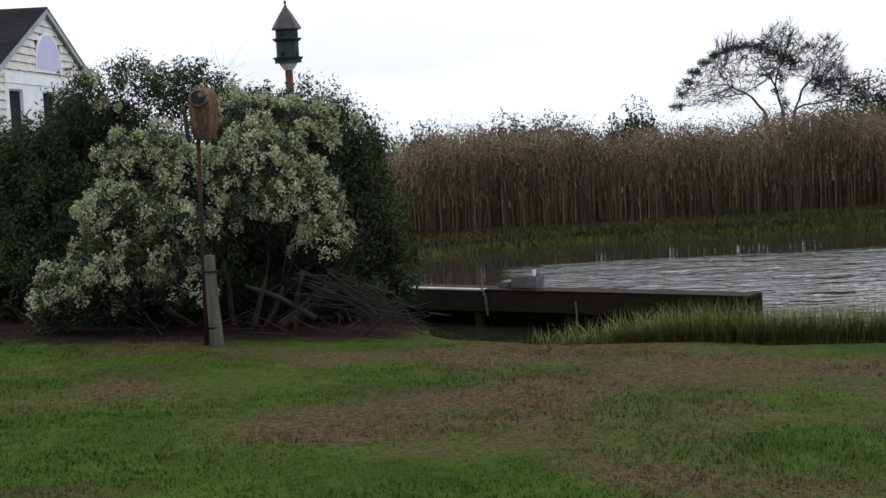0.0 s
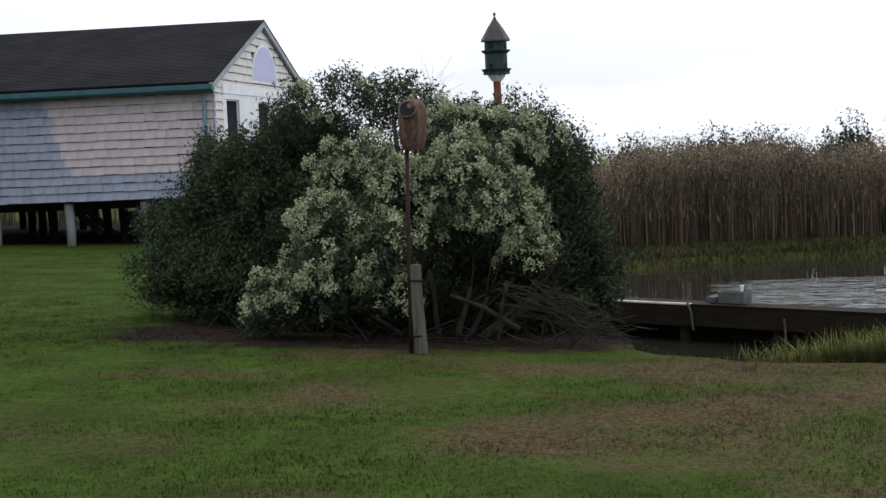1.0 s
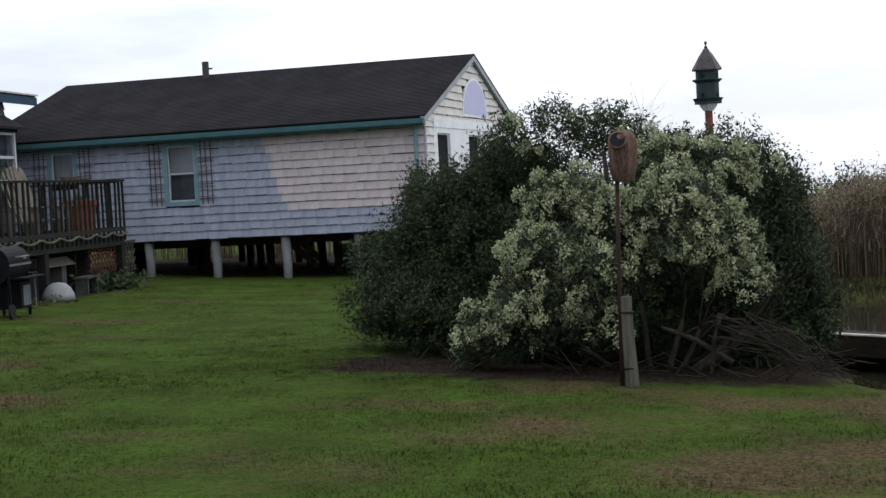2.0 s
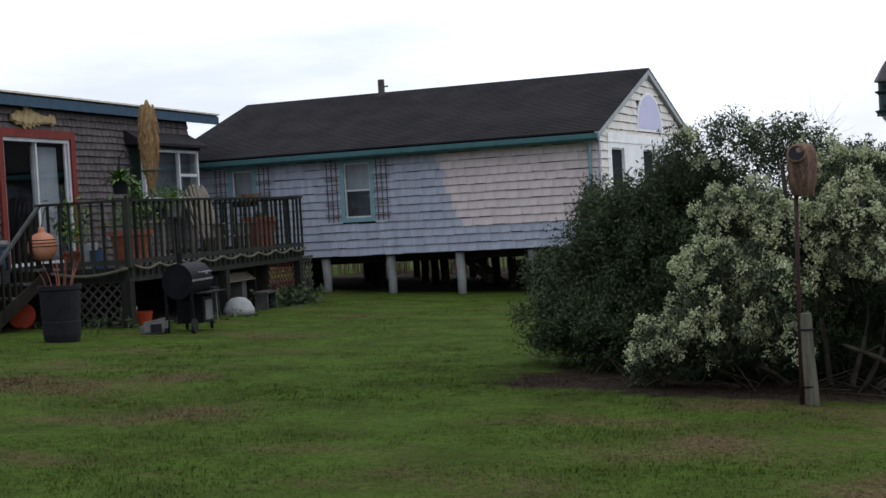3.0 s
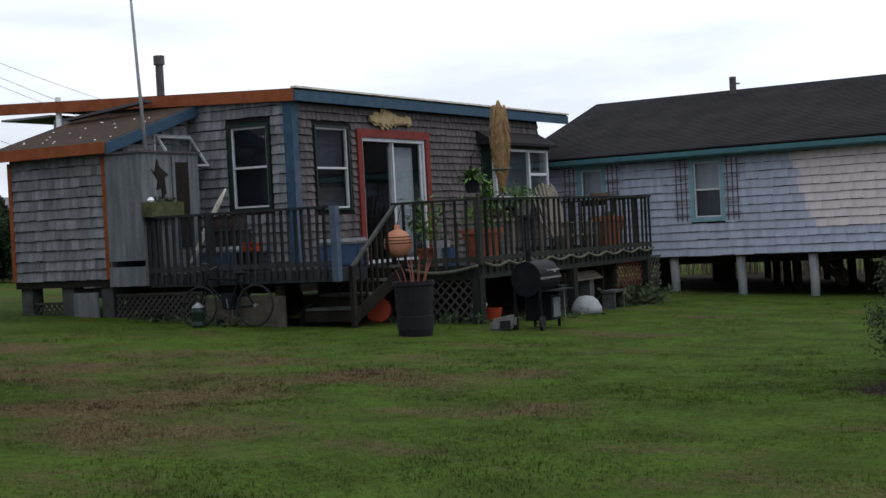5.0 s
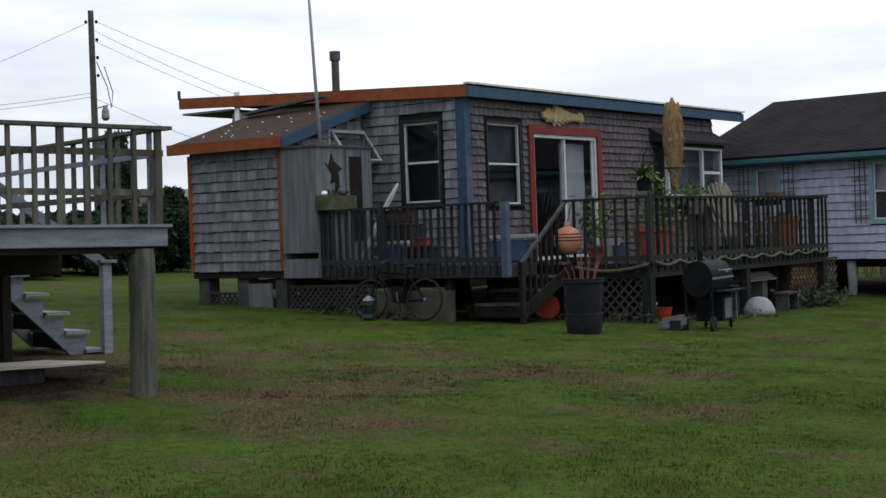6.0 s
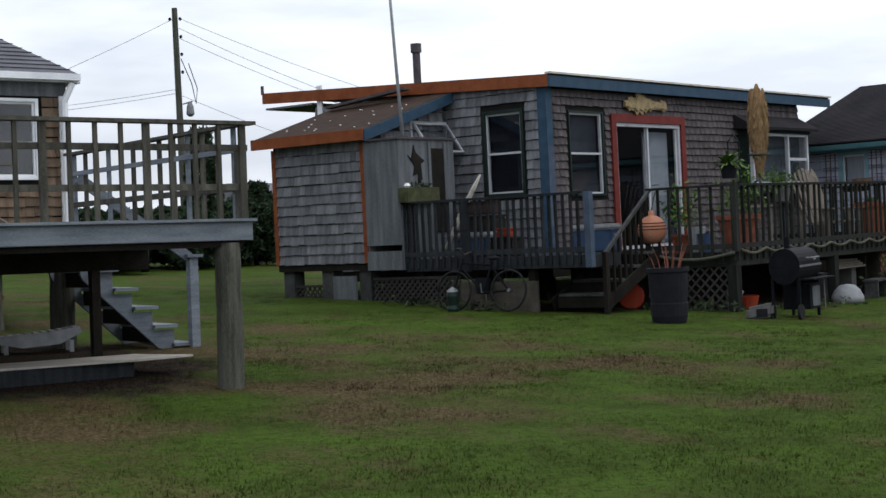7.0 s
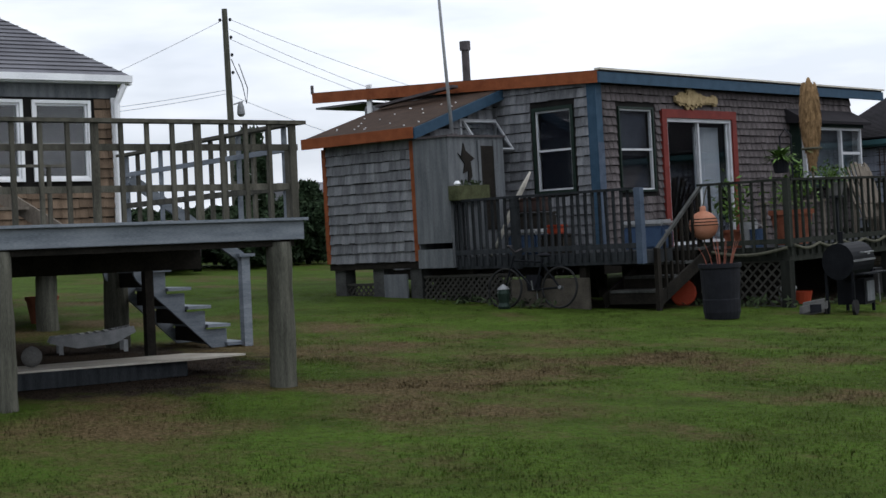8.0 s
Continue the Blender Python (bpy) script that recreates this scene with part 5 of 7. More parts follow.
def deck_chair(m):
    c = thing("chair", m, "weathered slatted garden chair with a fan back", "chair")
    for k in range(7):
        u = (k - 3) * 0.095
        part("back_slat", Geo().bar((u, 0.28, 0.35), (u * 1.35, 0.55, 1.42 - 0.03 * abs(k - 3) ** 1.6), 0.085, 0.018), CEDARSEAT, c)
    for k in range(5):
        part("seat_slat", Geo().box((-0.3, -0.3 + k * 0.12, 0.36 - k * 0.012), (0.3, -0.2 + k * 0.12, 0.38 - k * 0.012)), CEDARSEAT, c)
    for s in (-0.34, 0.34):
        part("arm", Geo().box((s - 0.07, -0.38, 0.6), (s + 0.07, 0.42, 0.622)), CEDARSEAT, c)
        part("leg", Geo().box((s - 0.04, -0.34, 0), (s - 0.01, -0.24, 0.598)), CEDARSEAT, c)
        part("leg", Geo().box((s - 0.04, 0.3, 0), (s - 0.01, 0.4, 0.598)), CEDARSEAT, c)


deck_chair(on_b(2.7, 5.4, 1.11, 80))
deck_chair(on_b(2.6, 6.2, 1.11, 100))


def table(m):
    t = thing("table", m, "weathered wooden table on the deck", "table")
    part("tabletop", Geo().box((-0.4, -0.6, 0.7), (0.4, 0.6, 0.74)), CEDARSEAT, t)
    for x in (-0.33, 0.33):
        for y in (-0.5, 0.5):
            part("leg", Geo().box((x - 0.035, y - 0.035, 0), (x + 0.035, y + 0.035, 0.698)), CEDARSEAT, t)


table(on_b(2.0, 3.2, 1.11))


def buoy_lantern():
    b = thing("buoy", on_b(2.28, -0.42, 1.28), "round orange terracotta-coloured float hanging on the rail", "buoy")
    prof = [(0.02, 0)] + [(0.235 * math.sin(a), 0.235 - 0.235 * math.cos(a)) for a in np.linspace(0.15, math.pi - 0.25, 14)] + [(0.05, 0.48), (0.05, 0.54), (0.01, 0.55)]
    part("float", Geo().lathe(prof, 24), BUOY, b, smooth=True)
    for z in (0.24, 0.29, 0.34):
        r = math.sqrt(0.235 ** 2 - (z - 0.235) ** 2) + 0.003
        part("band", Geo().lathe([(r, z - 0.008), (r + 0.004, z), (r, z + 0.008)], 24), DARKWOOD, b)
    part("hanger", Geo().tube([(0, 0, 0.54), (0, 0.1, 0.75), (0, 0.16, 0.85)], 0.012, 6), ROPE, b)
    part("tail_rope", Geo().tube([(0, 0, 0.01), (0.03, -0.1, -0.4), (0.02, -0.2, -0.85)], 0.012, 6), ROPE, b)


buoy_lantern()


def barrel_bin():
    b = thing("bin", on_b(3.96, -2.85), "black plastic garden tub standing on the lawn", "bin")
    part("body", Geo().lathe([(0.24, 0), (0.262, 0.1), (0.268, 0.28), (0.262, 0.29), (0.275, 0.5), (0.285, 0.72), (0.305, 0.73), (0.305, 0.79), (0.28, 0.79), (0.27, 0.7), (0.01, 0.68)], 24), BLACK, b)
    g = Geo()
    rnd = random.Random(8)
    for k in range(14):
        a, r = rnd.uniform(0, 6.28), rnd.uniform(0, 0.2)
        x, y = r * math.cos(a), r * math.sin(a)
        g.tube([(x, y, 0.66), (x * 1.5, y * 1.5, 0.9), (x * 2.2 + rnd.uniform(-0.05, 0.05), y * 2.2, rnd.uniform(0.95, 1.2))], [0.008, 0.006, 0.003], 5)
    part("stems", g, REDPOLE, b, "dry reddish plant stems")


barrel_bin()


def grill():
    g = thing("grill", on_b(4.92, -0.75, None, 96), "black barrel charcoal grill with a metal side shelf", "grill")
    drum = Geo()
    ring = [(0.24 * math.cos(a), 0.78 + 0.27 * math.sin(a)) for a in np.linspace(0, 2 * math.pi, 25)[:-1]]
    part("barrel", drum.prism(ring, "x", -0.46, 0.46), BLACKMETAL, g, bevel=0.0)
    part("lid_seam", Geo().box((-0.47, -0.252, 0.77), (0.47, -0.24, 0.80)), STEEL, g)
    part("lid_handle", Geo().tube([(-0.2, -0.25, 0.9), (-0.2, -0.31, 0.9), (0.2, -0.31, 0.9), (0.2, -0.25, 0.9)], 0.012, 6), STEEL, g)
    part("chimney", Geo().tube([(-0.3, 0, 1.02), (-0.3, 0, 1.22)], 0.045, 10), BLACKMETAL, g)
    part("firebox", Geo().box((0.0, -0.22, 0.12), (0.42, 0.2, 0.5)), BLACKMETAL, g, "black side firebox")
    part("ash_panel", Geo().box((0.08, -0.235, 0.16), (0.4, -0.2205, 0.46)), GREYPLY, g, "grey ash door of the firebox")
    part("maker_plate", Geo().box((0.1, -0.262, 0.86), (0.2, -0.255, 0.89)), PLASTICWHITE, g)
    for x in (-0.42, 0.42):
        for y in (-0.2, 0.2):
            part("leg", Geo().box((x - 0.02, y - 0.02, 0), (x + 0.02, y + 0.02, 0.62)), BLACKMETAL, g)
    part("shelf", Geo().box((0.47, -0.24, 0.6), (0.78, 0.24, 0.63)), BLACKMETAL, g)
    part("front_shelf", Geo().box((-0.46, -0.45, 0.58), (0.46, -0.26, 0.6)), BLACKMETAL, g)
    part("tongs", Geo().bar((0.5, -0.27, 0.58), (0.44, -0.3, 0.12), 0.012, 0.012), STEEL, g)
    for y in (-0.24, 0.2):
        part("wheel", Geo().prism([(-0.42 + 0.11 * math.cos(a), 0.11 + 0.11 * math.sin(a)) for a in np.linspace(0, 6.283, 15)[:-1]], "y", y, y + 0.04), RUBBER, g)
    s = thing("sack", on_b(4.62, -1.35, None, 30), "crumpled silver charcoal bag lying by the grill", "bag")
    bag = Geo().box((-0.2, -0.14, 0), (0.2, 0.14, 0.2))
    bag.v = [(x + 0.03 * math.sin(9 * y + 5 * z), y * (1 - 0.5 * z), z + 0.04 * math.sin(11 * x)) for x, y, z in bag.v]
    part("bag", bag, CONCRETE, s, "crumpled silver paper", bevel=0.045)
    part("label_band", Geo().box((-0.06, -0.146, 0.03), (0.1, -0.139, 0.15)), BLACK, s)


grill()


def under_deck():
    d = thing("disc", on_b(1.95, -0.62, None), "orange-red plastic disc leaning by the steps", "plastic disc")
    part("disc", Geo().lathe([(0.2, -0.02), (0.22, 0.0), (0.2, 0.02)], 18, pose(0, 0, 0.2, 78, 0, 25)), PLASTICRED, d)
    w = thing("wire_bowl", on_b(3.95, 3.3, None), "upturned white plastic basin under the deck", "basin")
    part("shell", Geo().lathe([(0.29, 0), (0.28, 0.1), (0.22, 0.22), (0.13, 0.3), (0.01, 0.32)], 20), PLASTICWHITE, w, smooth=True)
    pot("planter", on_b(3.3, 0.35, None), 0.15, 0.3, PLASTICWHITE, "pale empty pot under the deck edge")
    pot("planter", on_b(3.25, 0.85, None), 0.22, 0.2, PLASTICRED, "red plastic tub under the deck", rim=False)
    s = thing("lumber_stack", on_b(3.2, 4.6, None), "short stack of pale boards under the deck", "lumber")
    for k in range(4):
        part("board", Geo().box((-0.3, -0.7, 0.52 + k * 0.04), (0.25 - 0.05 * k, 0.7, 0.555 + k * 0.04)), CEDARSEAT, s)
    for y in (-0.45, 0.45):
        part("block", Geo().box((-0.12, y - 0.1, -0.05), (0.12, y + 0.1, 0.519)), CONCRETE, s)
    b = thing("bench", on_b(3.9, 4.7, None, 95), "small weathered wooden bench by the deck", "bench")
    part("seat", Geo().box((-0.35, -0.14, 0.3), (0.35, 0.14, 0.34)), STEPWOOD, b)
    for x in (-0.28, 0.28):
        part("leg", Geo().box((x - 0.03, -0.12, 0), (x + 0.03, 0.12, 0.299)), STEPWOOD, b)
    v = thing("weeds", on_b(3.95, 5.9, None), "low dark green weeds by the lattice", "weeds", kind="stuff")
    tuft(v, "leaves", (0, 0, 0.14), (0.22, 0.45, 0.1), 420, 0.06, DARKLEAF, 12)
    for k, (x, y) in enumerate(((3.2, -0.45), (2.6, -0.4), (3.9, 1.2), (3.9, 2.2), (-1.0, -2.6), (0.2, -2.6))):
        v = thing("weeds", on_b(x, y, None), "tufts of weeds along the deck's foot", "weeds", kind="stuff")
        tuft(v, "leaves", (0, 0, 0.07), (0.3, 0.14, 0.04), 70, 0.04, DARKLEAF, 30 + k)


under_deck()


def bicycle(m):
    b = thing("bicycle", m, "old dark bicycle leaning against the deck", "bicycle")
    for k, x in enumerate((-0.52, 0.52)):
        rim = [(x + 0.32 * math.cos(a), 0, 0.33 + 0.32 * math.sin(a)) for a in np.linspace(0, 2 * math.pi, 29)]
        wheel = part("wheel", Geo().tube([(x - 0.02, -0.04, 0.33), (x - 0.02, 0.04, 0.33)], 0.03, 8), STEEL, b)
        part("tyre", Geo().tube(rim, 0.019, 6), RUBBER, wheel, smooth=True)
        g = Geo()
        for j in range(14):
            a = 2 * math.pi * j / 14
            g.tube([(x, 0, 0.33), (x + 0.3 * math.cos(a), 0, 0.33 + 0.3 * math.sin(a))], 0.0014, 4)
        part("spokes", g, LEADROOF, wheel)["kind"] = "stuff"
    fr = Geo()
    for p, q in (((-0.52, 0, 0.33), (-0.05, 0, 0.3)), ((-0.05, 0, 0.3), (-0.2, 0, 0.8)), ((-0.52, 0, 0.33), (-0.18, 0, 0.72)), ((-0.18, 0, 0.74), (0.36, 0, 0.78)), ((-0.05, 0, 0.3), (0.38, 0, 0.7)), ((0.36, 0, 0.86), (0.52, 0, 0.33))):
        fr.tube([p, q], 0.017, 7)
    part("frame", fr, BLACKMETAL, b)
    part("saddle", Geo().lathe([(0.02, 0), (0.09, 0.02), (0.08, 0.05), (0.02, 0.07)], 10, pose(-0.22, 0, 0.82) @ Matrix.Diagonal((1.5, 0.8, 1, 1))), BLACK, b)
    part("handlebar", Geo().tube([(0.2, -0.3, 0.98), (0.34, -0.22, 1.0), (0.35, 0, 0.92), (0.34, 0.22, 1.0), (0.2, 0.3, 0.98)], 0.013, 6), LEADROOF, b)
    part("crank", Geo().tube([(-0.05, -0.1, 0.16), (-0.05, -0.06, 0.3), (-0.05, 0.06, 0.3), (-0.05, 0.1, 0.44)], 0.012, 6), STEEL, b)
    part("basket", Geo().lathe([(0.1, 0), (0.14, 0.25), (0.13, 0.25), (0.09, 0.01)], 10, pose(0.1, -0.2, 0.3)), BLACK, b)


bicycle(on_b(0.4, -2.66, None, 184) @ pose(0, 0, 0, 8, 0, 0))
lan = thing("lantern", on_b(0.08, -2.95) @ Matrix.Scale(0.82, 4), "glass-bodied camp lantern with white cap on the grass", "lantern")
part("body", Geo().lathe([(0.11, 0), (0.13, 0.05), (0.1, 0.12), (0.13, 0.3), (0.11, 0.38)], 14), CAMOGREEN, lan)
part("cap", Geo().lathe([(0.12, 0.381), (0.1, 0.42), (0.04, 0.46), (0.01, 0.48)], 14), STEEL, lan)


# ---- the raised deck and house beside the camera; x out of the deck's front, y along it ----
MN = pose(-11.38, 8.66, 0, -1.0, 0, -8.6)


def on_n(x, y, z=None, turn=0.0):
    p = MN @ Vector((x, y, 0))
    return MN @ pose(x, y, float(ground_z(p.x, p.y)) if z is None else z, 0, 0, turn)


def round_piling(parent, x, y, top, r=0.125):
    p = MN @ Vector((x, y, 0))
    z = float(ground_z(p.x, p.y)) - 0.3
    rnd = random.Random(int(x * 100 + y))
    pts = [(x + rnd.uniform(-0.008, 0.008), y + rnd.uniform(-0.008, 0.008), z + (top - z) * k / 8) for k in range(9)]
    part("piling", Geo().tube(pts, [r * 1.06 - 0.012 * k / 8 + rnd.uniform(-0.003, 0.003) for k in range(9)], 18), PILEWOOD, parent, smooth=True)


def near_deck():
    d = thing("deck", MN, "high grey deck on round timber pilings with open rails", "deck")
    part("rim_board", Geo().box((-0.04, -4.6, 1.68), (0.0, 0.02, 1.855)), BLUEGREY, d, "blue-grey rim board", bevel=0.005)
    part("rim_board", Geo().box((-6.2, -0.02, 1.68), (-0.041, 0.02, 1.853)), BLUEGREY, d)
    y = -4.58
    x = -6.2
    while x < -0.16:
        part("deck_board", Geo().box((x, -4.6, 1.856), (x + 0.138, 0.04, 1.884)), BLUEGREY, d)
        x += 0.146
    part("deck_board", Geo().box((-0.13, -4.62, 1.857), (0.045, 0.05, 1.886)), BLUEGREY, d, bevel=0.004)
    # underside timbers are near-black: the deck's shade is put into their colour
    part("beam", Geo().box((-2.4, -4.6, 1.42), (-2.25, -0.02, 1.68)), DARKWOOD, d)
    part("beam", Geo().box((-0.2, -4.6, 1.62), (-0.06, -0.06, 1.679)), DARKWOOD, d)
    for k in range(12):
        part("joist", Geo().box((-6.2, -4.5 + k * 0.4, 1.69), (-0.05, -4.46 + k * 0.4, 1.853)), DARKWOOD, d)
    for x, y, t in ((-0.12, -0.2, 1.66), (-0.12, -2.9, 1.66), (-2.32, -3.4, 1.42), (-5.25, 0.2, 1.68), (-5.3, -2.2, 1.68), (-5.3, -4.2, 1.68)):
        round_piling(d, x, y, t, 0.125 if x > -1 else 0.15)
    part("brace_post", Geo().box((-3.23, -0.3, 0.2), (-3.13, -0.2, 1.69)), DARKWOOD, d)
    Z = 1.885
    # front rail: flat cap, two lower rails and many uprights
    part("cap_rail", Geo().box((-0.09, -4.6, Z + 0.885), (0.05, 0.06, Z + 0.92)), RAILWOOD, d)
    part("rail", Geo().box((-0.06, -4.6, Z + 0.64), (-0.02, 0.0, Z + 0.7)), RAILWOOD, d)
    part("rail", Geo().box((-0.06, -4.6, Z + 0.27), (-0.02, 0.0, Z + 0.33)), RAILWOOD, d)
    for k in range(19):
        yy = -0.07 - 0.245 * k
        wide = 0.036 if k % 4 else 0.066
        part("upright", Geo().box((-0.019, yy - wide / 2, Z), (0.02, yy + wide / 2, Z + 0.884)), RAILWOOD, d)
    part("corner_post", Geo().box((-0.14, -0.085, Z), (-0.061, 0.01, Z + 0.7)), RAILWOOD, d)
    # side rail
    part("cap_rail", Geo().box((-4.4, -0.07, Z + 0.886), (-0.1, 0.05, Z + 0.918)), RAILWOOD, d)
    part("rail", Geo().box((-4.4, -0.03, Z + 0.64), (-0.15, 0.01, Z + 0.69)), BLUEGREY, d)
    part("rail", Geo().box((-4.4, -0.03, Z + 0.27), (-0.15, 0.01, Z + 0.33)), RAILWOOD, d)
    for k in range(13):
        xx = -0.35 - 0.33 * k
        part("upright", Geo().box((xx - 0.022, 0.011, Z - 0.2), (xx + 0.022, 0.05, Z + 0.885)), BLUEGREY if k % 3 == 0 else RAILWOOD, d)
    # far side rail
    part("cap_rail", Geo().box((-6.2, -4.6, Z + 0.885), (-6.1, 0.0, Z + 0.92)), RAILWOOD, d)
    for k in range(10):
        part("upright", Geo().box((-6.18, -0.3 - 0.45 * k, Z), (-6.14, -0.25 - 0.45 * k, Z + 0.884)), RAILWOOD, d)
    # grey stairs down from the side
    s = thing("stairs", MN, "blue-grey wooden stairs down from the deck to the lawn", "stairs")
    for x in (-4.25, -5.2):
        out = [(0.02, 1.68), (0.02, 1.36), (0.05, 1.3), (1.22, 0.22), (1.46, 0.22), (1.46, 0.42), (1.2, 0.42), (1.2, 0.65), (0.92, 0.65), (0.92, 0.88), (0.66, 0.88), (0.66, 1.11), (0.42, 1.11), (0.42, 1.38), (0.2, 1.38), (0.2, 1.68)]
        part("stringer", Geo().prism(out, "x", x - 0.025, x + 0.025), BLUEGREY, s)
    for k in range(5):
        y = 0.17 + 0.25 * k
        z = 1.38 - 0.235 * k
        part("tread", Geo().box((-5.3, y, z + 0.002), (-4.15, y + 0.3, z + 0.04)), BLUEGREY, s)
        # risers take the same dark colour for the shade beneath each tread
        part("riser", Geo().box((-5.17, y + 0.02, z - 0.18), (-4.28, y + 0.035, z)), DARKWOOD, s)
    part("newel_post", Geo().box((-4.2, 1.38, 0.2), (-4.09, 1.49, 1.52)), BLUEGREY, s)
    part("newel_cap", Geo().box((-4.25, 1.33, 1.521), (-4.04, 1.54, 1.56)), BLUEGREY, s)
    part("handrail", Geo().bar((-4.15, 1.4, 1.52), (-4.15, 0.0, 2.5), 0.05, 0.12), BLUEGREY, s)


near_deck()


def lounger(m):
    c = thing("lounge_chair", m, "greyed white plastic lounge chair lying under the deck", "chair")
    side = [(-0.75, 0.2), (-0.7, 0.3), (0.1, 0.34), (0.62, 0.42), (0.66, 0.32), (0.3, 0.14), (-0.3, 0.1)]
    for y in (-0.28, 0.25):
        part("side_rail", Geo().prism(side, "y", y, y + 0.035), PLASTICWHITE, c)
    for k in range(10):
        x = -0.62 + 0.13 * k
        part("slat", Geo().box((x, -0.245, 0.27 + 0.012 * k), (x + 0.07, 0.25, 0.29 + 0.012 * k)), PLASTICWHITE, c)
    for x in (-0.6, 0.45):
        for y in (-0.27, 0.25):
            part("leg", Geo().box((x, y, 0), (x + 0.07, y + 0.03, 0.2)), PLASTICWHITE, c)


lounger(on_n(-4.75, -0.3, None, 75) @ Matrix.Scale(0.72, 4))
slab = thing("panel", on_n(-1.72, -1.12, None, 0), "pale warped plywood panel lying on timber under the deck", "board")
part("sheet", Geo().prism([(-0.45, -1.6), (0.25, -1.6), (0.45, 0.5), (0.35, 1.15), (-0.35, 0.8)], "z", 0.13, 0.15), PLYPALE, slab, "pale plywood sheet")
part("timber", Geo().box((0.2, -1.6, -0.03), (0.34, 0.5, 0.128)), DECKWOOD, slab)
part("timber", Geo().box((-0.4, -1.6, -0.03), (-0.28, 0.5, 0.128)), DECKWOOD, slab)
ball = thing("float", on_n(-1.7, -2.1, None), "old grey-white fishing float on the panel", "float")
part("shell", Geo().lathe([(0.02, 0.15)] + [(0.1 * math.sin(a), 0.25 - 0.1 * math.cos(a)) for a in np.linspace(0.2, 2.94, 10)] + [(0.02, 0.352)], 14), CONCRETE, ball, smooth=True)
pot("planter", on_n(-9.6, 0.75, None), 0.24, 0.42, TERRA, "terracotta pot on the grass by a piling")


def north_house():
    h = thing("house", MN, "tan shingled house on pilings with grey hipped roof and white trim", "house")
    front = pose(-7.8, -6.0, 0, 0, 0, 90)
    wins = [(6.14, 6.90, 2.72, 3.77), (5.22, 5.92, 2.72, 3.77)]
    wall_body("wall", front, 7.35, 1.6, 4.05, 0.15, wins, h)
    part("wall", Geo().box((-15, 1.2, 1.6), (-7.95, 1.35, 4.05)).box((-15, -6, 1.6), (-14.85, 1.2, 4.05)).box((-14.85, -6, 1.6), (-7.95, -5.85, 4.05)), BACKING, h)
    part("floor_frame", Geo().box((-15, -6, 1.4), (-7.8, 1.35, 1.596)), DARKWOOD, h)
    part("inner_wall", Geo().box((-11, -5.8, 1.6), (-10.9, 1.2, 4.0)), INSIDE, h)
    part("ceiling", Geo().box((-14.8, -5.8, 3.95), (-8, 1.18, 4.0)), INSIDE, h)
    shingle_wall(h, front, 1.6, 3.85, lambda z: (0, 7.25), 0.14, (0.12, 0.24), [(w[0] - 0.1, w[1] + 0.1, w[2] - 0.1, w[3] + 0.1) for w in wins], TAN_SHINGLE, seed=12)
    part("frieze_board", Geo().box((-7.8, -6, 3.85), (-7.77, 1.36, 4.05)), GREYPLY, h)
    part("corner_board", Geo().box((-7.801, 1.25, 1.6), (-7.76, 1.38, 3.86)), WHITE, h)
    for w in wins:
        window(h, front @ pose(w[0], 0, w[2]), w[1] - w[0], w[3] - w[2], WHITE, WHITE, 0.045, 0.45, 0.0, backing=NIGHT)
    e = 0.16
    x0, x1, y0, y1, z = -15 - e, -7.8 + e, -6 - e, 1.35 + e, 4.17
    ridge = (-11.4, -3.0, 6.58), (-11.4, -1.8, 6.58)
    g = Geo().add([(x0, y0, z), (x1, y0, z), (x1, y1, z), (x0, y1, z), ridge[0], ridge[1]], [(1, 2, 5, 4), (2, 3, 5), (3, 0, 4, 5), (0, 1, 4), (0, 3, 2, 1)])
    part("roof", g, GREY_ROOF, h, "grey shingled hipped roof")
    for k in range(1, 34):
        t = k / 34
        for a, b, ra, rb in (((x1, y0, z), (x1, y1, z), ridge[0], ridge[1]), ((x1, y1, z), (x0, y1, z), ridge[1], ridge[1])):
            p = Vector(a).lerp(Vector(ra), t)
            q = Vector(b).lerp(Vector(rb), t)
            if (q - p).length > 0.1:
                part("roof_course", Geo().bar(p + Vector((0, 0, 0.003)), q + Vector((0, 0, 0.003)), 0.05, 0.005), GREY_ROOF, h)
    part("gutter", Geo().box((x1 - 0.02, y0, z - 0.1), (x1 + 0.07, y1, z - 0.005)), WHITE, h, "white gutter")
    part("fascia", Geo().box((x0, y1 - 0.02, z - 0.13), (x1 - 0.03, y1 + 0.03, z - 0.004)), WHITE, h)
    part("soffit", Geo().box((x0 + 0.02, y0 + 0.02, z - 0.12), (x1 - 0.021, y1 - 0.021, z - 0.09)), WHITE, h)
    part("downspout", Geo().tube([(x1, y1 - 0.1, z - 0.13), (-7.7, 1.3, z - 0.4), (-7.7, 1.3, 1.0)], 0.05, 8), WHITE, h)
    for x in (-8.1, -11.4, -14.7):
        for y in (-5.6, -2.2, 0.3):
            round_piling(h, x, y, 1.4, 0.15)
    st = thing("stairs", MN, "dark timber stair with rail against the far house", "stairs")
    for y in (-0.9, -1.8):
        part("stringer", Geo().bar((-7.3, y, 2.7), (-6.4, y + 0.9, 1.9), 0.05, 0.2), CEDARSEAT, st)
    part("tread", Geo().box((-6.9, -1.2, 2.25), (-6.6, -0.4, 2.29)), CEDARSEAT, st)
    part("grill_cover", Geo().box((-7.2, -2.4, 1.886), (-6.5, -1.7, 2.6)), PLASTICWHITE, st)


north_house()


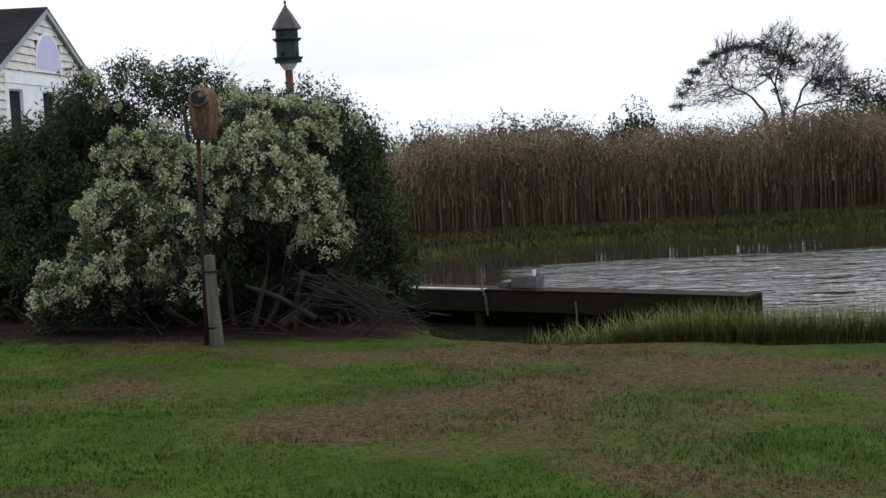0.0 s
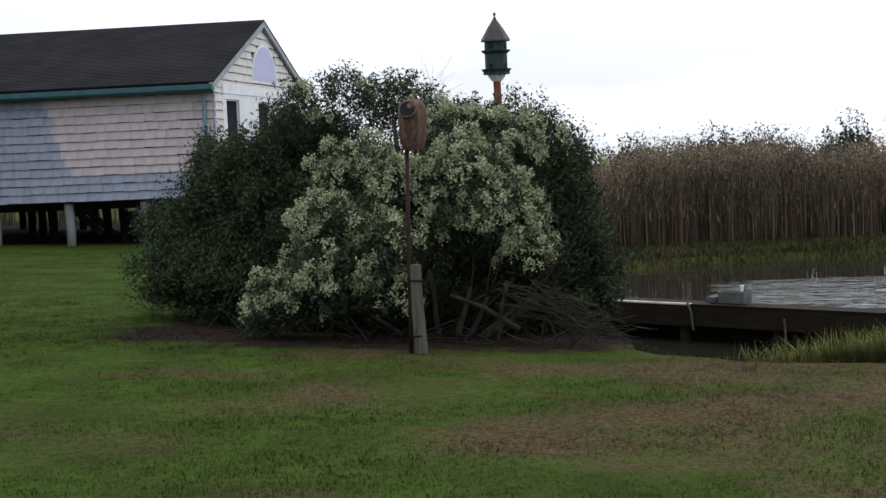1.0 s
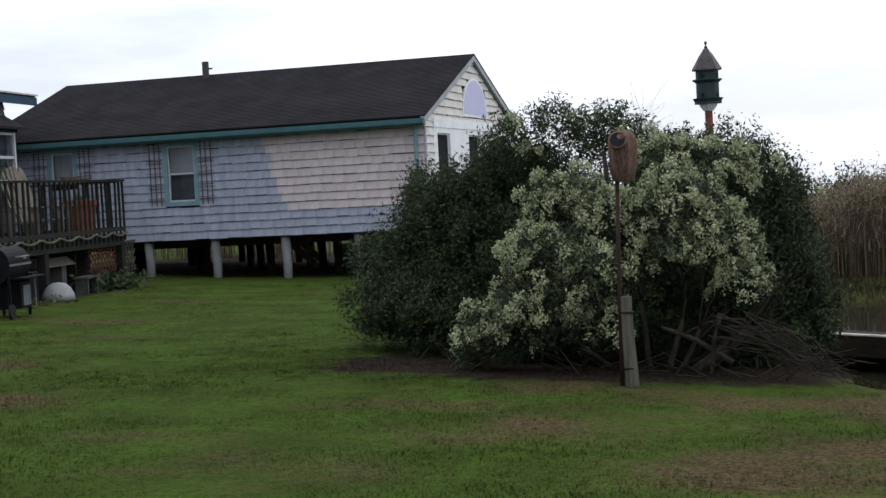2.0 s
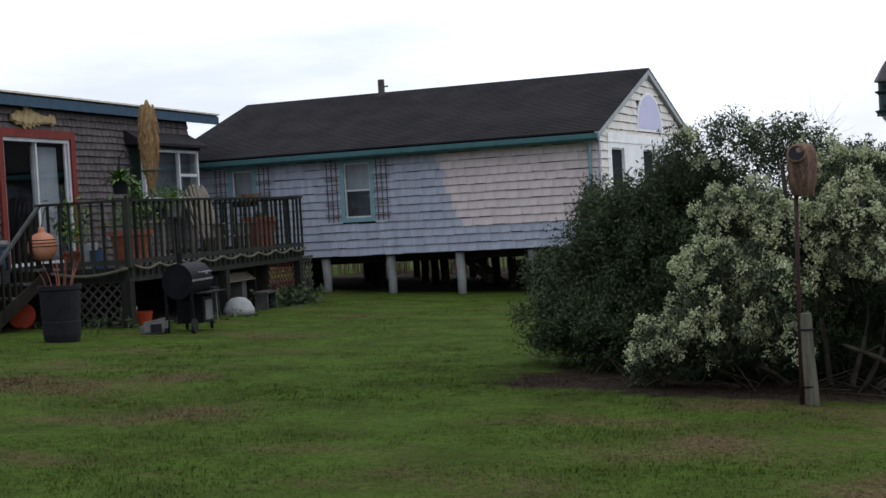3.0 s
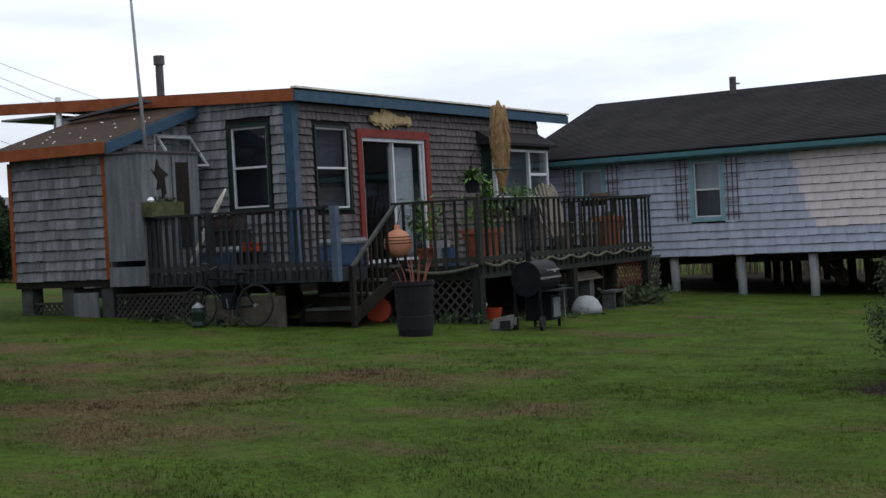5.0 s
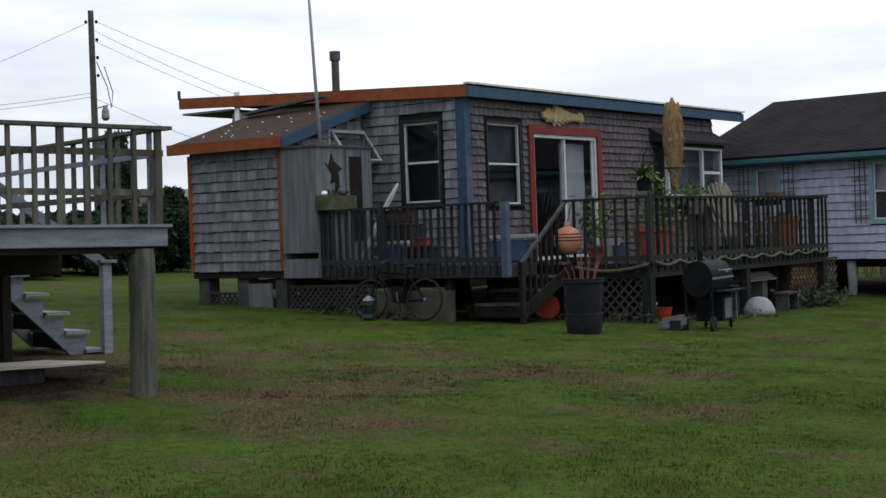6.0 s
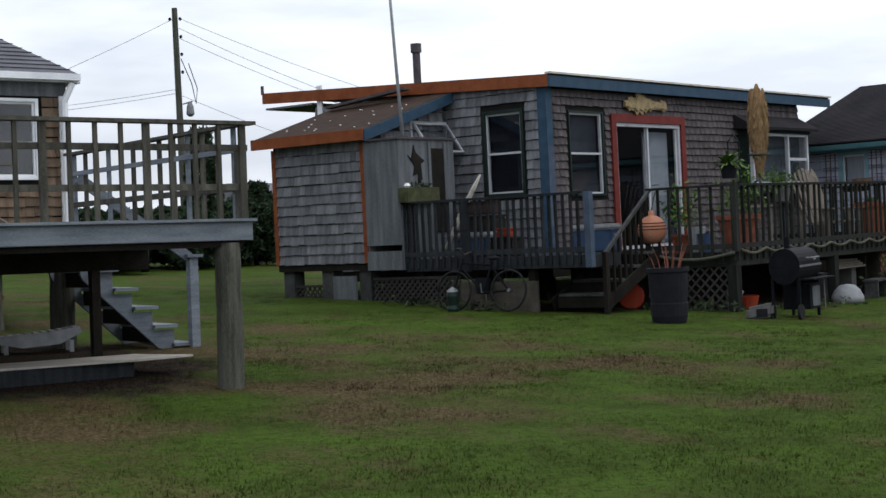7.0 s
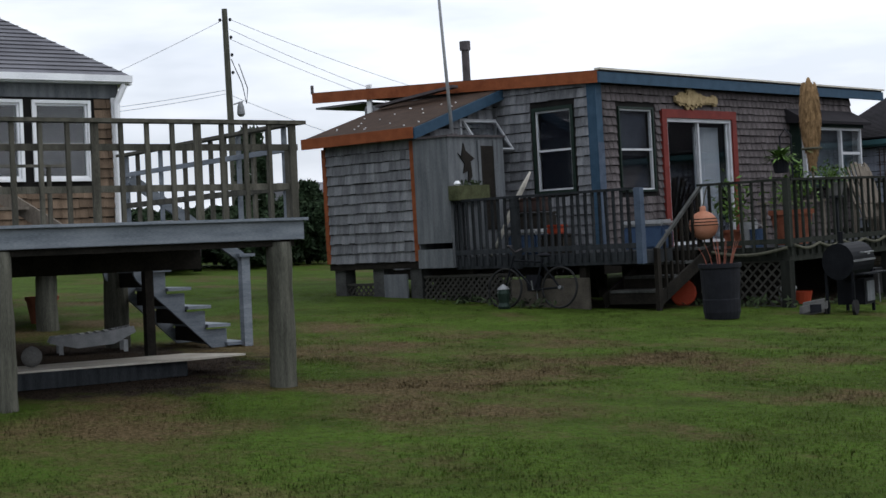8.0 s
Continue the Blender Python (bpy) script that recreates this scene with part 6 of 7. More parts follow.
# ---- plants by the bank ----
def limb(g, p, d, length, r, depth, rnd, n=6, droop=0.0, spread=0.55, least=0.0):
    """A limb that forks as it rises."""
    pts, rad = [Vector(p)], [r]
    d = Vector(d).normalized()
    for k in range(3):
        d = (d + Vector((rnd.uniform(-1, 1), rnd.uniform(-1, 1), rnd.uniform(-0.6, 1) - droop)) * 0.22).normalized()
        pts.append(pts[-1] + d * length / 3)
        rad.append(max(least, r * (1 - 0.16 * (k + 1))))
    g.tube(pts, rad, n)
    if depth == 0 and least:
        for _ in range(4):
            e = pts[rnd.choice((1, 2, 3))]
            q = e + (d + Vector((rnd.uniform(-1, 1), rnd.uniform(-1, 1), rnd.uniform(-0.5, 1))) * 0.8).normalized() * length * rnd.uniform(0.5, 0.9)
            g.tube([e, q], [0.0045, 0.003], 3)
    if depth > 0:
        for k in range(rnd.choice((2, 3, 3))):
            side = Vector((rnd.uniform(-1, 1), rnd.uniform(-1, 1), rnd.uniform(-0.4, 0.9) - droop))
            limb(g, pts[-1 - (k % 2)], (d + side * spread * 1.5).normalized(), length * (rnd.uniform(0.74, 0.95) if least else rnd.uniform(0.6, 0.85)), max(least, rad[-1] * 0.68), depth - 1, rnd, max(3, n - 1), droop, spread, least)


def shell_points(blobs, n, rng, inner=0.55):
    """Points through the outer part of a crown made of overlapping lobes, denser at the skin, with gaps."""
    sizes = np.array([b[3] * b[4] + b[4] * b[5] + b[3] * b[5] for b in blobs])
    pick = rng.choice(len(blobs), size=n, p=sizes / sizes.sum())
    b = np.asarray(blobs)[pick]
    d = rng.normal(size=(n, 3))
    d /= np.linalg.norm(d, axis=1)[:, None]
    k = np.floor(d * 3.2)
    lump = 0.86 + 0.26 * np.sin(k[:, 0] * 3.1 + k[:, 1] * 5.7 + k[:, 2] * 2.3 + pick * 1.7)
    r = (inner + (1 - inner) * rng.random(n) ** 0.5) * lump
    return b[:, :3] + d * b[:, 3:6] * r[:, None], d


def shrub(name, label, base, blobs, count, leaf, material, seed, trunks, bloom=0, group=""):
    rng = np.random.default_rng(seed)
    rnd = random.Random(seed)
    s = thing(name, pose(*base), label, "shrub", group)
    g = Geo()
    o = Vector(base)
    for x, y, h in trunks:
        lean = Vector((x, y, h)) - Vector((x * 0.25, y * 0.25, 0))
        limb(g, (x * 0.3, y * 0.3, -0.1), lean, lean.length * 0.55, 0.036, 3, rnd, 7, spread=0.45)
    part("trunk", g, BARK, s, "twisted grey-brown stems", smooth=True)
    local = [(b[0] - o.x, b[1] - o.y, b[2] - o.z, *b[3:]) for b in blobs]
    cl, d = shell_points(local, count // 40, rng)
    c = np.repeat(cl, 40, axis=0) + rng.normal(size=(len(cl) * 40, 3)) * 0.058
    v, f = leaves(c, rng.uniform(leaf * 0.7, leaf * 1.4, len(c)), rng, long=1.6)
    ob = new("foliage", mesh_of("foliage", v.tolist(), f.tolist(), material))
    ob.parent = s
    ob["kind"] = "stuff"
    if bloom:
        cl, d = shell_points(local, bloom, rng, 0.85)
        keep = (d[:, 1] < 0.6) & (d[:, 2] > -0.6)
        cl, d = cl[keep], d[keep]
        head = np.repeat(cl, 9, axis=0)
        way = rng.normal(size=head.shape) + 1.1 * np.repeat(d, 9, axis=0) + np.array([0, -0.3, 0.7])
        way /= np.linalg.norm(way, axis=1)[:, None]
        head = head + way * 0.085
        c = np.repeat(head, 12, axis=0) + rng.normal(size=(len(head) * 12, 3)) * np.array([0.016, 0.016, 0.022])
        v, f = leaves(c, rng.uniform(0.011, 0.021, len(c)), rng, long=1.0)
        ob = new("blossom", mesh_of("blossom", v.tolist(), f.tolist(), BLOOM))
        ob.parent = s
        ob["label"], ob["kind"] = "dense cream flower tufts", "stuff"


shrub("shrub", "dark green rounded shrub at the edge of the lawn", (-4.6, 16.4, -0.2),
      [(-4.75, 16.5, 0.75, 0.85, 0.8, 0.85), (-4.1, 16.2, 1.0, 0.8, 0.8, 0.95), (-5.0, 16.2, 0.4, 0.75, 0.7, 0.55), (-3.9, 16.5, 1.6, 0.75, 0.7, 0.6), (-4.4, 15.7, 0.35, 0.7, 0.6, 0.5), (-5.5, 16.6, 0.9, 0.3, 0.35, 0.3), (-4.7, 16.5, 1.42, 0.55, 0.55, 0.55), (-3.5, 15.8, 0.7, 0.7, 0.6, 0.8)],
      190000, 0.0145, DARKLEAF, 21, ((0.2, 0, 1.0), (-0.4, 0.1, 0.7), (0.5, -0.2, 1.1)))
shrub("shrub", "grey-green shrub covered in cream flower tufts beside a fence post", (-2.0, 14.7, -0.2),
      [(-3.5, 14.2, 0.28, 0.36, 0.36, 0.27), (-3.05, 14.05, 0.5, 0.42, 0.38, 0.33), (-2.95, 14.2, 0.98, 0.42, 0.4, 0.3), (-2.5, 14.15, 0.72, 0.36, 0.36, 0.34), (-2.85, 14.7, 1.5, 0.42, 0.42, 0.27), (-2.3, 14.5, 1.28, 0.36, 0.36, 0.28),
       (-1.75, 14.5, 1.42, 0.42, 0.45, 0.3), (-1.35, 14.55, 1.08, 0.36, 0.42, 0.3), (-1.2, 14.6, 0.68, 0.3, 0.38, 0.26), (-1.75, 14.4, 0.95, 0.36, 0.36, 0.27), (-1.9, 15.1, 1.8, 0.45, 0.45, 0.26), (-1.35, 15.1, 1.7, 0.34, 0.36, 0.25), (-2.45, 14.15, 0.3, 0.26, 0.26, 0.2), (-3.8, 14.3, 0.05, 0.2, 0.22, 0.18)],
      80000, 0.013, GREYLEAF, 22, ((-0.8, -0.2, 0.9), (0.5, 0, 1.0), (-0.3, 0.2, 1.4), (0.8, 0.1, 0.8), (-1.1, -0.1, 0.6), (1.0, -0.3, 0.9), (0.3, -0.4, 1.1), (1.3, 0.1, 0.7)), bloom=820)
shrub("shrub", "tall airy olive shrub with a few pale tufts", (-2.6, 16.2, -0.25),
      [(-3.75, 16.0, 2.1, 0.42, 0.5, 0.36), (-3.2, 16.0, 2.36, 0.36, 0.4, 0.2), (-2.75, 16.1, 2.3, 0.4, 0.4, 0.2), (-3.05, 16.0, 1.95, 0.5, 0.4, 0.3), (-2.45, 16.1, 2.1, 0.3, 0.4, 0.3), (-3.5, 16.2, 1.6, 0.4, 0.5, 0.4), (-2.5, 16.2, 1.5, 0.4, 0.5, 0.3), (-2.0, 16.1, 1.9, 0.5, 0.5, 0.3), (-1.4, 16.0, 1.85, 0.6, 0.5, 0.36), (-0.95, 15.9, 1.5, 0.5, 0.5, 0.5)],
      32000, 0.0145, DARKLEAF, 23, ((-0.7, 0, 2.3), (0.1, 0, 2.2), (1.0, -0.1, 2.0), (-0.3, 0.1, 2.3), (-0.45, -0.1, 2.4)), bloom=35)
shrub("shrub", "dense dark green shrub at the water's edge", (-0.75, 15.8, -0.4),
      [(-1.1, 15.8, 1.3, 0.55, 0.55, 0.55), (-0.85, 15.7, 0.75, 0.5, 0.5, 0.6), (-1.2, 15.5, 0.5, 0.6, 0.5, 0.6), (-0.7, 15.6, 0.25, 0.42, 0.4, 0.45), (-1.3, 15.1, 0.0, 0.7, 0.25, 0.32), (-2.3, 15.2, 0.0, 0.7, 0.25, 0.32), (-3.2, 15.0, 0.0, 0.6, 0.25, 0.3), (-1.4, 15.9, 0.35, 0.7, 0.4, 0.7), (-2.3, 16.0, 0.5, 0.8, 0.4, 0.8), (-3.2, 16.0, 0.4, 0.7, 0.4, 0.7)],
      130000, 0.0145, DARKLEAF, 24, ((0.1, 0, 1.4), (0.3, -0.1, 0.9)))


def brush_pile():
    g = Geo()
    rnd = random.Random(31)
    for k in range(30):
        a = Vector((-1.15 + rnd.uniform(-0.3, 0.25), 14.05 + rnd.uniform(-0.15, 0.3), 0.2 + rnd.uniform(-0.15, 0.2)))
        b = Vector((rnd.uniform(-0.75, -0.1), 13.95 + rnd.uniform(-0.35, 0.35), rnd.uniform(-0.32, -0.02)))
        m = a.lerp(b, rnd.uniform(0.35, 0.6)) + Vector((rnd.uniform(-0.14, 0.14), rnd.uniform(-0.12, 0.12), rnd.uniform(-0.04, 0.16)))
        g.tube([a, m, b], [0.006, 0.0045, 0.002], 4)
        for _ in range(4):
            e = m.lerp(b, rnd.random()) 
            g.tube([e, e + Vector((rnd.uniform(0, 0.25), rnd.uniform(-0.1, 0.1), rnd.uniform(-0.12, 0.05)))], [0.005, 0.002], 3)
    for k in range(60):
        x, y = rnd.uniform(-4.5, -0.5), rnd.uniform(13.7, 15.2)
        z = float(ground_z(x, y))
        g.tube([(x, y, z + 0.03), (x + rnd.uniform(-0.5, 0.5), y + rnd.uniform(-0.3, 0.3), z + rnd.uniform(0.05, 0.3))], [0.007, 0.003], 4)
    for x0, z0, x1, z1 in ((-1.9, 0.25, -1.25, -0.1), (-1.45, -0.2, -1.35, 0.35)):
        g.tube([(x0, 14.2, z0), ((x0 + x1) / 2, 14.1, (z0 + z1) / 2 + 0.06), (x1, 14.2, z1)], [0.018, 0.025, 0.03], 7)
    tagged(part("brush_pile", g, DEADWOOD), "heap of bleached dead branches under the shrubs", "branches", kind="stuff")


brush_pile()


def fence_post():
    p = thing("fence_post", pose(-2.06, 13.22, float(ground_z(-2.06, 13.22))), "short lichened wooden post wired to a nest pole", "post")
    part("post", Geo().tube([(0.01, 0, -0.1), (0.0, 0, 0.15), (-0.015, 0, 0.45), (-0.02, 0, 0.80)], [0.066, 0.062, 0.058, 0.055], 12), POSTWOOD, p)
    for z in (0.16, 0.66):
        part("wire", Geo().lathe([(0.064, z - 0.008), (0.068, z), (0.064, z + 0.008)], 14, pose(-0.01, 0, 0)), BLACK, p)
    n = thing("nest_box", pose(-2.145, 13.2, float(ground_z(-2.145, 13.2))), "hollow log nest box on a rusty pole", "nest box")
    part("pole", Geo().tube([(0.0, 0, -0.1), (0.02, 0, 0.9), (0.045, 0, 1.86)], 0.019, 10), RUST, n, smooth=True)
    part("log", Geo().lathe([(0.08, 1.82), (0.098, 1.835), (0.12, 1.95), (0.13, 2.1), (0.127, 2.17), (0.115, 2.22), (0.08, 2.265), (0.01, 2.28)], 18, pose(0.055, 0, 0, 0, 1.5, 0)), LOG, n, "red-brown hollow log", smooth=True)
    hole = pose(0.085, -0.108, 2.185, 66, 0, 0)
    part("lip", Geo().lathe([(0.062, -0.012), (0.088, -0.006), (0.086, 0.010), (0.064, 0.012)], 18, hole), LOG, n, "worn rim of the hole", smooth=True)
    part("opening", Geo().lathe([(0.070, 0.0), (0.068, 0.0135), (0.01, 0.014)], 18, hole), BLACK, n)
    part("bark_strip", Geo().bar((-0.03, -0.09, 1.85), (-0.045, -0.1, 2.1), 0.05, 0.02), BARK, n)


fence_post()


def martin_house():
    x, y = -1.675, 17.42
    z0 = float(ground_z(x, y))
    h = thing("bird_house", pose(x, y, 0), "dark green eight-sided martin house on a red-brown post", "bird house")
    part("post", Geo().tube([(0.04, 0, -1.2), (0.0, 0, 2.4)], 0.045, 10), REDPOLE, h)
    part("bracket", Geo().lathe([(0.055, 2.4), (0.1, 2.46), (0.1, 2.48)], 8), WHITE, h)

    def octo(r, a, b):
        return Geo().lathe([(r, a), (r, b)], 8)

    part("floor", octo(0.155, 2.48, 2.505), BIRDGREEN, h)
    part("porch", Geo().lathe([(0.15, 2.505), (0.178, 2.545), (0.13, 2.55)], 8), BIRDGREEN, h)
    part("body", octo(0.13, 2.505, 2.86), BIRDGREEN, h)
    part("perch", Geo().lathe([(0.131, 2.72), (0.17, 2.75), (0.17, 2.762), (0.131, 2.75)], 8), BIRDGREEN, h)
    part("roof", Geo().lathe([(0.172, 2.862), (0.17, 2.88), (0.09, 3.02), (0.02, 3.12), (0.01, 3.13)], 8), LEADROOF, h, "grey metal cone roof")
    part("finial", Geo().lathe([(0.01, 3.11), (0.022, 3.13), (0.009, 3.145), (0.01, 3.16), (0.02, 3.175), (0.006, 3.2)], 10), LEADROOF, h)
    for k in range(8):
        a = math.pi / 8 + k * math.pi / 4 + math.pi
        for z in (2.58, 2.8):
            zz = z if k % 2 else z - 0.06
            part("entrance", Geo().lathe([(0.022, 0), (0.022, 0.012)], 10, pose(0.116 * math.cos(a), 0.116 * math.sin(a), zz, 0, 90, math.degrees(a))), BLACK, h)


martin_house()


def dock():
    a = math.degrees(math.atan2(16.5 - 19.75, 3.3 + 1.35))
    d = thing("dock", pose(-1.35, 19.75, -0.4, 0, 0, a), "low dark timber dock along the creek bank", "dock")
    L = 5.7
    for k in range(38):
        part("plank", Geo().box((k * 0.15, 0.06, -0.035), (k * 0.15 + 0.14, 0.42, 0.0)), DOCKWOOD, d)
    part("stringer", Geo().box((0, 0, -0.26), (2.2, 0.06, 0.0)), DOCKWOOD, d)
    part("stringer", Geo().box((2.2, -0.01, -0.25), (L, 0.05, 0.004)), DOCKWOOD, d)
    # pale strip paints the light along the dock's top edge
    part("edge_strip", Geo().box((0, -0.012, 0.001), (2.25, 0.06, 0.02)), OFFWHITE, d, "pale edge strip coloured as the lit top line")
    part("edge_strip", Geo().box((2.25, -0.02, 0.005), (L, 0.06, 0.02)), DOCKWOOD, d)
    part("stringer", Geo().box((0, 0.42, -0.26), (L, 0.48, 0.0)), DOCKWOOD, d)
    for x in (0.3, 2.1, 3.4, 4.6, 5.6):
        for y in (0.09, 0.38):
            part("piling", Geo().tube([(x, y, -1.4), (x, y, -0.04)], 0.07, 8), DARKWOOD, d)
    part("hanging_rope", Geo().tube([(2.22, -0.03, 0.03), (2.28, -0.04, -0.08), (2.3, -0.04, -0.3)], 0.015, 6), ROPE, d)
    part("hanging_rope", Geo().tube([(3.55, -0.03, -0.1), (3.57, -0.04, -0.3), (3.56, -0.04, -0.55)], 0.013, 6), ROPE, d)
    # added dark sheet stands in for the black void under the dock
    part("void_sheet", Geo().box((0, 0.36, -0.9), (L, 0.4, -0.262)), DARKWOOD, d)
    m = pose(-1.35, 19.75, -0.38, 0, 0, a)
    for k, (x, w) in enumerate(((2.36, 0.14), (2.42, 0.36))):
        b = thing("concrete_block", m @ pose(x + (0.12 if k else 0), 0.15, 0.0), "grey concrete block set on the dock", "block")
        h = 0.07 if k == 0 else 0.14
        part("block", Geo().box((0, 0, 0), (w, 0.2, h)), CONCRETE, b, bevel=0.008)
        if k:
            # thin dark plates paint the shade of the block's two hollows
            part("hollow_shade", Geo().box((0.03, 0.03, h), (0.17, 0.17, h + 0.003)).box((0.2, 0.03, h), (0.33, 0.17, h + 0.003)), DARKWOOD, b)
            part("cup", Geo().lathe([(0.02, h + 0.004), (0.025, h + 0.08), (0.01, h + 0.08)], 8, pose(0.28, 0.1, 0)), WHITE, b)


dock()


def blades(name, label, category, xs, ys, zs, heights, material, rng, width=0.012, lean=0.25, bend=0.3):
    """Many narrow grass blades, each a bent tapering strip, in one mesh."""
    n = len(xs)
    a = rng.uniform(0, 2 * math.pi, n)
    d = np.stack([np.cos(a), np.sin(a), np.zeros(n)], axis=1)
    side = np.stack([-np.sin(a), np.cos(a), np.zeros(n)], axis=1) * (width * rng.uniform(0.6, 1.4, n))[:, None]
    p = np.stack([xs, ys, zs], axis=1)
    h = heights[:, None]
    l = (lean * rng.random(n))[:, None]
    mid = p + np.array([0, 0, 0.55]) * h + d * h * l * 0.5
    tip = p + np.array([0, 0, 1.0]) * h * (1 - l * bend) + d * h * l * 1.6
    v = np.stack([p - side, p + side, mid + side * 0.8, mid - side * 0.8, tip], axis=1).reshape(-1, 3)
    k = np.arange(n) * 5
    fs = np.stack([k, k + 1, k + 2, k + 3], axis=1).tolist() + np.stack([k + 3, k + 2, k + 4], axis=1).tolist()
    tagged(new(name, mesh_of(name, v.tolist(), fs, material)), label, category, kind="stuff")


def grasses():
    rng = np.random.default_rng(11)
    # lawn blades in small tufts, single tapering leaves, wider apart with distance
    for n, r0, r1, power, low, high, wide in ((300000, 6.0, 17.0, 1.25, 0.013, 0.036, 0.0030), (170000, 14.0, 31.0, 1.1, 0.016, 0.036, 0.0055)):
        per = 6
        az = np.radians(rng.uniform(-72, 20, n // per))
        r = r0 + (r1 - r0) * rng.random(n // per) ** power
        x = np.repeat(r * np.sin(az), per) + rng.normal(0, 0.05, n // per * per)
        y = np.repeat(r * np.cos(az), per) + rng.normal(0, 0.05, n // per * per)
        z = ground_z(x, y)
        ok = (z > -0.42) & (y < 30.4)
        x, y, z = x[ok], y[ok], z[ok]
        m = len(x)
        tall = rng.uniform(low, high, m) * (1 + 0.9 * (rng.random(m) > 0.985)) * (0.75 + 0.35 * np.sin(x * 1.7 + 2 * np.sin(y)) * np.sin(y * 2.1))
        a, lean = rng.uniform(0, 2 * math.pi, m), rng.random(m) * 0.9
        side = np.stack([-np.sin(a), np.cos(a), np.zeros(m)], axis=1) * (wide * rng.uniform(0.7, 1.4, m))[:, None]
        p = np.stack([x, y, z - 0.004], axis=1)
        tip = p + np.stack([np.cos(a) * lean * tall, np.sin(a) * lean * tall, tall], axis=1)
        v = np.stack([p - side, p + side, tip], axis=1).reshape(-1, 3)
        tagged(new("grass", mesh_of("grass", v.tolist(), np.arange(3 * m).reshape(m, 3).tolist(), BLADE)), "short mown lawn grass with dry patches", "grass", kind="stuff")
    # marsh grass on the near bank
    n = 60000
    x = rng.uniform(0.5, 6.5, n)
    y = 13.72 - 0.2 * x + np.abs(rng.normal(0, 0.75, n)) + 0.1
    ok = (x > 1.5) | (rng.random(n) < 0.02 + 0.6 * np.clip((x - 0.7) / 0.8, 0, 1))
    x, y = x[ok], y[ok]
    h = rng.uniform(0.26, 0.58, len(x)) * np.clip((x + 0.7) / 3.0, 0.4, 1.0)
    blades("marsh_grass", "yellow-green marsh grass on the bank beside the dock", "marsh grass", x, y, ground_z(x, y) - 0.02, h, MARSH, rng, 0.003, 0.6)
    n = 220
    x = rng.uniform(1.8, 5.5, n)
    y = 14.0 - 0.2 * x + rng.uniform(0.2, 1.8, n)
    blades("tall_grass_stalks", "thin tall grass stalks standing above the marsh grass", "grass", x, y, ground_z(x, y) - 0.02, rng.uniform(0.28, 0.5, n), MARSH, rng, 0.0025, 0.35)
    # marsh grass on the far bank
    n = 80000
    x = rng.uniform(-6, 20, n)
    edge = 28.6 + 1.4 * np.tanh((x + 0.5) / 2.0) + 0.03 * np.maximum(x, 0)
    y = edge - 0.75 + rng.random(n) ** 0.8 * (34.3 - edge)
    blades("marsh_grass", "low olive marsh grass along the far bank", "marsh grass", x, y, np.maximum(ground_z(x, y), -0.95), rng.uniform(0.08, 0.19, n), MARSH_FAR, rng, 0.009, 0.6)


grasses()


def reed_bed():
    rng = np.random.default_rng(15)
    n = 9000
    x = np.concatenate([rng.uniform(-7, 21, 7000), rng.uniform(-34, -4, 2000)])
    y = np.where(np.arange(n) < 7000, 31.9 + 0.11 * np.clip(x, -1, 12) + rng.random(n) ** 1.4 * 5.0, 40.2 + rng.random(n) * 4)
    z = ground_z(x, y)
    top = 0.98 + 0.12 * np.sin(x * 0.9) + 0.1 * np.sin(x * 2.3 + 1) + rng.normal(0, 0.14, n) + 0.015 * (y - 32)
    top = np.where(y > 40, 0.7 + rng.normal(0, 0.12, n), top)
    h = top - z
    blades("reed_stems", "dense bed of brown dry reed stems across the creek", "reeds", x, y, z, h, REEDSTEM, rng, 0.012, 0.09)
    # leaves along the upper stems, and plumes
    m = 6
    px = np.repeat(x, m) + rng.normal(0, 0.07, n * m)
    py = np.repeat(y, m) + rng.normal(0, 0.07, n * m)
    pz = np.repeat(z, m) + np.repeat(h, m) * (0.25 + 0.7 * rng.random(n * m) ** 0.7)
    blades("reed_leaves", "dry buff reed leaves", "reeds", px, py, pz, rng.uniform(0.14, 0.34, n * m), REEDLEAF, rng, 0.008, 1.0, 0.9)
    c = np.stack([x, y, z + h * 1.0], axis=1)
    c = np.repeat(c, 20, axis=0) + rng.normal(size=(n * 20, 3)) * np.array([0.07, 0.07, 0.17])
    v, f = leaves(c, rng.uniform(0.012, 0.028, len(c)), rng, long=1.8)
    tagged(new("reed_plumes", mesh_of("reed_plumes", v.tolist(), f.tolist(), REEDLEAF)), "feathery buff reed plumes", "reeds", kind="stuff")


reed_bed()


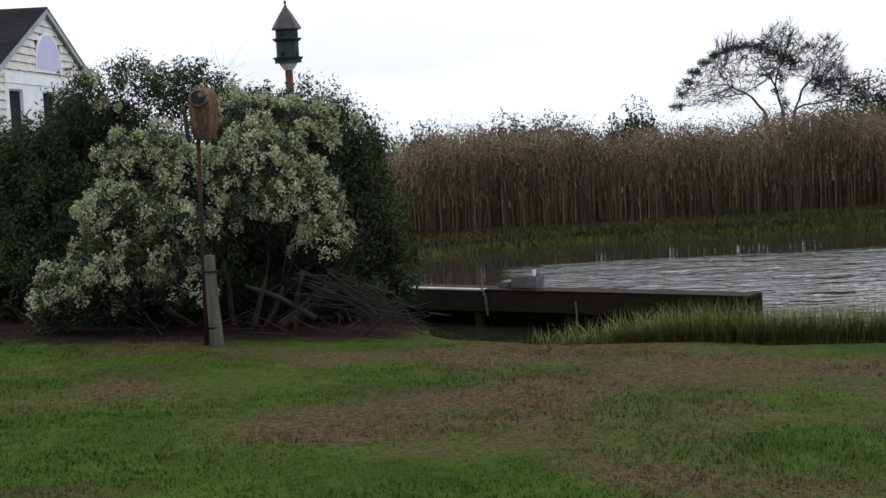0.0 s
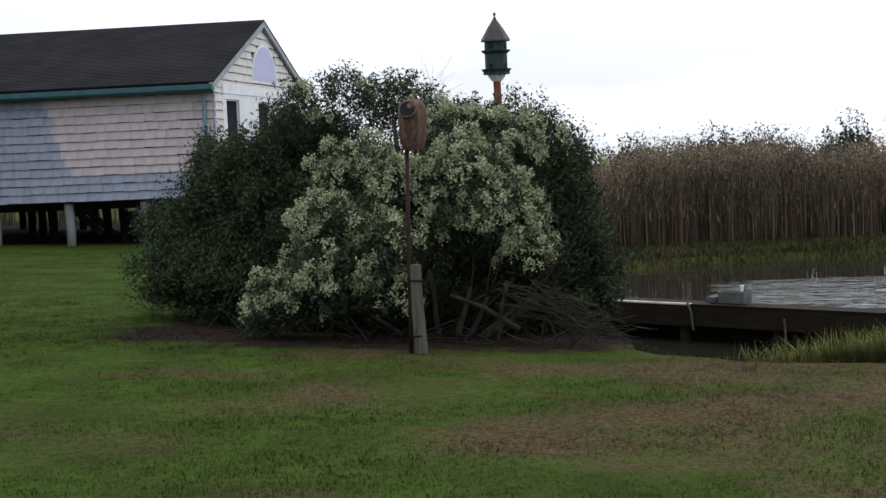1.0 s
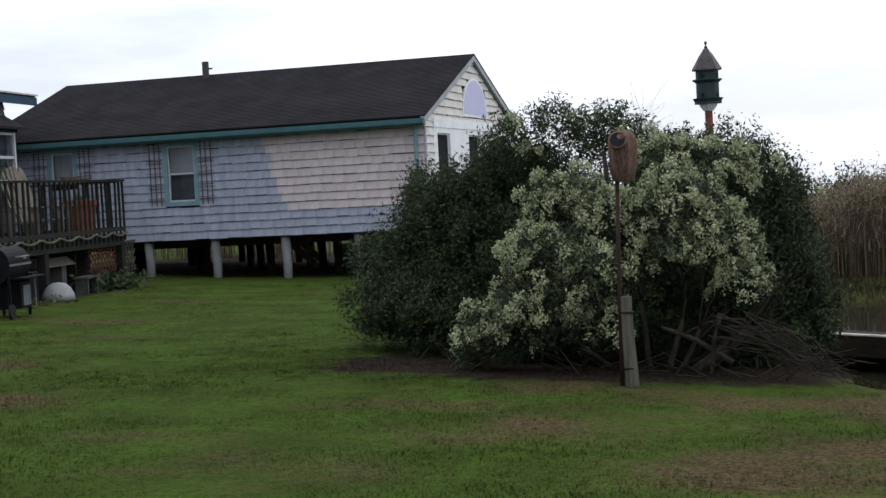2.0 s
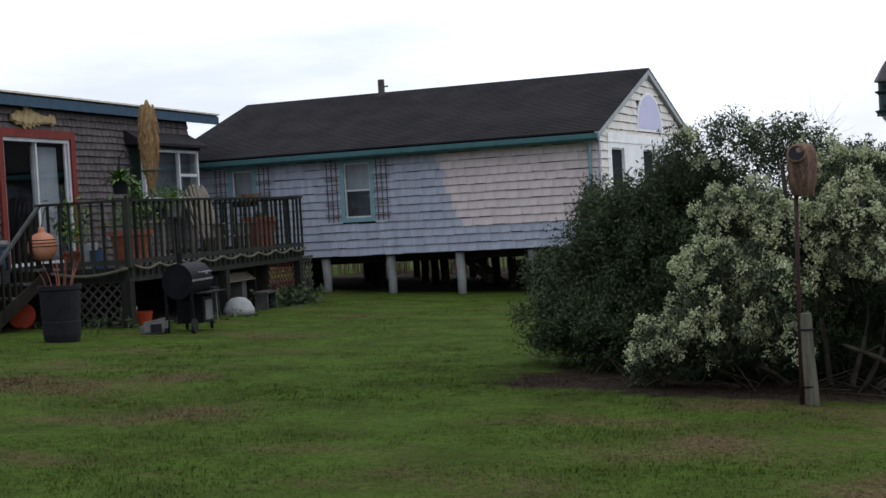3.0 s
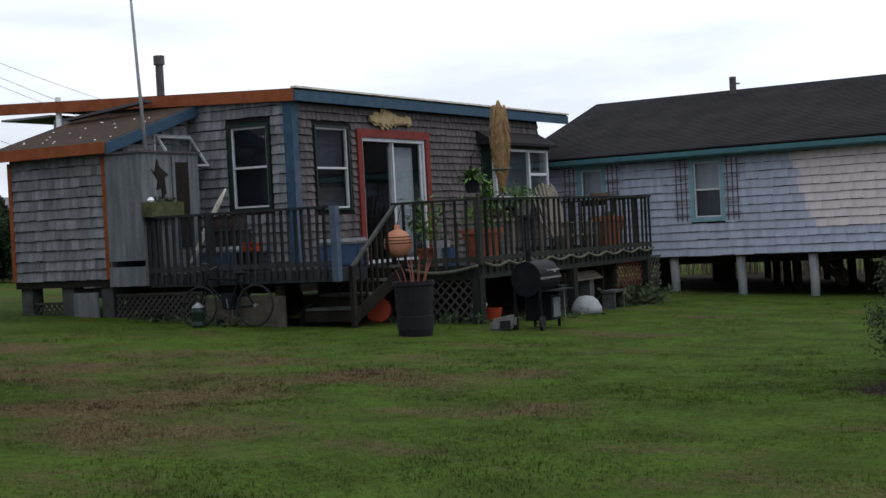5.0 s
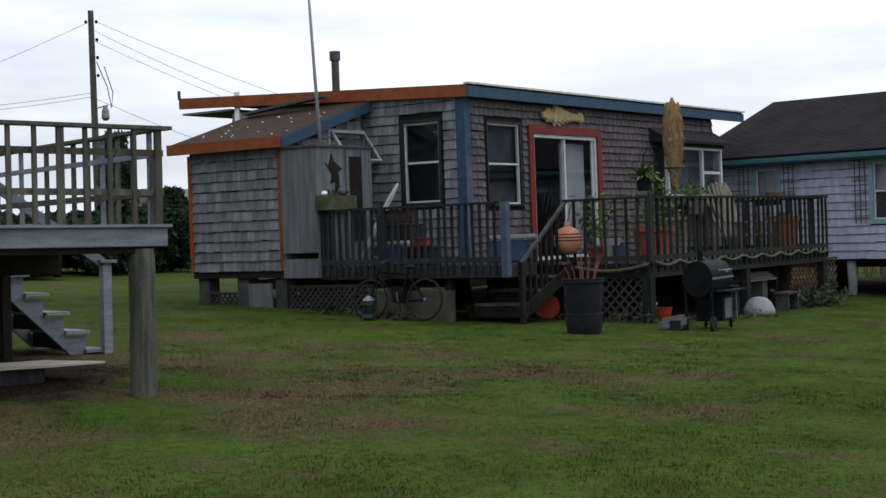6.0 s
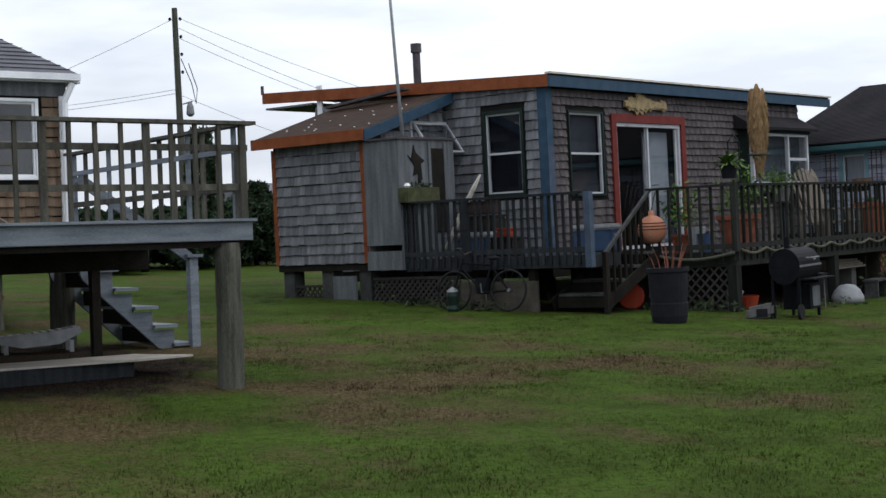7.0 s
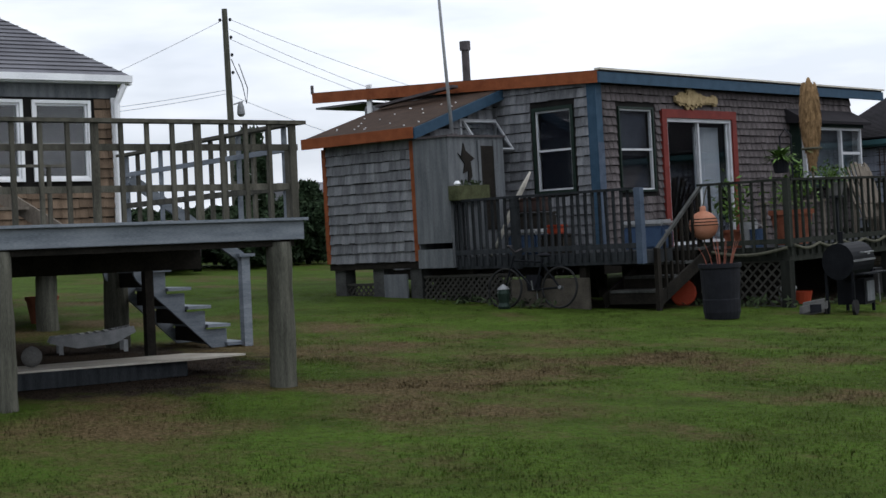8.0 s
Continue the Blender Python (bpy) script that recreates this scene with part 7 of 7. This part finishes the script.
def bare_tree():
    rnd = random.Random(44)
    rng = np.random.default_rng(44)
    x0, y0 = 10.4, 45.0
    z0 = float(ground_z(x0, y0))
    t = thing("tree", pose(x0, y0, z0), "spreading half-bare tree with dark vine-clad limbs behind the reeds", "tree")
    g = Geo()

    def spread(p, aims, r, bend):
        """One limb towards the middle of its share of the crown; it forks until each twig has its own tip."""
        mid = sum(aims, Vector()) / len(aims)
        if len(aims) < 3:
            for a in aims:
                k = p.lerp(a, 0.5) + Vector((rnd.uniform(-1, 1), rnd.uniform(-1, 1), rnd.uniform(-1, 0.6))) * 0.07
                g.tube([p, k, a], [0.009, 0.007, 0.005], 3)
                for _ in range(3):
                    e = k.lerp(a, rnd.random())
                    g.tube([e, e + (a - p).normalized() * rnd.uniform(0.1, 0.25) + Vector((rnd.uniform(-1, 1), rnd.uniform(-1, 1), rnd.uniform(-0.5, 1))) * 0.12], [0.006, 0.0045], 3)
            return
        q = p.lerp(mid, rnd.uniform(0.34, 0.5)) + Vector((rnd.uniform(-1, 1), rnd.uniform(-1, 1), rnd.uniform(-0.8, 0.8))) * 0.09 * bend
        g.tube([p, p.lerp(q, 0.5) + Vector((rnd.uniform(-1, 1), 0, rnd.uniform(-1, 1))) * 0.05 * bend, q], [r, r * 0.9, r * 0.8], 5)
        axis = Vector((rnd.uniform(-1, 1), rnd.uniform(-0.5, 0.5), rnd.uniform(-1, 1)))
        order = sorted(aims, key=lambda a: (a - q).normalized().dot(axis))
        cut = rnd.randint(len(aims) // 3, len(aims) - len(aims) // 3)
        for half in (order[:cut], order[cut:]):
            if half:
                spread(q, half, max(0.009, r * math.sqrt(len(half) / len(aims)) * 0.97), bend * 0.85)

    def crown_tips(cx, cz, reach, low, high, n):
        tips = []
        while len(tips) < n:
            a = rnd.uniform(low, high)
            rr = reach(a) * rnd.uniform(0.16, 1.0) ** 0.5 * (0.93 + 0.1 * math.sin(a * 9))
            tips.append(Vector((cx + rr * math.cos(a), rnd.uniform(-0.9, 0.9), cz + rr * math.sin(a))))
        return tips

    stem = 1.55 - z0
    for x, share in ((0.0, 3), (-0.55, 2), (0.35, 1)):
        g.tube([(x * 0.6, 0, -0.2), (x * 0.8, 0, stem * 0.6), (x, 0, stem)], [0.09, 0.07, 0.055], 8)
    tips = crown_tips(0.0, stem + 0.15, lambda a: 2.5 + 0.75 * max(0, (a - 1.9) / 1.2), 0.35, 3.12, 1150)
    for x, part_of in ((0.0, lambda a: -1.3 < a.x < 0.7), (-0.55, lambda a: a.x <= -1.3), (0.35, lambda a: a.x >= 0.7)):
        spread(Vector((x, 0, stem)), [a for a in tips if part_of(a)], 0.045, 1.7)
    spread(Vector((0.35, 0, stem)), crown_tips(1.9, stem - 0.1, lambda a: 1.25, 0.1, 2.6, 330), 0.035, 1.4)
    part("trunk", g, TWIG, t)
    # dark vine leaves over the outer left limbs and the middle stem
    blobs = []
    for k in range(13):
        a = 3.05 - 1.5 * k / 12
        r = 3.15 - 1.5 * (k / 12) ** 1.3
        blobs.append((r * math.cos(a), 0, stem + r * math.sin(a) * 0.98, 0.30, 0.4, 0.13 + 0.05 * (k > 8)))
    blobs += [(0.25, 0, stem + 1.45, 0.3, 0.4, 0.22), (0.0, 0, stem + 1.0, 0.16, 0.3, 0.3), (-0.15, 0, stem + 0.6, 0.22, 0.3, 0.2), (0.05, 0, stem + 0.25, 0.14, 0.3, 0.3)]
    c, d = shell_points(blobs, 420, rng, 0.0)
    c = np.repeat(c, 24, axis=0) + rng.normal(size=(len(c) * 24, 3)) * 0.05
    v, f = leaves(c, rng.uniform(0.012, 0.028, len(c)), rng, long=1.3)
    ob = new("foliage", mesh_of("foliage", v.tolist(), f.tolist(), EVERGREEN))
    ob.parent = t
    rr = random.Random(9)
    for k, (x, y, w, top) in enumerate(((-0.5, 44, 1.2, 1.75), (3.2, 45, 1.6, 1.9), (6.0, 46, 1.2, 2.1), (12.5, 44, 1.8, 2.5), (14.5, 45, 1.6, 3.4), (17.5, 46, 2.2, 2.9), (2.0, 47, 1.5, 1.95))):
        s = thing("shrub", pose(x, y, float(ground_z(x, y))), "dark low shrub showing above the reeds", "shrub", "shrubs behind the reeds")
        zz = top + 0.62
        c, d = shell_points([(0, 0, zz * 0.55, w * 0.7, 0.7, zz * 0.5), (w * 0.4, 0, zz * 0.5, w * 0.4, 0.6, zz * 0.42), (-w * 0.5, 0, zz * 0.45, w * 0.4, 0.6, zz * 0.4)], 9000, np.random.default_rng(60 + k), 0.0)
        v, f = leaves(c, np.random.default_rng(70 + k).uniform(0.025, 0.055, len(c)), np.random.default_rng(80 + k), long=1.3)
        ob = new("foliage", mesh_of("foliage", v.tolist(), f.tolist(), EVERGREEN if k != 4 else TWIG))
        ob.parent = s
        g = Geo()
        limb(g, (0, 0, 0), (0, 0, 1), zz * 0.5, 0.05, 2, rr, 5)
        part("trunk", g, TWIG, s)


bare_tree()


# ---- distance beyond the houses ----
def utility_pole():
    u = thing("utility_pole", pose(-49.2, 34.35, 0.5), "tall wooden utility pole with lamp and wires", "utility pole")
    part("pole", Geo().tube([(0, 0, -0.5), (0, 0, 10.4)], [0.16, 0.11], 10), PILEWOOD, u)
    for z, s in ((10.0, 1), (10.0, -1), (9.3, 1), (8.6, 1), (7.9, 1)):
        part("insulator", Geo().lathe([(0.03, 0), (0.06, 0.04), (0.06, 0.1), (0.03, 0.13)], 8, pose(0.2 * s * 0.66, 0.2 * s * 0.75, z - 0.1)), BLACK, u)
    part("lamp_arm", Geo().tube([(0.1, 0.1, 6.6), (0.35, 0.4, 6.7)], 0.03, 6), STEEL, u)
    part("lamp", Geo().lathe([(0.08, 6.1), (0.17, 6.2), (0.14, 6.5), (0.06, 6.7)], 10, pose(0.28, 0.32, 0)), STEEL, u)
    w = thing("power_lines", pose(-49.2, 34.35, 0.5), "slack black overhead wires from the utility pole", "wires")
    runs = (((0.1, 0.1, 10.0), (11, 13, 3.9), 0.5), ((0.1, 0.1, 9.6), (11, 13, 3.3), 0.7), ((0.1, 0.1, 9.2), (11, 13, 2.9), 0.6), ((0, 0, 7.0), (8, 9.4, 2.6), 0.4),
            ((0, 0, 10.0), (-10, -12, 4.4), 0.4), ((0, 0, 7.2), (-9, -11, 6.5), 0.3), ((0, 0, 7.05), (-9, -11, 6.4), 0.35))
    for a, b, sag in runs:
        pts = [Vector(a).lerp(Vector(b), k / 16) - Vector((0, 0, sag * 4 * (k / 16) * (1 - k / 16))) for k in range(17)]
        part("wire", Geo().tube(pts, 0.008, 4), BLACK, w)
    part("wire_loop", Geo().tube([(0.1, 0.12, 8.4), (0.35, 0.4, 7.4), (0.45, 0.5, 6.6), (0.5, 0.55, 7.2), (0.3, 0.33, 8.2)], 0.02, 5), BLACK, w)


utility_pole()


def evergreen(x, y, h, w, seed, label="dark columnar evergreen tree behind the houses"):
    rng = np.random.default_rng(seed)
    z = float(ground_z(x, y))
    t = thing("evergreen_tree", pose(x, y, z), label, "tree", "evergreens")
    part("trunk", Geo().tube([(0, 0, -0.1), (0, 0, h * 0.9)], [0.09, 0.02], 7), BARK, t)
    n = 4200
    u = rng.random(n)
    a = rng.uniform(0, 6.283, n)
    r = w * (np.sin(np.pi * np.clip(0.12 + 0.70 * (1 - u), 0, 1)) ** 0.7) * (0.55 + 0.45 * np.sqrt(rng.random(n))) * (1 + 0.2 * np.sin(a * 5 + u * 17))
    c = np.stack([r * np.cos(a), r * np.sin(a), 0.15 + u * (h - 0.1)], axis=1)
    v, f = leaves(c, rng.uniform(0.05, 0.11, n), rng, long=1.6)
    ob = new("crown", mesh_of("crown", v.tolist(), f.tolist(), EVERGREEN))
    ob.parent = t


evergreen(-36.4, 26.1, 4.0, 0.48, 51)
evergreen(-35.8, 27.5, 2.4, 0.6, 52)
evergreen(-34.7, 27.6, 2.0, 0.7, 53)
for k, (x, y, h, w) in enumerate(((-37.5, 28.5, 2.0, 0.9), (-34.6, 24.4, 1.45, 0.8), (-35.6, 25.2, 1.35, 0.9), (-35.2, 26.2, 1.5, 0.8), (-36.4, 23.4, 1.3, 0.9),
                               (-36.9, 25.6, 1.7, 1.2), (-37.5, 24.2, 1.6, 1.2), (-36.3, 26.9, 1.8, 1.2), (-38.2, 22.9, 1.6, 1.2), (-38.8, 21.5, 1.5, 1.2), (-37.3, 27.4, 1.7, 1.1))):
    evergreen(x, y, h, w, 54 + k, "low bushy dark evergreen behind the houses")


def far_house():
    h = thing("house", pose(-47.5, 38.2, 0.6, 0, 0, 8), "small distant grey house with pale roof", "house")
    g = Geo().box((-2.1, -3, -0.3), (2.1, 3, 1.95))
    part("wall", g, SILVER_SHINGLE, h)
    part("roof", Geo().prism([(-2.4, 1.85), (2.4, 1.85), (0, 3.25)], "y", -3.4, 3.4), GREY_ROOF, h)
    w = part("window", Geo().box((-1.85, -3.04, 0.95), (-1.2, -3.0, 1.65)), WHITE, h)
    part("pane", Geo().box((-1.78, -3.05, 1.02), (-1.27, -3.041, 1.58)), BLACK, w)


far_house()


def car():
    p = (-34.75, 21.85)
    c = thing("car", pose(p[0], p[1], float(ground_z(*p)), 0, 0, 150), "dull silver-grey parked car behind the houses", "car")
    body = [(-2.1, 0.35), (-2.15, 0.75), (-1.3, 0.9), (-0.7, 1.4), (0.8, 1.42), (1.5, 0.95), (2.1, 0.85), (2.2, 0.4)]
    part("body", Geo().prism(body, "y", -0.85, 0.85), CARPAINT, c, bevel=0.05)
    part("windscreen", Geo().prism([(-1.22, 0.93), (-0.7, 1.36), (-0.74, 1.38), (-1.27, 0.95)], "y", -0.7, 0.7), BLACK, c)
    part("side_window", Geo().prism([(-0.95, 0.95), (-0.6, 1.32), (0.7, 1.34), (1.2, 0.97)], "y", -0.862, 0.862), BLACK, c)
    part("bumper", Geo().box((-2.22, -0.8, 0.36), (-2.1, 0.8, 0.55)), PLASTICWHITE, c)
    for y in (-0.6, 0.6):
        part("headlight", Geo().box((-2.18, y - 0.15, 0.6), (-2.1, y + 0.15, 0.74)), WHITE, c)
    for x in (-1.35, 1.35):
        for y in (-0.87, 0.67):
            part("wheel", Geo().prism([(x + 0.32 * math.cos(a), 0.32 + 0.32 * math.sin(a)) for a in np.linspace(0, 6.283, 19)[:-1]], "y", y, y + 0.2), RUBBER, c)


car()
